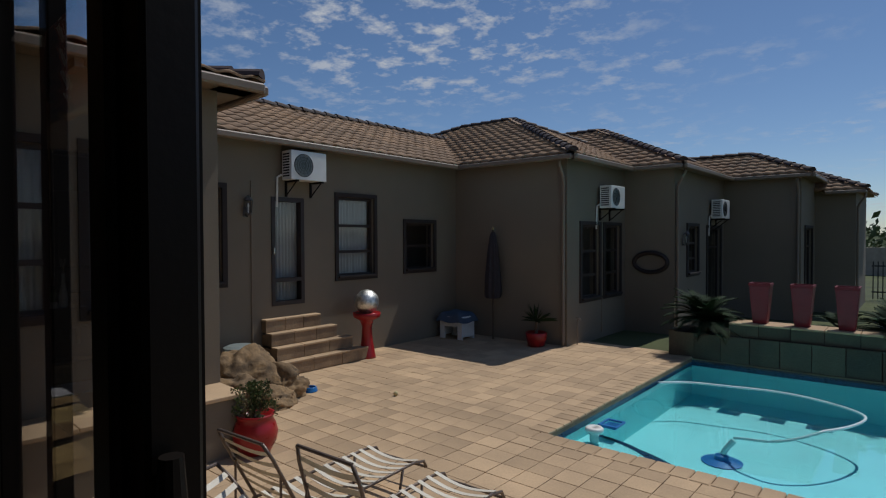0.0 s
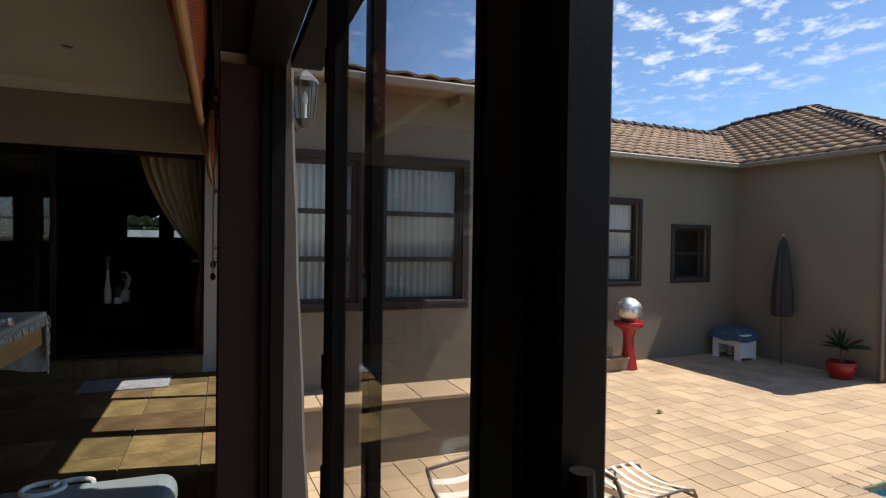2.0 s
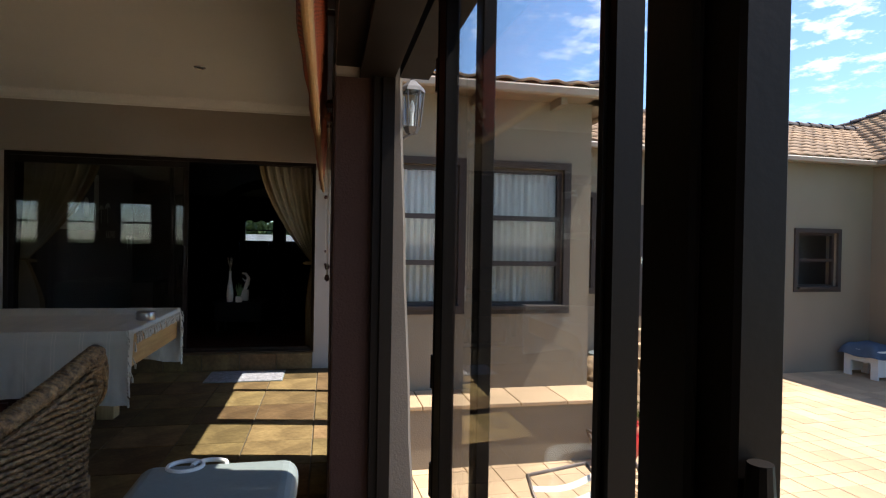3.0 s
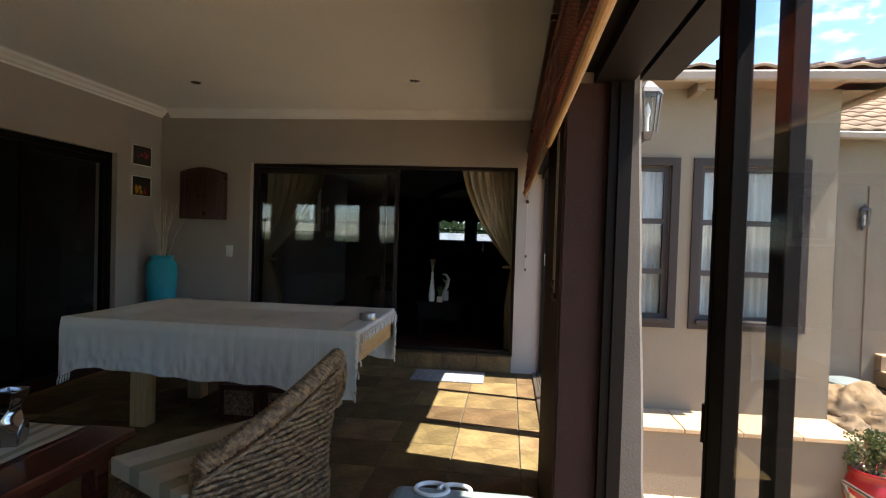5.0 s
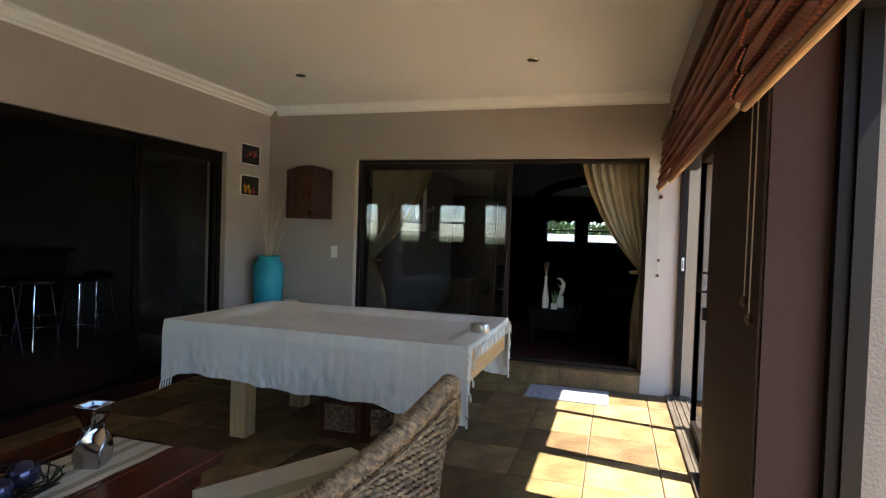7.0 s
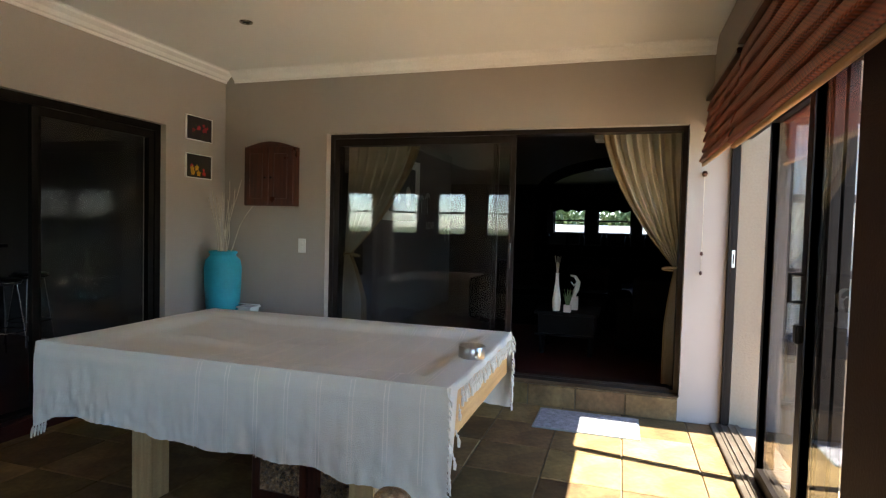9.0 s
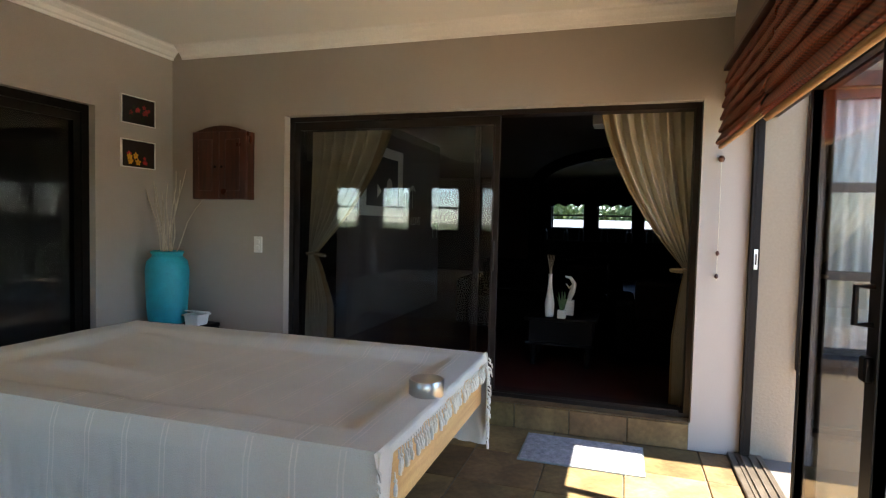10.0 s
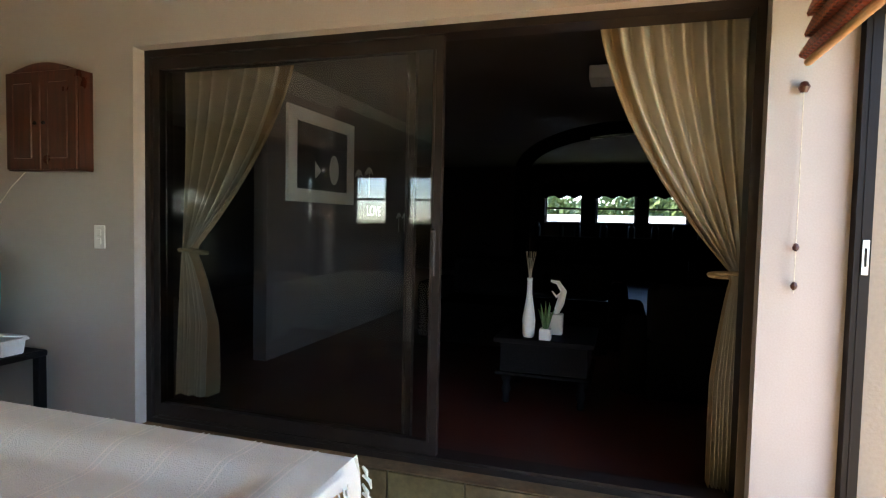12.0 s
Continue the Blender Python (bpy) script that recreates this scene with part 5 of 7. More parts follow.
def facade(axis, at, sign, a0, a1, z0, z1, holes=()):
    w0, w1 = sorted((at, at - sign * .24))
    return hpart("wall", slab(axis, w0, w1, a0, a1, z0, z1, holes), M_EXT)


# the lounge wing beside the sunroom
HOUSE.append(house_wing)
WING_WINDOWS = [(.55, 1.53, .69, 2.37), (1.84, 2.86, .69, 2.37)]
facade("x", XW, 1, .235, 3.22, GROUND - .05, EAVE, WING_WINDOWS)
facade("y", 3.22, 1, -8.8, XW - .242, GROUND - .05, EAVE)
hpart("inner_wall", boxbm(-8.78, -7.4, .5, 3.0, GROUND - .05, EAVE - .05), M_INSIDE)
for q in WING_WINDOWS:
    house_window("x", XW, 1, *q)
HOUSE.pop()

# walls that face the pool, with added dark blocks in place of the dim rooms
facade("x", -8.8, 1, 3.22, 11.0, GROUND - .05, EAVE, [(3.75, 4.62, .72, 2.34), (5.58, 6.30, .22, 2.24), (7.14, 8.13, .68, 2.32), (9.13, 10.11, .73, 1.82)])
facade("y", 11.0, -1, -8.8, -5.65 - .241, GROUND - .05, EAVE)
facade("x", -5.65, 1, 11.0, 14.2, GROUND - .05, EAVE, [(11.67, 12.62, .04, 1.76), (12.92, 13.85, .04, 1.76)])
facade("y", 14.2, -1, -5.65, -4.37 - .241, GROUND - .05, EAVE)
facade("x", -4.37, 1, 14.2, 18.8, GROUND - .05, EAVE, [(15.2, 16.1, .5, 1.75), (17.0, 18.4, -.5, 1.72)])
facade("y", 18.8, -1, -4.37, -2.31 - .241, GROUND - .05, EAVE)
facade("x", -2.31, 1, 18.8, 21.6, GROUND - .05, EAVE, [(19.5, 20.9, -.5, 1.72)])
facade("y", 21.6, -1, -2.31, -1.23 - .241, GROUND - .05, EAVE - .35)
facade("x", -1.23, 1, 21.6, 26.0, GROUND - .05, EAVE - .35)
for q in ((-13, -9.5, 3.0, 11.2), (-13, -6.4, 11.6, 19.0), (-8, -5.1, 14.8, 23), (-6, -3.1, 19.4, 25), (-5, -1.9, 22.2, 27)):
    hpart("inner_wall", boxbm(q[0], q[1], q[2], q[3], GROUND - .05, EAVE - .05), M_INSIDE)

house_window("x", -8.8, 1, 3.75, 4.62, .72, 2.34)
house_window("x", -8.8, 1, 7.14, 8.13, .68, 2.32)
house_window("x", -8.8, 1, 9.13, 10.11, .73, 1.82, curtain=False, bars=(.5,))
house_window("x", -5.65, 1, 11.67, 12.62, .04, 1.76, curtain=False)
house_window("x", -5.65, 1, 12.92, 13.85, .04, 1.76, curtain=False)
house_window("x", -4.37, 1, 15.2, 16.1, .5, 1.75, curtain=False)
house_window("x", -4.37, 1, 17.0, 18.4, -.5, 1.72, curtain=False, bars=(.25,), sill=False)
house_window("x", -2.31, 1, 19.5, 20.9, -.5, 1.72, curtain=False, bars=(.25,), sill=False)
# glazed garden door over the steps
m = face_map("x", -8.8, 1)
gd = hpart("garden_door", slab("x", -8.93, -8.78, 5.58, 6.30, .22, 2.24, [(5.655, 6.225, .30, .66), (5.655, 6.225, .73, 2.16)]), M_DARKWIN, None, "brown glazed garden door with net curtain")
hpart("pane", boxbm(-8.86, -8.854, 5.65, 6.23, .29, 2.17), M_GLASS, gd).visible_shadow = False
bm = bmesh.new()
grid(bm, 60, 6, lambda u, v: (-9.0 + .02 * math.sin(u * 60), 5.6 + .68 * u, .24 + 1.98 * v))
hpart("net_curtain", bm, M_NET, gd, "", True)
hpart("handle", boxbm(-8.78, -8.74, 5.60, 5.63, 1.18, 1.30, .006), M_STEEL, gd)


# ---- roofs: courses of rolled tiles, clipped by the hips ----
def tile_mesh(w=.30, l=.36):
    """One double-roll tile: x across, y up the slope, z out of it."""
    bm = bmesh.new()
    n = 6
    prof = [(-w / 2 + w * k / n, .012 + .030 * (math.sin(math.pi * k / n * 1.0) ** 2 if k <= n else 0)) for k in range(n + 1)]
    lo = [bm.verts.new((x, 0, z + .022)) for x, z in prof]
    hi = [bm.verts.new((x, l, z)) for x, z in prof]
    ft = [bm.verts.new((x, 0.006, z - .008)) for x, z in prof]
    for k in range(n):
        bm.faces.new((lo[k], lo[k + 1], hi[k + 1], hi[k]))
        bm.faces.new((ft[k], ft[k + 1], lo[k + 1], lo[k]))
    bm.normal_update()
    me = bpy.data.meshes.new("roof_tile")
    bm.to_mesh(me)
    bm.free()
    me.materials.append(M_ROOF)
    for p in me.polygons:
        p.use_smooth = True
    return me
TILE = tile_mesh()
TILE_V = [v.co.copy() for v in TILE.vertices]
TILE_F = [tuple(p.vertices) for p in TILE.polygons]


def slope(name, parent, a, b, up, length, clip, single=0):
    """Tiles from the eave a-b up the slope; clip(s, d) says whether a tile at s along and d up belongs to the slope."""
    a, b, up = Vector(a), Vector(b), Vector(up).normalized()
    u = (b - a).normalized()
    nrm = u.cross(up)
    if nrm.z < 0:
        nrm = -nrm
    rot = Matrix((u, up, u.cross(up))).transposed().to_4x4()
    if u.cross(up).z < 0:
        rot = Matrix((-u, up, (-u).cross(up))).transposed().to_4x4()
    L = (b - a).length
    verts, faces, left = [], [], single
    rr = random.Random(len(name) + int(L * 10))
    rows = int(length / .31) + 1
    roof = None
    spots = []
    for i in range(rows):
        d = i * .31 - .03
        for j in range(int(L / .30) + 1):
            s = (j + .5) * .30
            if clip(s, d + .15):
                p = a + u * s + up * d + nrm * (.02 + rr.uniform(-.003, .003))
                spots.append(Matrix.Translation(p - HB) @ rot @ pose(0, 0, 0, rr.uniform(-.6, .6), rr.uniform(-.6, .6), 0))
    for q in spots[left:]:
        k = len(verts)
        verts += [q @ v for v in TILE_V]
        faces += [tuple(k + i for i in f) for f in TILE_F]
    me = bpy.data.meshes.new(name)
    me.from_pydata([tuple(v) for v in verts], [], faces)
    me.materials.append(M_ROOF)
    for p in me.polygons:
        p.use_smooth = True
    ob = new(name, me)
    ob.parent = parent
    ob["kind"] = "stuff"
    for q in spots[:left]:
        t = new("roof_tile", TILE)
        t.parent = parent
        t.matrix_basis = q
    return ob


def ridge(pts, parent):
    """Dark half-round ridge tiles laid end over end."""
    for p, q in zip(pts, pts[1:]):
        p, q = Vector(p), Vector(q)
        n = max(1, int((q - p).length / .36))
        d = (q - p) / n
        side = d.cross(Vector((0, 0, 1))).normalized()
        up = side.cross(d).normalized()
        bm = bmesh.new()
        for i in range(n):
            A, B = [], []
            for k in range(7):
                an = math.pi * k / 6
                A.append(bm.verts.new(p + d * i + side * .125 * math.cos(an) + up * (.105 * math.sin(an) + .055)))
                B.append(bm.verts.new(p + d * (i + 1.06) + side * .105 * math.cos(an) + up * (.085 * math.sin(an) + .04)))
            for k in range(6):
                bm.faces.new((A[k], A[k + 1], B[k + 1], B[k]))
            bm.faces.new(A)
        hpart("ridge_tiles", bm, M_RIDGE, parent, "dark ridge tiles")


def hip_roof(x0, x1, y0, y1, z, faces="SEN", deck=True, single=0, long="x", pitch=PITCH):
    """A hip roof over the eaves' rectangle; the ridge runs along the longer way. faces: the sides that carry tiles."""
    hx_, hy_ = (x1 - x0) / 2, (y1 - y0) / 2
    run = min(hx_, hy_)
    top = z + pitch * run
    if long == "x":
        r0, r1 = Vector((x0 + run, (y0 + y1) / 2, top)), Vector((x1 - run, (y0 + y1) / 2, top))
    else:
        r0, r1 = Vector(((x0 + x1) / 2, y0 + run, top)), Vector(((x0 + x1) / 2, y1 - run, top))
    c = [Vector((x0, y0, z)), Vector((x1, y0, z)), Vector((x1, y1, z)), Vector((x0, y1, z))]
    bm = bmesh.new()
    V = [bm.verts.new(p) for p in c] + [bm.verts.new(r0), bm.verts.new(r1)]
    fs = ((0, 1, 5, 4), (1, 2, 5), (2, 3, 4, 5), (3, 0, 4)) if long == "x" else ((0, 1, 4), (1, 2, 5, 4), (2, 3, 5), (3, 0, 4, 5))
    for f in fs:
        bm.faces.new([V[i] for i in f])
    bm.faces.new([V[i] for i in (3, 2, 1, 0)])
    roof = hpart("roof", bm, M_ROOF, None, "brown concrete tile hip roof")
    k = math.sqrt(1 + pitch ** 2)
    for side, a, b, up in (("S", c[0], c[1], (0, 1, pitch)), ("E", c[1], c[2], (-1, 0, pitch)), ("N", c[2], c[3], (0, -1, pitch))):
        if side in faces:
            L = (b - a).length
            slope("roof_tiles", roof, a, b, up, run * k, lambda s, d, L=L: d / k <= min(s, L - s, run) + .08, single if side == "E" else 0)
    hips = {"S": (c[0], r0), "E": (c[1], r1 if long == "x" else r0), "N": (c[2], r1)}
    for kx in hips:
        ridge([hips[kx][0] + Vector((0, 0, .02)), hips[kx][1]], roof)
    ridge([r0, r1], roof)
    return roof
OV = .28
hip_roof(-14.4, -8.8 + OV, -2.0, 18.0, EAVE, "E", single=290, long="y")
hip_roof(-16.0, -5.65 + OV, 11.0 - OV, 19.3, EAVE, "SE")
hip_roof(-14.0, -4.37 + OV, 14.2 - OV, 21.8, EAVE, "SE")
hip_roof(-9.0, -2.31 + OV, 18.8 - OV, 22.3, EAVE, "SE")
hip_roof(-7.0, -1.23 + OV, 21.6 - OV, 26.0, EAVE - .35, "SE")
HOUSE.append(house_wing)
hip_roof(-9.6, XW + .42, -6.0, 3.22 + .35, EAVE + .02, "EN", long="y", pitch=.15)
HOUSE.pop()

# eaves: fascia, gutter and soffit along each side
def gutter(axis, at, sign, a0, a1, z=EAVE):
    m = face_map(axis, at, sign)
    g = hpart("gutter", fbox(m, a0, a1, 0, .10, z - .10, z + .012, .02), M_GUTTER, None, "beige metal gutter")
    hpart("soffit", fbox(m, a0, a1, -.45, -.001, z - .05, z - .02), M_GUTTER, g)
gutter("x", -8.8 + OV, 1, 3.5, 11.0 - OV)
gutter("y", 11.0 - OV, -1, -8.8 + OV, -5.65 + OV)
gutter("x", -5.65 + OV, 1, 11.0 - OV, 14.2 - OV)
gutter("y", 14.2 - OV, -1, -5.65 + OV, -4.37 + OV)
gutter("x", -4.37 + OV, 1, 14.2 - OV, 18.8 - OV)
gutter("y", 18.8 - OV, -1, -4.37 + OV, -2.31 + OV)
gutter("x", -2.31 + OV, 1, 18.8 - OV, 21.6 - OV)
gutter("y", 21.6 - OV, -1, -2.31 + OV, -1.23 + OV, EAVE - .35)
HOUSE.append(house_wing)
gutter("x", XW + .42, 1, .33, 3.57)
gutter("y", 3.57, 1, -8.5, XW + .42)
for y in (.7, 1.7, 2.7):
    hpart("rafter_end", boxbm(XW + .003, XW + .34, y - .04, y + .04, EAVE - .16, EAVE - .052, .004), M_GUTTER)
HOUSE.pop()
# downpipes with swan necks
def downpipe(x, y, ox, oy, z=EAVE):
    pts = [(x + ox, y + oy, z - .08), (x + ox, y + oy, z - .18), (x + ox * .2, y + oy * .2, z - .42), (x, y, z - .52), (x, y, GROUND + .12), (x + ox * .2, y + oy * .2, GROUND + .03)]
    hpart("downpipe", tube(bmesh.new(), pts, .038, 8), M_GUTTER, None, "beige metal downpipe", True)
downpipe(-5.72, 10.95, 0, -.18)
downpipe(-4.32, 14.26, .18, 0)
downpipe(-2.38, 18.75, 0, -.18)
downpipe(-8.74, 3.5, .20, .0)
downpipe(-1.18, 21.7, .18, 0, EAVE - .35)
for y in (5.17, 11.35):
    hpart("conduit", tube(bmesh.new(), [(-8.785, y, 2.5), (-8.785, y, GROUND + .05)] if y < 8 else [(-5.64, 12.77, 2.2), (-5.64, 12.77, GROUND + .1)], .013, 6), M_GUTTER)
# ledge along the foot of the wall with lounge windows
HOUSE.append(house_wing)
hpart("plinth", boxbm(XW + .001, XW + .62, .47, 3.20, GROUND - .04, -.34), M_EXT, None, "stuccoed base with a paved top")
for i in range(5):
    y = .48 + i * .548
    hpart("plinth_cap", boxbm(XW + .002, XW + .66, y, y + .54, -.339, -.295, .006), M_PAVER)
HOUSE.pop()


# ---- air conditioners, lanterns ----
M_ACWHITE = material("ac_white_metal", (.78, .77, .73), .45, vary=.04, bump=.02)
def air_con(x, y, z, w=.80, h=.54, d=.30):
    t = thing("air_conditioner", x, y, z, "white outdoor air conditioner unit on wall brackets", "air conditioner", "outdoor air conditioners")
    part("casing", boxbm(.06, .06 + d, -w / 2, w / 2, 0, h, .012), M_ACWHITE, t)
    cy = -w * .16
    bm = bmesh.new()
    tube(bm, [(.064 + d, cy + .205 * math.cos(k * math.pi / 16), h / 2 + .205 * math.sin(k * math.pi / 16)) for k in range(32)], .008, 6, closed=True)
    for rr in (.05, .10, .15):
        tube(bm, [(.068 + d, cy + rr * math.cos(k * math.pi / 12), h / 2 + rr * math.sin(k * math.pi / 12)) for k in range(24)], .004, 5, closed=True)
    for k in range(12):
        a = k * math.pi / 6
        tube(bm, [(.068 + d, cy + .02 * math.cos(a), h / 2 + .02 * math.sin(a)), (.068 + d, cy + .2 * math.cos(a), h / 2 + .2 * math.sin(a))], .0035, 5)
    part("grille", bm, M_FRAME, t, "dark round fan grille")
    bm = lathe(bmesh.new(), [(.195, 0), (.19, .003), (.01, .004)], 28)
    bmesh.ops.rotate(bm, verts=bm.verts, cent=(0, 0, 0), matrix=Matrix.Rotation(math.pi / 2, 3, 'Y'))
    bmesh.ops.translate(bm, verts=bm.verts, vec=(.0605 + d, cy, h / 2))
    part("fan_opening", bm, M_GREYBOX, t)
    for i in range(9):
        part("side_louvre", boxbm(.10, .30, -w / 2 - .004, -w / 2 + .002, .06 + i * .05, .085 + i * .05), M_BLACK, t)
    for s in (-1, 1):
        bm = boxbm(0, .40, s * .28 - .02, s * .28 + .02, -.035, -.001)
        box(bm, 0, .03, s * .28 - .02, s * .28 + .02, -.30, -.036)
        tube(bm, [(.02, s * .28, -.28), (.34, s * .28, -.03)], .012, 6)
        part("bracket", bm, M_FRAME, t)
    part("pipe", tube(bmesh.new(), [(.1, -w / 2 - .03, .1), (.03, -w / 2 - .08, .05), (.02, -w / 2 - .09, -.5)], .02, 8), M_PLASTIC, t)
    return t
AC = air_con(-8.8, 6.18, 2.55)
copy_thing(AC, pose(-5.65, 12.92, 2.17))
copy_thing(AC, pose(-4.37, 17.6, 2.0))

M_LANTERN_GLASS = glass("lantern_glass", (.9, .9, .88))
def lantern(x, y, z, rz, s=1.0):
    t = thing("wall_lantern", x, y, z, "dark metal wall lantern with clear glass panes", "lantern", "outdoor wall lanterns", rz)
    bm = boxbm(0, .015, -.045, .045, -.10, .08, .004)
    tube(bm, [(.01, 0, -.05), (.06, 0, -.10), (.105, 0, -.07)], .010, 6)
    part("bracket", bm, M_LANT, t)
    def hexa(r0, z0, r1, z1):
        b = bmesh.new()
        return lathe(b, [(r0, z0), (r1, z1)], 6, .105, 0)
    part("base", hexa(.035, -.07, .055, -.03), M_LANT, t)
    part("roof", lathe(bmesh.new(), [(.085, .19), (.075, .215), (.03, .255), (.012, .265), (.014, .285), (.003, .295)], 6, .105, 0), M_LANT, t)
    part("pane", lathe(bmesh.new(), [(.050, -.03), (.072, .19)], 6, .105, 0), M_LANTERN_GLASS, t).visible_shadow = False
    for k in range(6):
        a = k * math.pi / 3
        part("glazing_bar", tube(bmesh.new(), [(.105 + .053 * math.cos(a), .053 * math.sin(a), -.03), (.105 + .075 * math.cos(a), .075 * math.sin(a), .19)], .005, 5), M_LANT, t)
    part("candle_lamp", lathe(bmesh.new(), [(.010, -.03), (.010, .06), (.016, .07), (.018, .10), (.008, .13), (.002, .14)], 10, .105, 0), M_PLASTIC, t)
    return t
M_LANT = material("weathered_lantern_metal", (.13, .12, .115), .5, .5, vary=.15)
LAMP = lantern(-2.77, .335, 2.06, 90)
LAMP.scale = (.82, .82, .82)
lantern(-8.8, 5.06, 1.95, 0)
lantern(-4.37, 14.8, 1.35, 0)

# ---- pool ----
px0, px1, py0, py1 = POOL
M_WATER = bpy.data.materials.new("pool_water")
M_WATER.use_nodes = True
n, l = M_WATER.node_tree.nodes, M_WATER.node_tree.links
n.clear()
o = n.new("ShaderNodeOutputMaterial"); tr = n.new("ShaderNodeBsdfTransparent"); gl = n.new("ShaderNodeBsdfGlossy"); mx = n.new("ShaderNodeMixShader")
tr.inputs[0].default_value = (.84, .985, .99, 1); gl.inputs["Roughness"].default_value = .02
nz = n.new("ShaderNodeTexNoise"); nz.inputs["Scale"].default_value = 2.2; nz.inputs["Detail"].default_value = 3
bp = n.new("ShaderNodeBump"); bp.inputs["Strength"].default_value = .06; bp.inputs["Distance"].default_value = .05
l.new(nz.outputs["Fac"], bp.inputs["Height"]); l.new(bp.outputs[0], gl.inputs["Normal"])
l.new(gloss_by_angle(n, l, .02, bp.outputs[0]), mx.inputs[0]); l.new(tr.outputs[0], mx.inputs[1]); l.new(gl.outputs[0], mx.inputs[2]); l.new(mx.outputs[0], o.inputs[0])
M_BLUETILE = material("dark_blue_mosaic", (.012, .05, .13), .3, vary=.25, scale=30, fine=80, bump=.1)
structure("pool_basin", slab("z", GROUND - .95, GROUND - .74, px0 - .1, px1 + .1, py0 - .1, py1 + .1), M_POOL, "turquoise plastered pool floor under water", "pool")
for nm, a in (("pool_wall_w", (px0 - .08, px0, py0 - .08, py1 + .08)), ("pool_wall_e", (px1, px1 + .08, py0 - .08, py1 + .08)), ("pool_wall_s", (px0, px1, py0 - .08, py0)), ("pool_wall_n", (px0, px1, py1, py1 + .08))):
    structure(nm, boxbm(*a, GROUND - .74, GROUND - .16), M_POOL, "turquoise plastered pool side", "pool")
    structure(nm + "_band", boxbm(*a, GROUND - .159, GROUND - .045), M_BLUETILE, "dark blue mosaic waterline band", "pool")
w = structure("pool_water", slab("z", GROUND - .121, GROUND - .12, px0, px1, py0, py1), M_WATER, "clear turquoise pool water with light ripples", "water")
w.visible_shadow = False
# curved corner steps under the water with dark blue edges
for i, (r, z) in enumerate(((1.20, -.30), (1.55, -.48))):
    bm = bmesh.new()
    k = 24
    arc = [(px0 + .3 + r * math.cos(a), py0 + r * math.sin(a)) for a in [j * math.pi / 2 / k for j in range(k + 1)]]
    ps = [(px0 + .001, py0 + .001)] + [(px0 + r * math.cos(j * math.pi / 2 / k) * 1.15, py0 + r * math.sin(j * math.pi / 2 / k)) for j in range(k + 1)]
    A = [bm.verts.new((x, y, GROUND - .739)) for x, y in ps]; B = [bm.verts.new((x, y, GROUND + z)) for x, y in ps]
    bm.faces.new(B)
    for j in range(len(ps)):
        bm.faces.new((A[j], A[(j + 1) % len(ps)], B[(j + 1) % len(ps)], B[j]))
    bmesh.ops.recalc_face_normals(bm, faces=bm.faces)
    s = structure("pool_step", bm, M_POOL, "rounded pool step under water", "pool step")
    bm = bmesh.new()
    for j in range(1, len(ps) - 1):
        (x0, y0), (x1, y1) = ps[j], ps[j + 1]
        q = .93
        f = [(px0 + (x0 - px0) * q, py0 + (y0 - py0) * q), (x0, y0), (x1, y1), (px0 + (x1 - px0) * q, py0 + (y1 - py0) * q)]
        bm.faces.new([bm.verts.new((x, y, GROUND + z + .006)) for x, y in f])
    bmesh.ops.remove_doubles(bm, verts=bm.verts, dist=.0005)
    part("edge_tiles", bm, M_BLUETILE, s, "dark blue edge tiles")

M_HOSE = material("pale_pool_hose", (.62, .72, .72), .5, vary=.05)
M_BLUEPLASTIC = material("blue_plastic", (.02, .16, .45), .4, vary=.08)
t = thing("pool_hose", 0, 0, GROUND - .115, "long pale floating pool cleaner hose", "hose")
hose = [(-3.16, 9.6), (-2.73, 9.95), (-2.14, 10.1), (-1.51, 10.22), (-.97, 10.13), (-.47, 9.85), (-.24, 9.5), (-.36, 8.94), (-.68, 8.4), (-1.1, 8.1), (-1.64, 8.26)]
def smooth_path(ps, n=10):
    out = []
    for i in range(len(ps) - 1):
        p0, p1, p2, p3 = ps[max(0, i - 1)], ps[i], ps[i + 1], ps[min(len(ps) - 1, i + 2)]
        for k in range(n):
            u = k / n
            out.append(tuple(.5 * (2 * b + (c - a) * u + (2 * a - 5 * b + 4 * c - d) * u * u + (3 * b - a - 3 * c + d) * u ** 3) for a, b, c, d in zip(p0, p1, p2, p3)))
    return out + [ps[-1]]
part("hose", tube(bmesh.new(), [(x, y, -.006 if i < 78 else -.006 - (i - 78) * .012) for i, (x, y) in enumerate(smooth_path(hose))], .019, 8), M_HOSE, t, smooth=True)
t = thing("pool_cleaner", -1.78, 8.2, GROUND - .739, "blue plastic pool cleaner on the pool floor", "pool cleaner")
bm = bmesh.new()
lathe(bm, [(.26, 0), (.27, .012), (.20, .03), (.10, .05), (.09, .10), (.02, .13)], 20)
part("skirt", bm, M_BLUEPLASTIC, t)
part("throat", tube(bmesh.new(), [(0, 0, .1), (.05, .02, .2), (.14, .06, .32)], .04, 10), M_HOSE, t)
t = thing("chlorine_float", -2.95, 6.62, GROUND - .125, "pale floating chlorine dispenser with blue cap", "pool float")
part("ring", lathe(bmesh.new(), [(.10, -.02), (.12, 0), (.12, .03), (.10, .045), (.05, .045), (.045, .02)], 20), M_PLASTIC, t, smooth=True)
part("cup", lathe(bmesh.new(), [(.05, -.16), (.06, -.14), (.06, .02)], 16), M_HOSE, t)
t = thing("leaf_net", -2.86, 6.98, GROUND - .118, "small blue leaf scoop floating in the pool", "leaf scoop")
part("scoop", slab("z", 0, .02, -.13, .13, -.16, .16, [(-.10, .10, -.12, .12)]), M_BLUEPLASTIC, t)
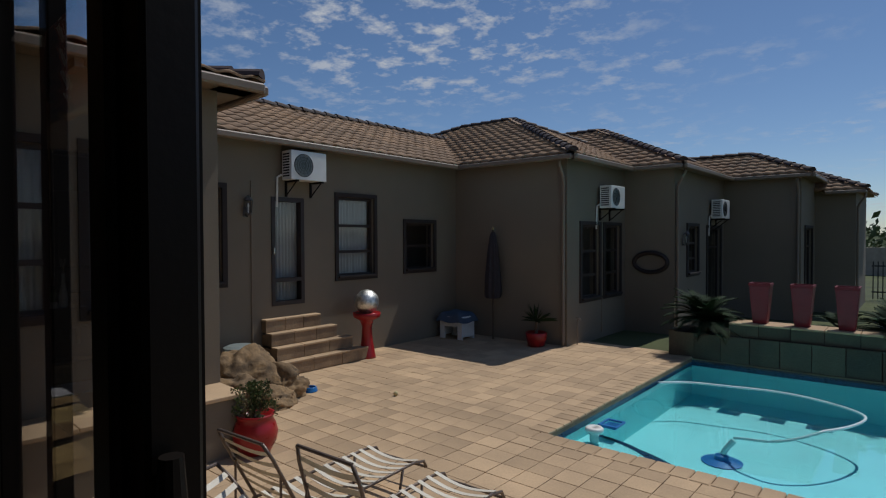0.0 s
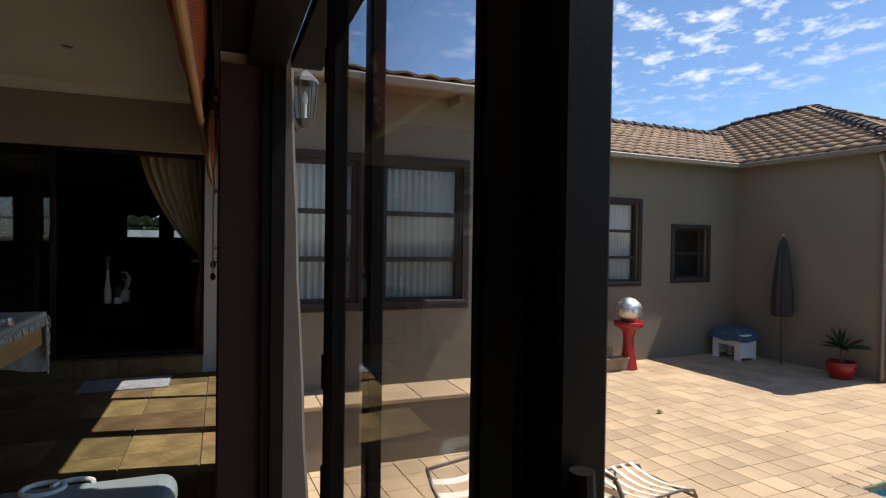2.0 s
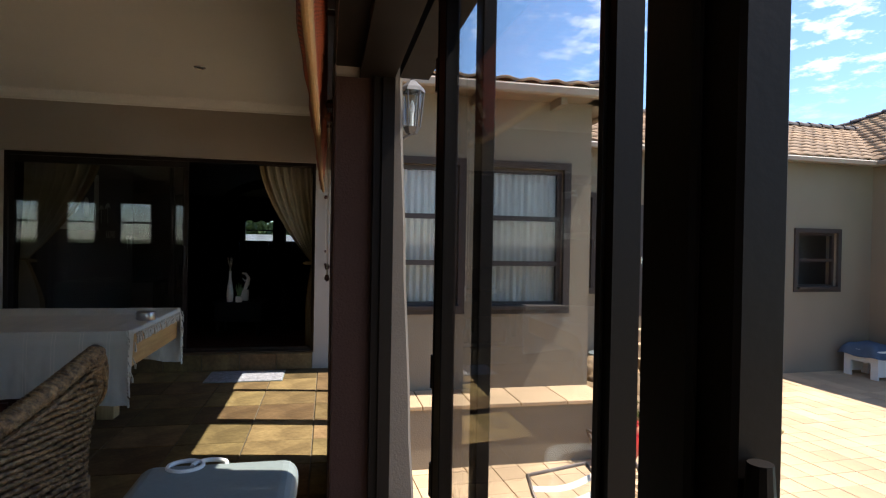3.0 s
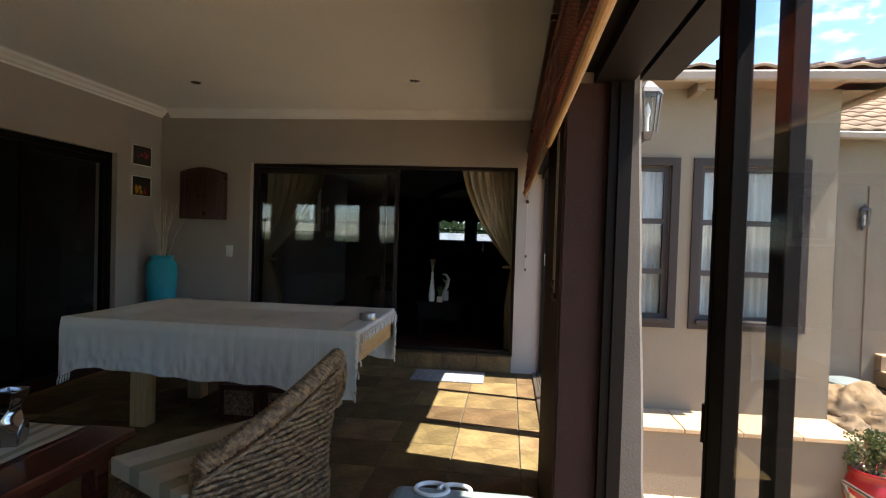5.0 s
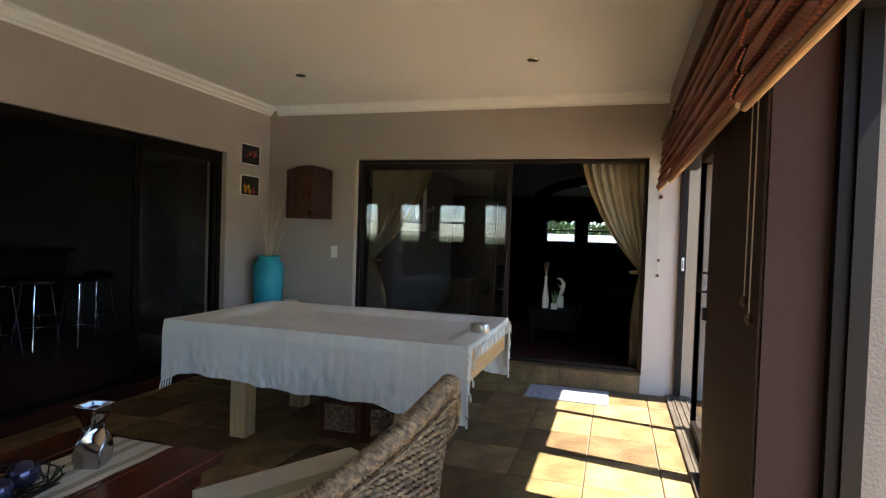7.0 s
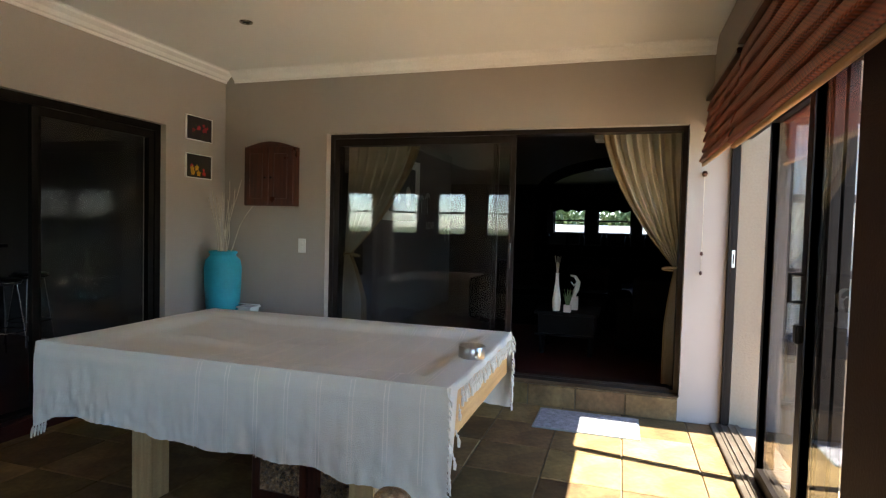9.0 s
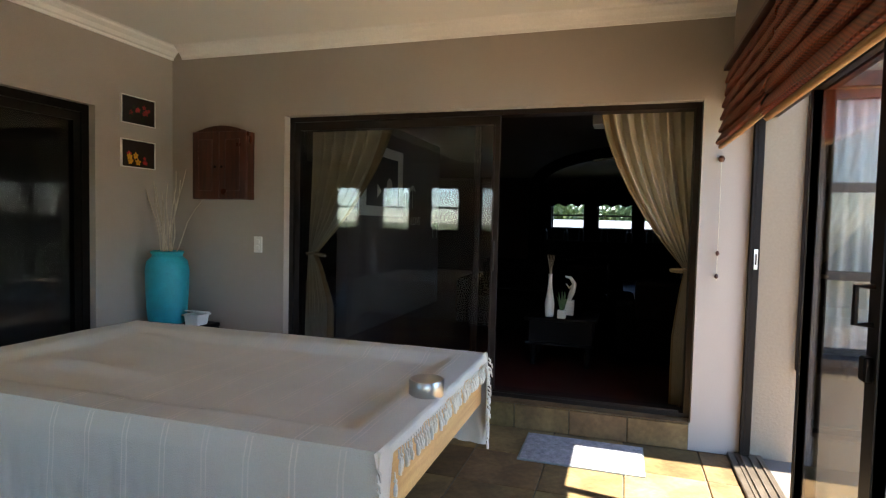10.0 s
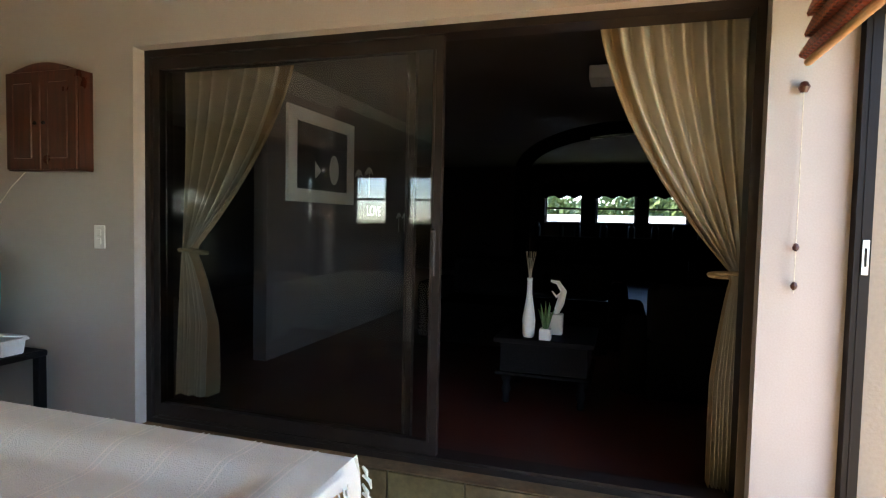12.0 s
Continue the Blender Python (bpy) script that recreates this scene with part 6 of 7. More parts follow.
part("mesh_bag", boxbm(-.10, .10, -.12, .12, -.03, -.01), M_BLUEPLASTIC, t)

# ---- raised planter wall with red planters behind the pool ----
M_GREENSLATE = material("green_slate_cladding", (.088, .070, .042), .65, vary=.2, scale=2.2, fine=35, bump=.4, random=.25)
M_REDGLAZE = material("red_planter_glaze", (.21, .012, .022), .45, vary=.08, scale=6)
M_SOIL = material("dark_soil", (.035, .025, .018), 1.0, vary=.3, fine=90, bump=.8)
PW = structure("planter_wall", boxbm(-3.62, 4.3, 11.62, 12.6, GROUND - .05, -.46), M_SOIL, "raised bed behind the pool", "planter wall")
tp = structure("planter_back", boxbm(-2.5, 4.3, 11.70, 12.2, -.459, -.235), M_SOIL, "upper tier of the raised bed", "planter wall")
for i in range(16):
    x = -3.64 + i * .50
    dz = .005 * (i % 3)
    part("slate_slab", boxbm(x + .004, x + .495, 11.585 - dz, 11.621, GROUND - .03, -.46, .004), M_GREENSLATE, PW)
for i in range(13):
    x = -2.52 + i * .52
    part("slate_slab", boxbm(x + .004, x + .515, 11.66, 11.701, -.458, -.24, .004), M_GREENSLATE, tp)
    part("coping_slab", boxbm(x + .004, x + .515, 11.64, 12.24, -.234, -.195, .006), M_PAVER, tp)
part("coping_slab", boxbm(-3.64, -3.52, 11.58, 12.6, -.459, -.43, .006), M_GREENSLATE, PW)

def planter(x, y, z):
    t = thing("tall_planter", x, y, z, "tall tapered square glossy red planter", "planter", "red planters on the wall")
    bm = bmesh.new()
    rings = []
    for s, h in ((.115, 0), (.12, .01), (.175, .72), (.185, .73), (.185, .775), (.16, .775), (.155, .70)):
        rings.append([bm.verts.new((a * s, b * s, h)) for a, b in ((-1, -1), (1, -1), (1, 1), (-1, 1))])
    for A, B in zip(rings, rings[1:]):
        for k in range(4):
            bm.faces.new((A[k], A[(k + 1) % 4], B[(k + 1) % 4], B[k]))
    bm.faces.new(rings[0][::-1])
    bmesh.ops.bevel(bm, geom=[e for e in bm.edges if abs((e.verts[0].co - e.verts[1].co).z) > .3], offset=.012, segments=2, affect='EDGES')
    part("body", bm, M_REDGLAZE, t)
    part("soil", boxbm(-.154, .154, -.154, .154, .66, .70), M_SOIL, t)
    return t
P = planter(-2.02, 11.95, -.194)
for x in (-1.33, -.65, .6):
    copy_thing(P, pose(x, 11.95, -.194))

# ---- plants ----
M_CYCAD = material("cycad_leaf", (.024, .046, .016), .75, spec=.15, vary=.2, scale=8, random=.2, island=.25)
M_BUSH = material("bush_leaf", (.09, .13, .035), .7, vary=.25, scale=8, island=.3)
M_BUSHDRY = material("dry_bush_leaf", (.20, .19, .08), .8, vary=.25, scale=8, island=.3)
M_BARK = material("bark", (.12, .085, .055), .9, vary=.25, scale=12, bump=.7)
M_REDPOT = material("red_glazed_pot", (.33, .012, .014), .3, vary=.08, scale=7)


def cycad(x, y, z, n=34, reach=.85, seed=1, label="dark green cycad with stiff arching fronds"):
    t = thing("cycad", x, y, z, label, "cycad")
    r = random.Random(seed)
    part("trunk", lathe(bmesh.new(), [(.10, -.02), (.13, .05), (.12, .16), (.05, .22)], 12), M_BARK, t)
    for i in range(n):
        a = i * 2.399 + r.uniform(-.2, .2)
        tilt = r.uniform(.15, 1.25)
        L = reach * r.uniform(.75, 1.05)
        bm = bmesh.new()
        pts = []
        for k in range(9):
            s = k / 8
            out = L * s * math.sin(tilt + .5 * s)
            pts.append(Vector((out * math.cos(a), out * math.sin(a), .17 + L * s * math.cos(tilt + .65 * s))))
        tube(bm, pts, [.009 * (1 - .08 * k) for k in range(9)], 4)
        for k in range(2, 36):
            s = k / 36
            q = s * 8
            i0 = min(7, int(q))
            p = pts[i0].lerp(pts[i0 + 1], q - i0)
            d = (pts[i0 + 1] - pts[i0]).normalized()
            side = d.cross(Vector((0, 0, 1))).normalized()
            w = .19 * math.sin(math.pi * min(1, s * .9 + .12)) ** .6
            for sg in (-1, 1):
                e = p + side * sg * w + d * w * .5 + Vector((0, 0, .03))
                bm.faces.new([bm.verts.new(v) for v in (p - d * .013, p + d * .013, e)])
        part("frond", bm, M_CYCAD, t)
    return t
cycad(-3.05, 12.0, -.46, 64, .95, 2)
cycad(.05, 12.35, -.46, 54, .9, 5)

def leaf_cloud(bm, r, cx, cy, cz, rx, ry, rz, n, s):
    for i in range(n):
        a, b, q = r.uniform(0, 6.283), math.acos(r.uniform(-1, 1)), r.random() ** .35
        p = Vector((cx + rx * q * math.sin(b) * math.cos(a), cy + ry * q * math.sin(b) * math.sin(a), cz + rz * q * math.cos(b)))
        d = Vector((r.gauss(0, 1), r.gauss(0, 1), r.gauss(.4, 1))).normalized()
        e = d.orthogonal().normalized()
        k = s * r.uniform(.6, 1.3)
        bm.faces.new([bm.verts.new(v) for v in (p, p + d * k * .5 + e * k * .28, p + d * k, p + d * k * .5 - e * k * .28)])

def pot_bush(x, y, z):
    t = thing("potted_shrub", x, y, z, "round red glazed pot with a small shrub", "pot plant")
    part("pot", lathe(bmesh.new(), [(.14, 0), (.17, .02), (.235, .14), (.25, .24), (.225, .34), (.19, .40), (.205, .42), (.215, .45), (.19, .45), (.17, .40)], 28), M_REDPOT, t, smooth=True)
    part("soil", lathe(bmesh.new(), [(.18, .38), (.1, .405), (.01, .41)], 16), M_SOIL, t)
    r = random.Random(11)
    for i in range(16):
        a = r.uniform(0, 6.28); q = r.uniform(.05, .22); h = r.uniform(.18, .42)
        part("branch", tube(bmesh.new(), [(.03 * math.cos(a), .03 * math.sin(a), .39), (q * .6 * math.cos(a), q * .6 * math.sin(a), .39 + h * .6), (q * math.cos(a), q * math.sin(a), .40 + h)], [.007, .005, .002], 5), M_BARK, t)
    bm = bmesh.new()
    for i in range(46):
        a = r.uniform(0, 6.28); q = r.uniform(0, .22); h = r.uniform(.05, .40)
        leaf_cloud(bm, r, q * math.cos(a), q * math.sin(a), .43 + h * (1 - q * 1.2), .05, .05, .06, 34, .035)
    part("foliage", bm, M_BUSH, t)
    bm = bmesh.new()
    for i in range(22):
        a = r.uniform(0, 6.28); q = r.uniform(.1, .24); h = r.uniform(.02, .30)
        leaf_cloud(bm, r, q * math.cos(a), q * math.sin(a), .43 + h, .05, .05, .06, 24, .03)
    part("dry_foliage", bm, M_BUSHDRY, t)
    return t
pot_bush(-5.42, 3.15, GROUND)

def pot_yucca(x, y, z):
    t = thing("potted_yucca", x, y, z, "spiky yucca in a red glazed pot", "pot plant")
    part("pot", lathe(bmesh.new(), [(.15, 0), (.18, .02), (.23, .18), (.24, .30), (.22, .32), (.20, .28)], 24), M_REDPOT, t, smooth=True)
    part("stem", tube(bmesh.new(), [(0, 0, .26), (.01, 0, .55)], [.04, .035], 8), M_BARK, t)
    r = random.Random(4)
    for i in range(36):
        a = i * 2.399; tl = r.uniform(.1, 1.5); L = r.uniform(.35, .55)
        p0 = Vector((0, 0, .55)); d = Vector((math.sin(tl) * math.cos(a), math.sin(tl) * math.sin(a), math.cos(tl)))
        e = d.cross(Vector((0, 0, 1))).normalized() * .018 if abs(d.z) < .99 else Vector((.018, 0, 0))
        bm = bmesh.new()
        bm.faces.new([bm.verts.new(v) for v in (p0 - e * .6, p0 + e * .6, p0 + d * L * .6 + e, p0 + d * L - Vector((0, 0, .05 * tl)), p0 + d * L * .6 - e)])
        part("leaf", bm, M_CYCAD, t)
    part("soil", lathe(bmesh.new(), [(.2, .27), (.01, .28)], 14), M_SOIL, t)
pot_yucca(-6.2, 10.6, GROUND)

# ---- garden steps at the door ----
M_STEPSTONE = material("brown_stone_tile", (.30, .21, .12), .7, vary=.18, scale=3, fine=40, bump=.35, random=.2, second=(.17, .11, .065))
s = structure("garden_steps", boxbm(-8.795, -8.2, 5.50, 6.95, GROUND - .03, GROUND + .02), M_STEPSTONE, "four brown stone-tiled steps to the garden door", "steps")
for i in range(4):
    z0, z1 = GROUND + .235 * i + .021, GROUND + .235 * (i + 1) + .015
    x1 = -8.12 - .17 * i
    y1 = 7.35 - .26 * i
    part("step_core", boxbm(-8.79, x1 - .03, 5.36, y1 - .03, z0 - (.05 if i == 0 else .002), z1 - .035), M_STEPSTONE, s)
    nt = 3
    for k in range(nt):
        a, b = 5.35 + (y1 - 5.35) * k / nt, 5.35 + (y1 - 5.35) * (k + 1) / nt
        part("tread_tile", boxbm(x1 - .20, x1, a + .004, b - .004, z1 - .034, z1, .005), M_PAVER, s)
        part("riser_tile", boxbm(x1 - .028, x1 - .012, a + .004, b - .004, z0, z1 - .036, .003), M_STEPSTONE, s)
# mirrored gazing ball on a red stand
M_MIRRORBALL = material("crackled_mirror_ball", (.86, .85, .80), .45, 1.0, vary=.25, scale=14, fine=30, bump=.7)
t = thing("gazing_ball_stand", -8.25, 7.42, GROUND, "mosaic mirror ball on a slim red stand", "garden ornament")
t.scale = (1.15, 1.15, 1.15)
part("pedestal", lathe(bmesh.new(), [(.16, 0), (.15, .04), (.10, .30), (.085, .55), (.12, .66), (.235, .72), (.245, .80), (.22, .80), (.18, .76)], 28), M_REDPOT, t, smooth=True)
part("ball", lathe(bmesh.new(), [(.215 * math.sin(k * math.pi / 24) + .001, .985 - .215 * math.cos(k * math.pi / 24)) for k in range(25)], 36), M_MIRRORBALL, t, "silver crackled mirror ball", True)

# ---- rocks ----
M_ROCK = material("sandstone_rock", (.28, .18, .088), .9, vary=.25, scale=4, fine=22, bump=1.0, second=(.07, .045, .024))
def rock(x, y, z, sx, sy, sz, seed, rz=0):
    bm = bmesh.new()
    bmesh.ops.create_icosphere(bm, subdivisions=5, radius=1)
    for v in bm.verts:
        p = v.co.copy()
        q = p + Vector((seed * 3.1, seed * 1.7, 0))
        f = 1 + .30 * noise.noise(q * 1.1) + .13 * noise.noise(q * 2.6) + .05 * noise.noise(q * 7)
        f -= .16 * max(0, .35 - abs(noise.noise(q * 1.7 + Vector((5, 5, 5))))) ** 1.0
        f += .05 * math.sin(11 * (p.z + .6 * noise.noise(q * 1.3))) - .22 * max(0, .10 - abs(noise.noise(q * 2.1 + Vector((9, 2, 4))))) / .10 * .6
        v.co = Vector((p.x * sx, p.y * sy, max(-.25, p.z) * sz)) * f
    o = tagged(obj("garden_rock", bm, M_ROCK, True), "large weathered layered sandstone boulder", "rock", "rock pile")
    o.matrix_world = pose(x, y, z, 0, 0, rz)
rock(-7.62, 4.35, GROUND + .10, .55, .72, .62, 1, 10)
rock(-7.25, 4.72, GROUND + .04, .42, .40, .42, 2, 40)
rock(-7.15, 3.95, GROUND + .04, .40, .50, .40, 3, 80)
rock(-6.85, 4.30, GROUND + .03, .28, .40, .22, 4, 15)
rock(-8.05, 4.85, GROUND + .05, .36, .36, .50, 5, 0)
# bins behind the rocks
t = thing("round_bin", -8.42, 4.72, GROUND, "black round bin with a grey lid", "bin")
part("drum", lathe(bmesh.new(), [(.22, 0), (.25, .55), (.255, .56)], 24), M_BLACK, t)
part("lid", lathe(bmesh.new(), [(.27, .56), (.275, .60), (.20, .63), (.02, .64)], 24), M_GREYBOX, t)
t = thing("white_crate", -8.3, 4.05, GROUND, "white plastic crate beside the bin", "crate")
part("crate", slab("z", 0, .52, -.2, .2, -.22, .22, [(-.17, .17, -.19, .19)]), M_PLASTIC, t)
part("base", boxbm(-.165, .165, -.185, .185, .01, .04), M_PLASTIC, t)

# small things on the paving
t = thing("dog_bowl", -7.05, 5.12, GROUND, "blue plastic pet bowl on the paving", "bowl")
part("bowl", lathe(bmesh.new(), [(.11, 0), (.12, .01), (.10, .07), (.095, .075), (.08, .075), (.07, .02), (.01, .015)], 20), M_BLUEPLASTIC, t)
t = thing("ball", -5.82, 5.80, GROUND, "small pale yellow ball on the paving", "ball")
part("ball", lathe(bmesh.new(), [(.036 * math.sin(k * math.pi / 10) + .0005, .036 - .036 * math.cos(k * math.pi / 10)) for k in range(11)], 14), material("pale_ball", (.6, .5, .25), .8), t, smooth=True)

# folded parasol against the wing wall, plastic tub table, hose reel pipe
M_PARASOL = material("grey_purple_canvas", (.045, .038, .043), .9, vary=.15, scale=10)
t = thing("garden_parasol", -7.45, 10.72, GROUND, "folded dark canvas garden parasol on a pole", "parasol")
part("pole", tube(bmesh.new(), [(0, 0, 0), (0, 0, 2.62)], .022, 10), M_BARK, t)
bm = bmesh.new()
prof = [(.14, .98), (.17, 1.06), (.165, 1.4), (.12, 2.0), (.07, 2.45), (.03, 2.56)]
rings = [[bm.verts.new(((rr * (1 + .22 * math.cos(8 * k * math.pi / 16))) * math.cos(k * math.pi / 16), rr * (1 + .22 * math.cos(8 * k * math.pi / 16)) * math.sin(k * math.pi / 16), z)) for k in range(32)] for rr, z in prof]
for A, B in zip(rings, rings[1:]):
    for k in range(32):
        bm.faces.new((A[k], A[(k + 1) % 32], B[(k + 1) % 32], B[k]))
part("canopy", bm, M_PARASOL, t, smooth=True)
part("finial", lathe(bmesh.new(), [(.02, 2.60), (.03, 2.64), (.005, 2.68)], 10), M_PINE, t)
M_BLUETARP = material("faded_blue_cover", (.07, .11, .17), .7, vary=.15)
t = thing("plastic_table", -8.25, 10.35, GROUND, "white plastic side table with a blue cover", "table")
part("tabletop", boxbm(-.36, .36, -.28, .28, .50, .55, .015), M_PLASTIC, t)
bm = bmesh.new()
grid(bm, 16, 12, lambda u, v: ((u - .5) * .82, (v - .5) * .66, .66 - .25 * max(abs(u - .5) * 2, abs(v - .5) * 2) ** 5 + .015 * math.sin(9 * u + 7 * v)))
part("cover", bm, M_BLUETARP, t, "draped blue cover", True)
for b in (-1, 1):
    part("side_panel", slab("y", b * .22 - .02, b * .22 + .02, -.34, .34, .0, .499, [(-.20, .20, .0, .30)]), M_PLASTIC, t)
    part("end_panel", boxbm(b * .32 - .02, b * .32 + .02, -.199, .199, .06, .499, .004), M_PLASTIC, t)
t = thing("garden_tap", -5.58, 11.35, GROUND, "standing garden tap pipe by the wall", "tap")
part("pipe", tube(bmesh.new(), [(0, 0, 0), (0, 0, .55), (.06, 0, .60), (.09, 0, .56)], .014, 8), M_GUTTER, t)
part("tap_handle", boxbm(-.03, .03, -.008, .008, .60, .615), M_STEEL, t)
# wire wreath on the recessed wall
t = thing("wall_wreath", -4.95, 14.19, .82, "dark oval wreath hung on the wall", "wreath")
part("wreath", tube(bmesh.new(), [(.42 * math.cos(k * math.pi / 16), -.05, .25 * math.sin(k * math.pi / 16)) for k in range(32)], .055, 8, closed=True), M_DARKWIN, t)

# ---- sun loungers: tubular frames with vinyl straps ----
M_TUBE = material("bronze_tube", (.16, .12, .095), .4, .4, vary=.1)
M_STRAP = material("white_vinyl_strap", (.68, .62, .50), .6, vary=.08)
def lounger(x, y, rz, back=40):
    t = thing("sun_lounger", x, y, GROUND, "metal sun lounger with pale vinyl straps", "lounger", "sun loungers", rz)
    def bowed(v):
        return .30
    for s in (-1, 1):
        part("side_tube", tube(bmesh.new(), [(s * .31, -.62, .30), (s * .31, .70, .30), (s * .31, .86, .27), (s * .31, .90, .20)], .014, 8), M_TUBE, t, smooth=True)
        a = radians(back)
        part("back_tube", tube(bmesh.new(), [(s * .30, -.60, .31), (s * .30, -.60 - .60 * math.cos(a), .31 + .60 * math.sin(a)), (s * .27, -.60 - .74 * math.cos(a), .31 + .74 * math.sin(a))], .014, 8), M_TUBE, t, smooth=True)
        for yy in (-.45, .55):
            part("leg", tube(bmesh.new(), [(s * .31, yy, .30), (s * .29, yy - .04, .02), (s * .29, yy - .04, 0)], .013, 8), M_TUBE, t, smooth=True)
        part("back_stay", tube(bmesh.new(), [(s * .28, -.60 - .42 * math.cos(a), .31 + .42 * math.sin(a)), (s * .28, -.80, .03)], .010, 6), M_TUBE, t)
    part("head_tube", tube(bmesh.new(), [(-.27, -.60 - .74 * math.cos(a), .31 + .74 * math.sin(a)), (.27, -.60 - .74 * math.cos(a), .31 + .74 * math.sin(a))], .014, 8), M_TUBE, t)
    part("foot_tube", tube(bmesh.new(), [(-.31, .90, .20), (.31, .90, .20)], .014, 8), M_TUBE, t)
    for i in range(12):
        yy = -.52 + i * .115
        bm = bmesh.new()
        grid(bm, 10, 1, lambda u, v: ((u - .5) * .64, yy + (v - .5) * .045, .318 - .05 * math.sin(math.pi * u)))
        geo = bmesh.ops.extrude_face_region(bm, geom=bm.faces[:])
        for v in geo["geom"]:
            if isinstance(v, bmesh.types.BMVert):
                v.co.z -= .004
        part("strap", bm, M_STRAP, t)
    for i in range(6):
        d = .08 + i * .11
        bm = bmesh.new()
        grid(bm, 10, 1, lambda u, v: ((u - .5) * .60, -.60 - (d + (v - .5) * .045) * math.cos(a) - .03 * math.sin(math.pi * u) * -math.sin(a), .322 + (d + (v - .5) * .045) * math.sin(a) - .04 * math.sin(math.pi * u)))
        part("strap", bm, M_STRAP, t)
    return t
lounger(-2.42, 1.74, -77, 38)
lounger(-3.58, 2.80, 4, 62)
lounger(-2.66, 2.74, 2, 74)

# ---- lawn edge, fence, boundary wall and far hills ----
M_FENCE = material("dark_fence_metal", (.03, .028, .027), .5, .4)
fence = thing("garden_fence", 6.0, 27.0, GROUND, "dark metal palisade fence along the lawn", "fence")
part("rail", boxbm(-7.1, 8, -.02, .02, .25, .30), M_FENCE, fence)
part("rail", boxbm(-7.1, 8, -.02, .02, 1.25, 1.30), M_FENCE, fence)
bm0 = boxbm(-.018, .018, -.012, .012, 0, 1.45)
me0 = bpy.data.meshes.new("picket"); bm0.to_mesh(me0); bm0.free(); me0.materials.append(M_FENCE)
for i in range(100):
    o = new("picket", me0); o.parent = fence; o.location = (-7.05 + i * .15, 0, 0)
structure("boundary_wall", boxbm(-40, 60, 44, 44.3, GROUND - .1, GROUND + 1.7), material("boundary_plaster", (.40, .33, .26), .9), "long beige boundary wall beyond the lawn", "wall")
structure("boundary_wall_west", boxbm(-24.3, -24, -20, 12, GROUND - .1, 1.72), material("white_boundary_plaster", (.75, .73, .70), .9), "white sunlit boundary wall", "wall")
def stuff(name, label, cat, build, mat):
    bm = bmesh.new(); build(bm)
    return tagged(obj(name, bm, mat), label, cat, kind="stuff")
def trees(bm):
    r = random.Random(21)
    for i in range(150):
        x = r.uniform(-90, 160); y = r.uniform(60, 150); h = r.uniform(1.5, 4.2)
        for k in range(5):
            leaf_cloud(bm, r, x + r.uniform(-2.5, 2.5), y, GROUND + h * r.uniform(.3, .9), 2.2, 1.8, h * .45, 26, .9)
stuff("far_trees", "band of dark green trees beyond the boundary", "trees", trees, M_BUSH)
def west_hedge(bm):
    r = random.Random(22)
    for i in range(150):
        leaf_cloud(bm, r, r.uniform(-27, -25.5), r.uniform(-14, 10), r.uniform(1.2, 2.3), .9, .9, .6, 80, .30)
stuff("west_hedge", "leafy green hedge behind the white wall", "hedge", west_hedge, M_BUSH)
def low_bed(bm):
    r = random.Random(23)
    for i in range(60):
        leaf_cloud(bm, r, r.uniform(-2.6, 3), r.uniform(13.2, 14.6), GROUND + r.uniform(.1, .5), .22, .2, .16, 40, .08)
stuff("flower_bed", "low dry shrubs in the garden bed", "shrubs", low_bed, M_BUSHDRY)
for i, (x, y, sd) in enumerate(((-1.0, 15.4, 8), (-.1, 16.2, 9))):
    cycad(x, y, GROUND, 22, .9, sd, "spiky dark green garden cycad")
for i in range(4):
    o = tagged(obj("stepping_stone", boxbm(-.3, .3, -.2, .2, -.08, .05, .02), M_PAVER), "pale rectangular stepping stone in the lawn", "stepping stone", "garden stepping stones")
    o.location = (-1.0 + .45 * i, 17.6 - .9 * i, GROUND)
# brick course coping round the pool
cop = structure("pool_coping_bed", slab("z", GROUND - .045, GROUND - .02, px0 - .30, px1 + .3, py0 - .30, py1 + .02, [(px0, px1, py0, py1)]), M_JOINT, "mortar bed of the pool coping", "paving")
def one(w, d, h, bev=.008):
    bm = boxbm(-w / 2, w / 2, -d / 2, d / 2, -h, 0, bev)
    me = bpy.data.meshes.new("paver"); bm.to_mesh(me); bm.free(); me.materials.append(M_PAVER)
    return me
r = random.Random(31)
cme = one(.196, .286, .055, .01)
def lay(name, me, parent, x, y, z, rz=0):
    o = new(name, me); o.parent = parent
    o.matrix_basis = pose(x, y, z + r.uniform(-.0015, .0015), r.uniform(-.2, .2), r.uniform(-.2, .2), rz + r.uniform(-.4, .4))
x = px0 - .1
i = 0
while px0 - .2 + i * .204 < px1:
    lay("coping_brick", cme, cop, px0 - .2 + i * .204, py0 - .135, GROUND + .008); i += 1
i = 0
while py0 + .02 + i * .204 < py1:
    lay("coping_brick", cme, cop, px0 - .145, py0 + .12 + i * .204, GROUND + .008, 90); i += 1

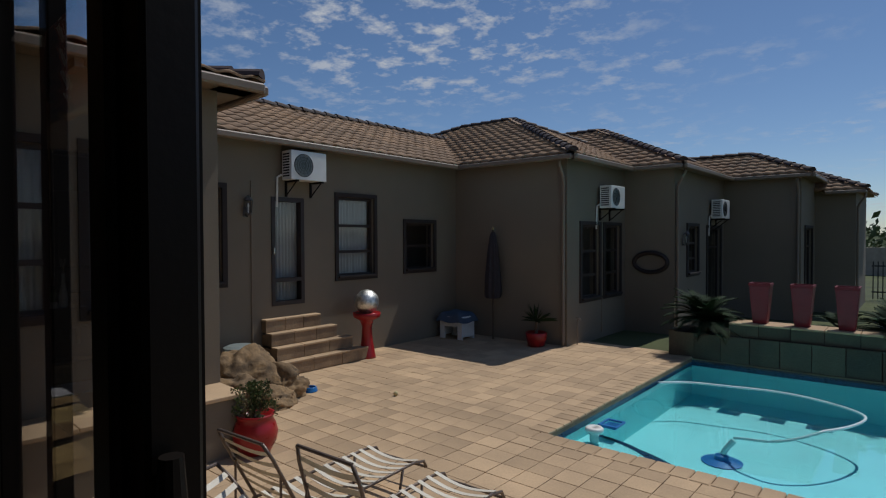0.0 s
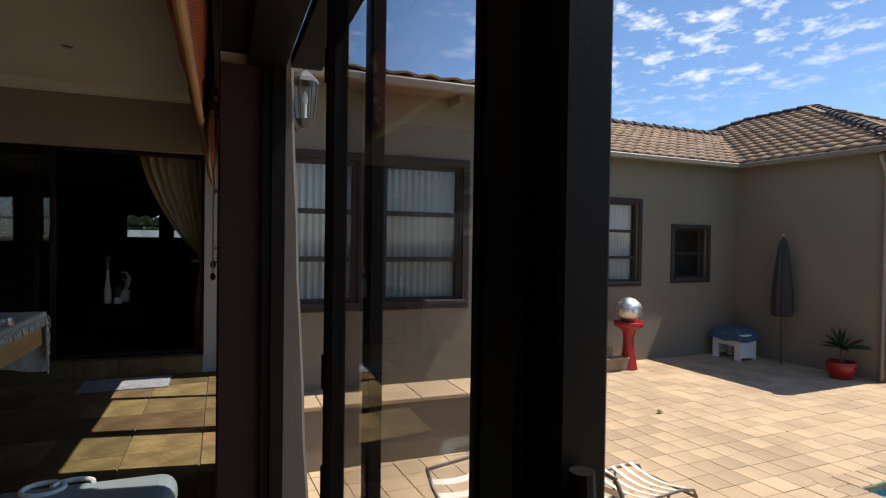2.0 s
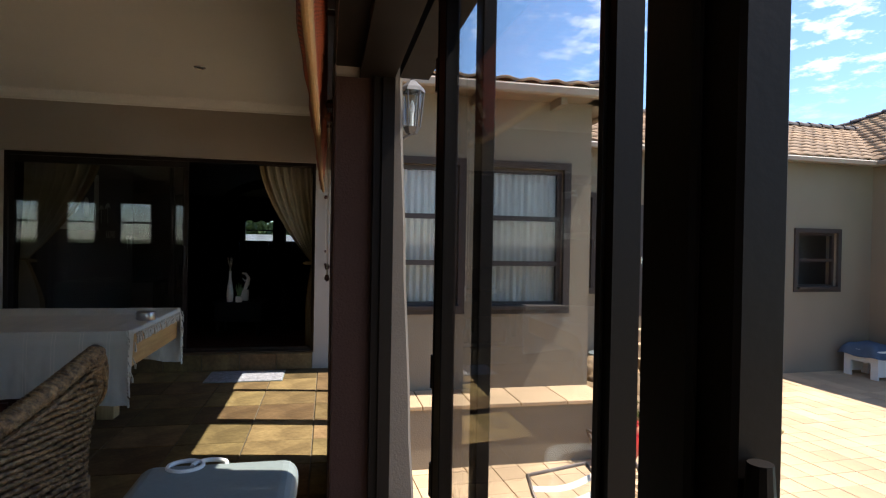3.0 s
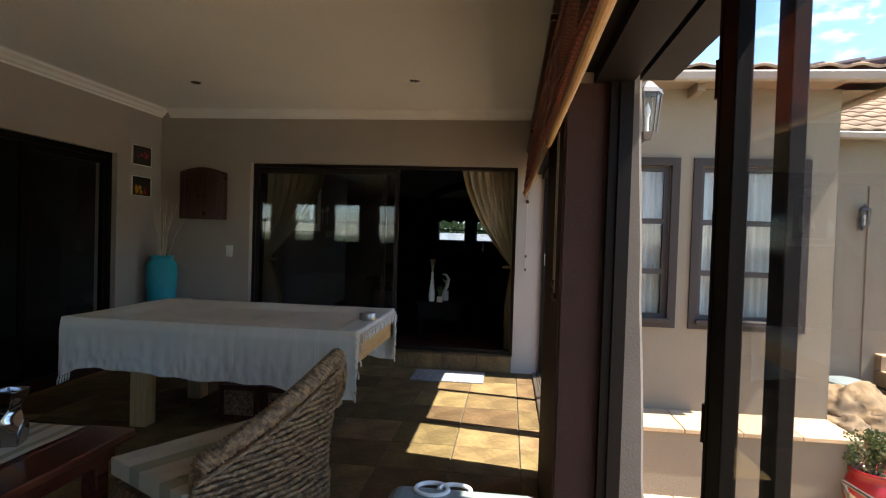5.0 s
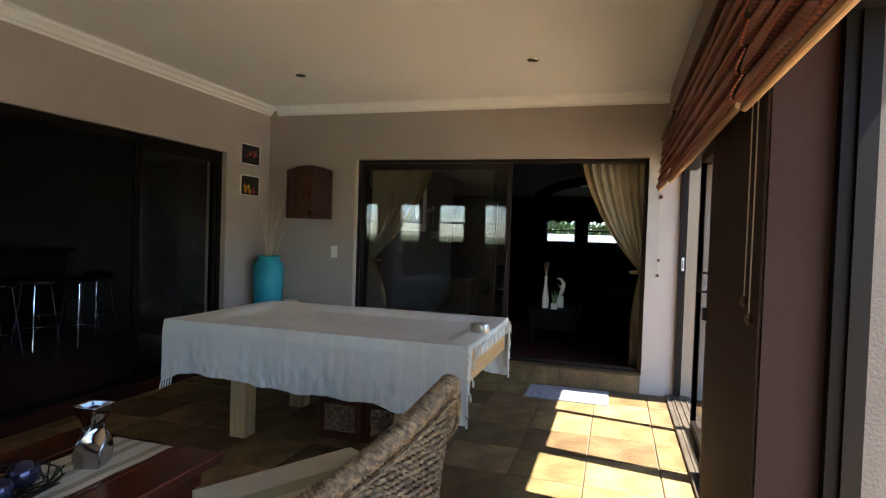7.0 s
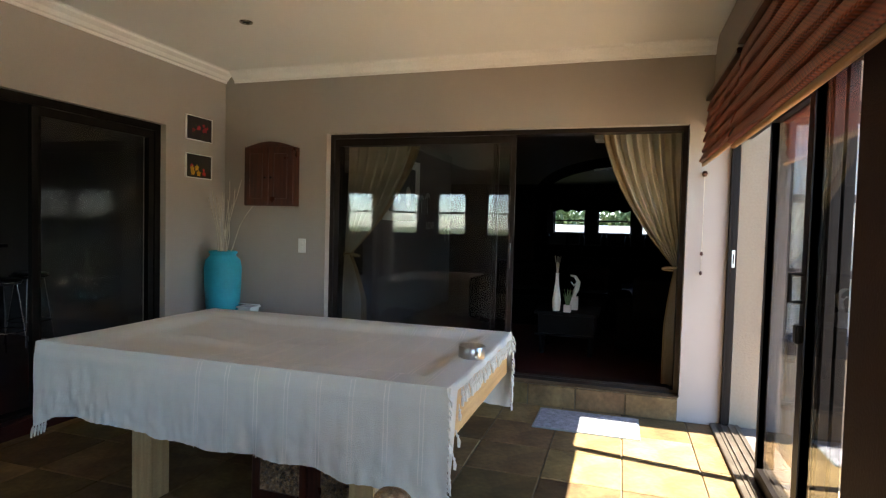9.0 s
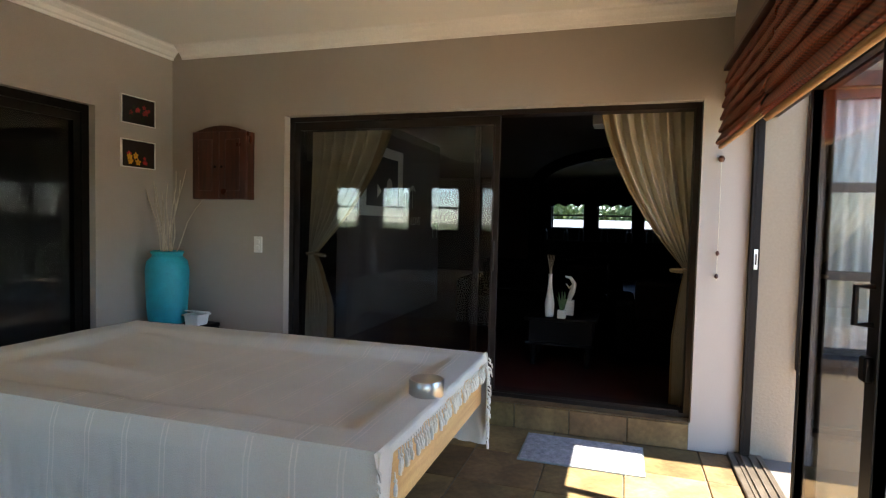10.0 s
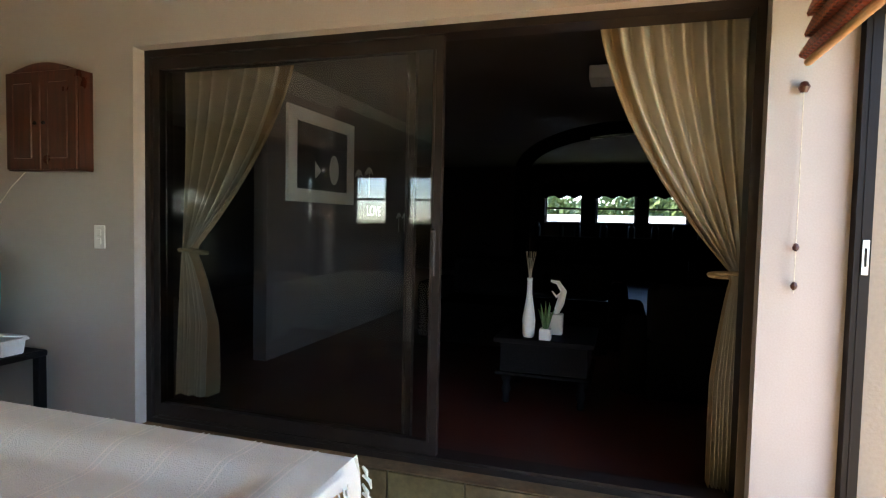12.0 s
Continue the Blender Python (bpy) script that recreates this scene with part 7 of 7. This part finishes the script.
# ---- slate floor tiles of the sunroom ----
floor_ob = bpy.data.objects["floor"]
rt = random.Random(41)
T = .47
tme = {}
for i in range(int((XE - XW) / T) + 1):
    for j in range(int((.39 - YS) / T) + 1):
        x0, y1 = XW + .004 + i * T, .39 - j * T
        y0 = max(YS + .003, y1 - T)
        y1 = min(y1, .138)
        w, d = min(T, XE - x0) - .008, y1 - y0 - .008
        if w < .05 or d < .05:
            continue
        k = (round(w, 3), round(d, 3))
        if k not in tme:
            bm = boxbm(-w / 2, w / 2, -d / 2, d / 2, -.012, 0, .004)
            me = bpy.data.meshes.new("slate_tile"); bm.to_mesh(me); bm.free(); me.materials.append(M_SLATE)
            tme[k] = me
        o = new("slate_tile", tme[k]); o.parent = floor_ob
        o.matrix_basis = pose(x0 + w / 2, (y0 + y1) / 2, rt.uniform(-.0012, .0008), 0, 0, 0)

# ---- pavers: the nearest as pieces, the rest joined ----
pave = bpy.data.objects["paving_bed"]
PS = .30
pme = one(PS - .007, PS - .007, .03, .004)
PV = [v.co.copy() for v in pme.vertices]; PF = [tuple(p.vertices) for p in pme.polygons]
verts, faces = [], []
single = 0
for j in range(int(12.4 / PS)):
    for i in range(int(15.6 / PS)):
        x, y = -8.8 + (i + .5) * PS, -.43 + (j + .5) * PS
        if px0 - .30 < x < px1 + .3 and y > py0 - .29:
            continue
        if -7.2 < x < -3.6 and 3.3 < y < 6.2 and single < 300:
            lay("paver", pme, pave, x, y, GROUND); single += 1
        else:
            q = pose(x, y, GROUND + r.uniform(-.002, .002), r.uniform(-.25, .25), r.uniform(-.25, .25), r.uniform(-.5, .5))
            k = len(verts)
            verts += [tuple(q @ v) for v in PV]; faces += [tuple(k + n_ for n_ in f) for f in PF]
me = bpy.data.meshes.new("pavers"); me.from_pydata(verts, [], faces); me.materials.append(M_PAVER)
o = new("pavers", me); o.parent = pave; o["kind"] = "stuff"

# turn the garden as one
OUTDOORS = [ob for ob in bpy.data.objects if ob not in INDOORS and ob.parent is None and ob is not LAMP]
for ob in OUTDOORS + [house, pave]:
    ob.matrix_world = GARDEN @ ob.matrix_basis
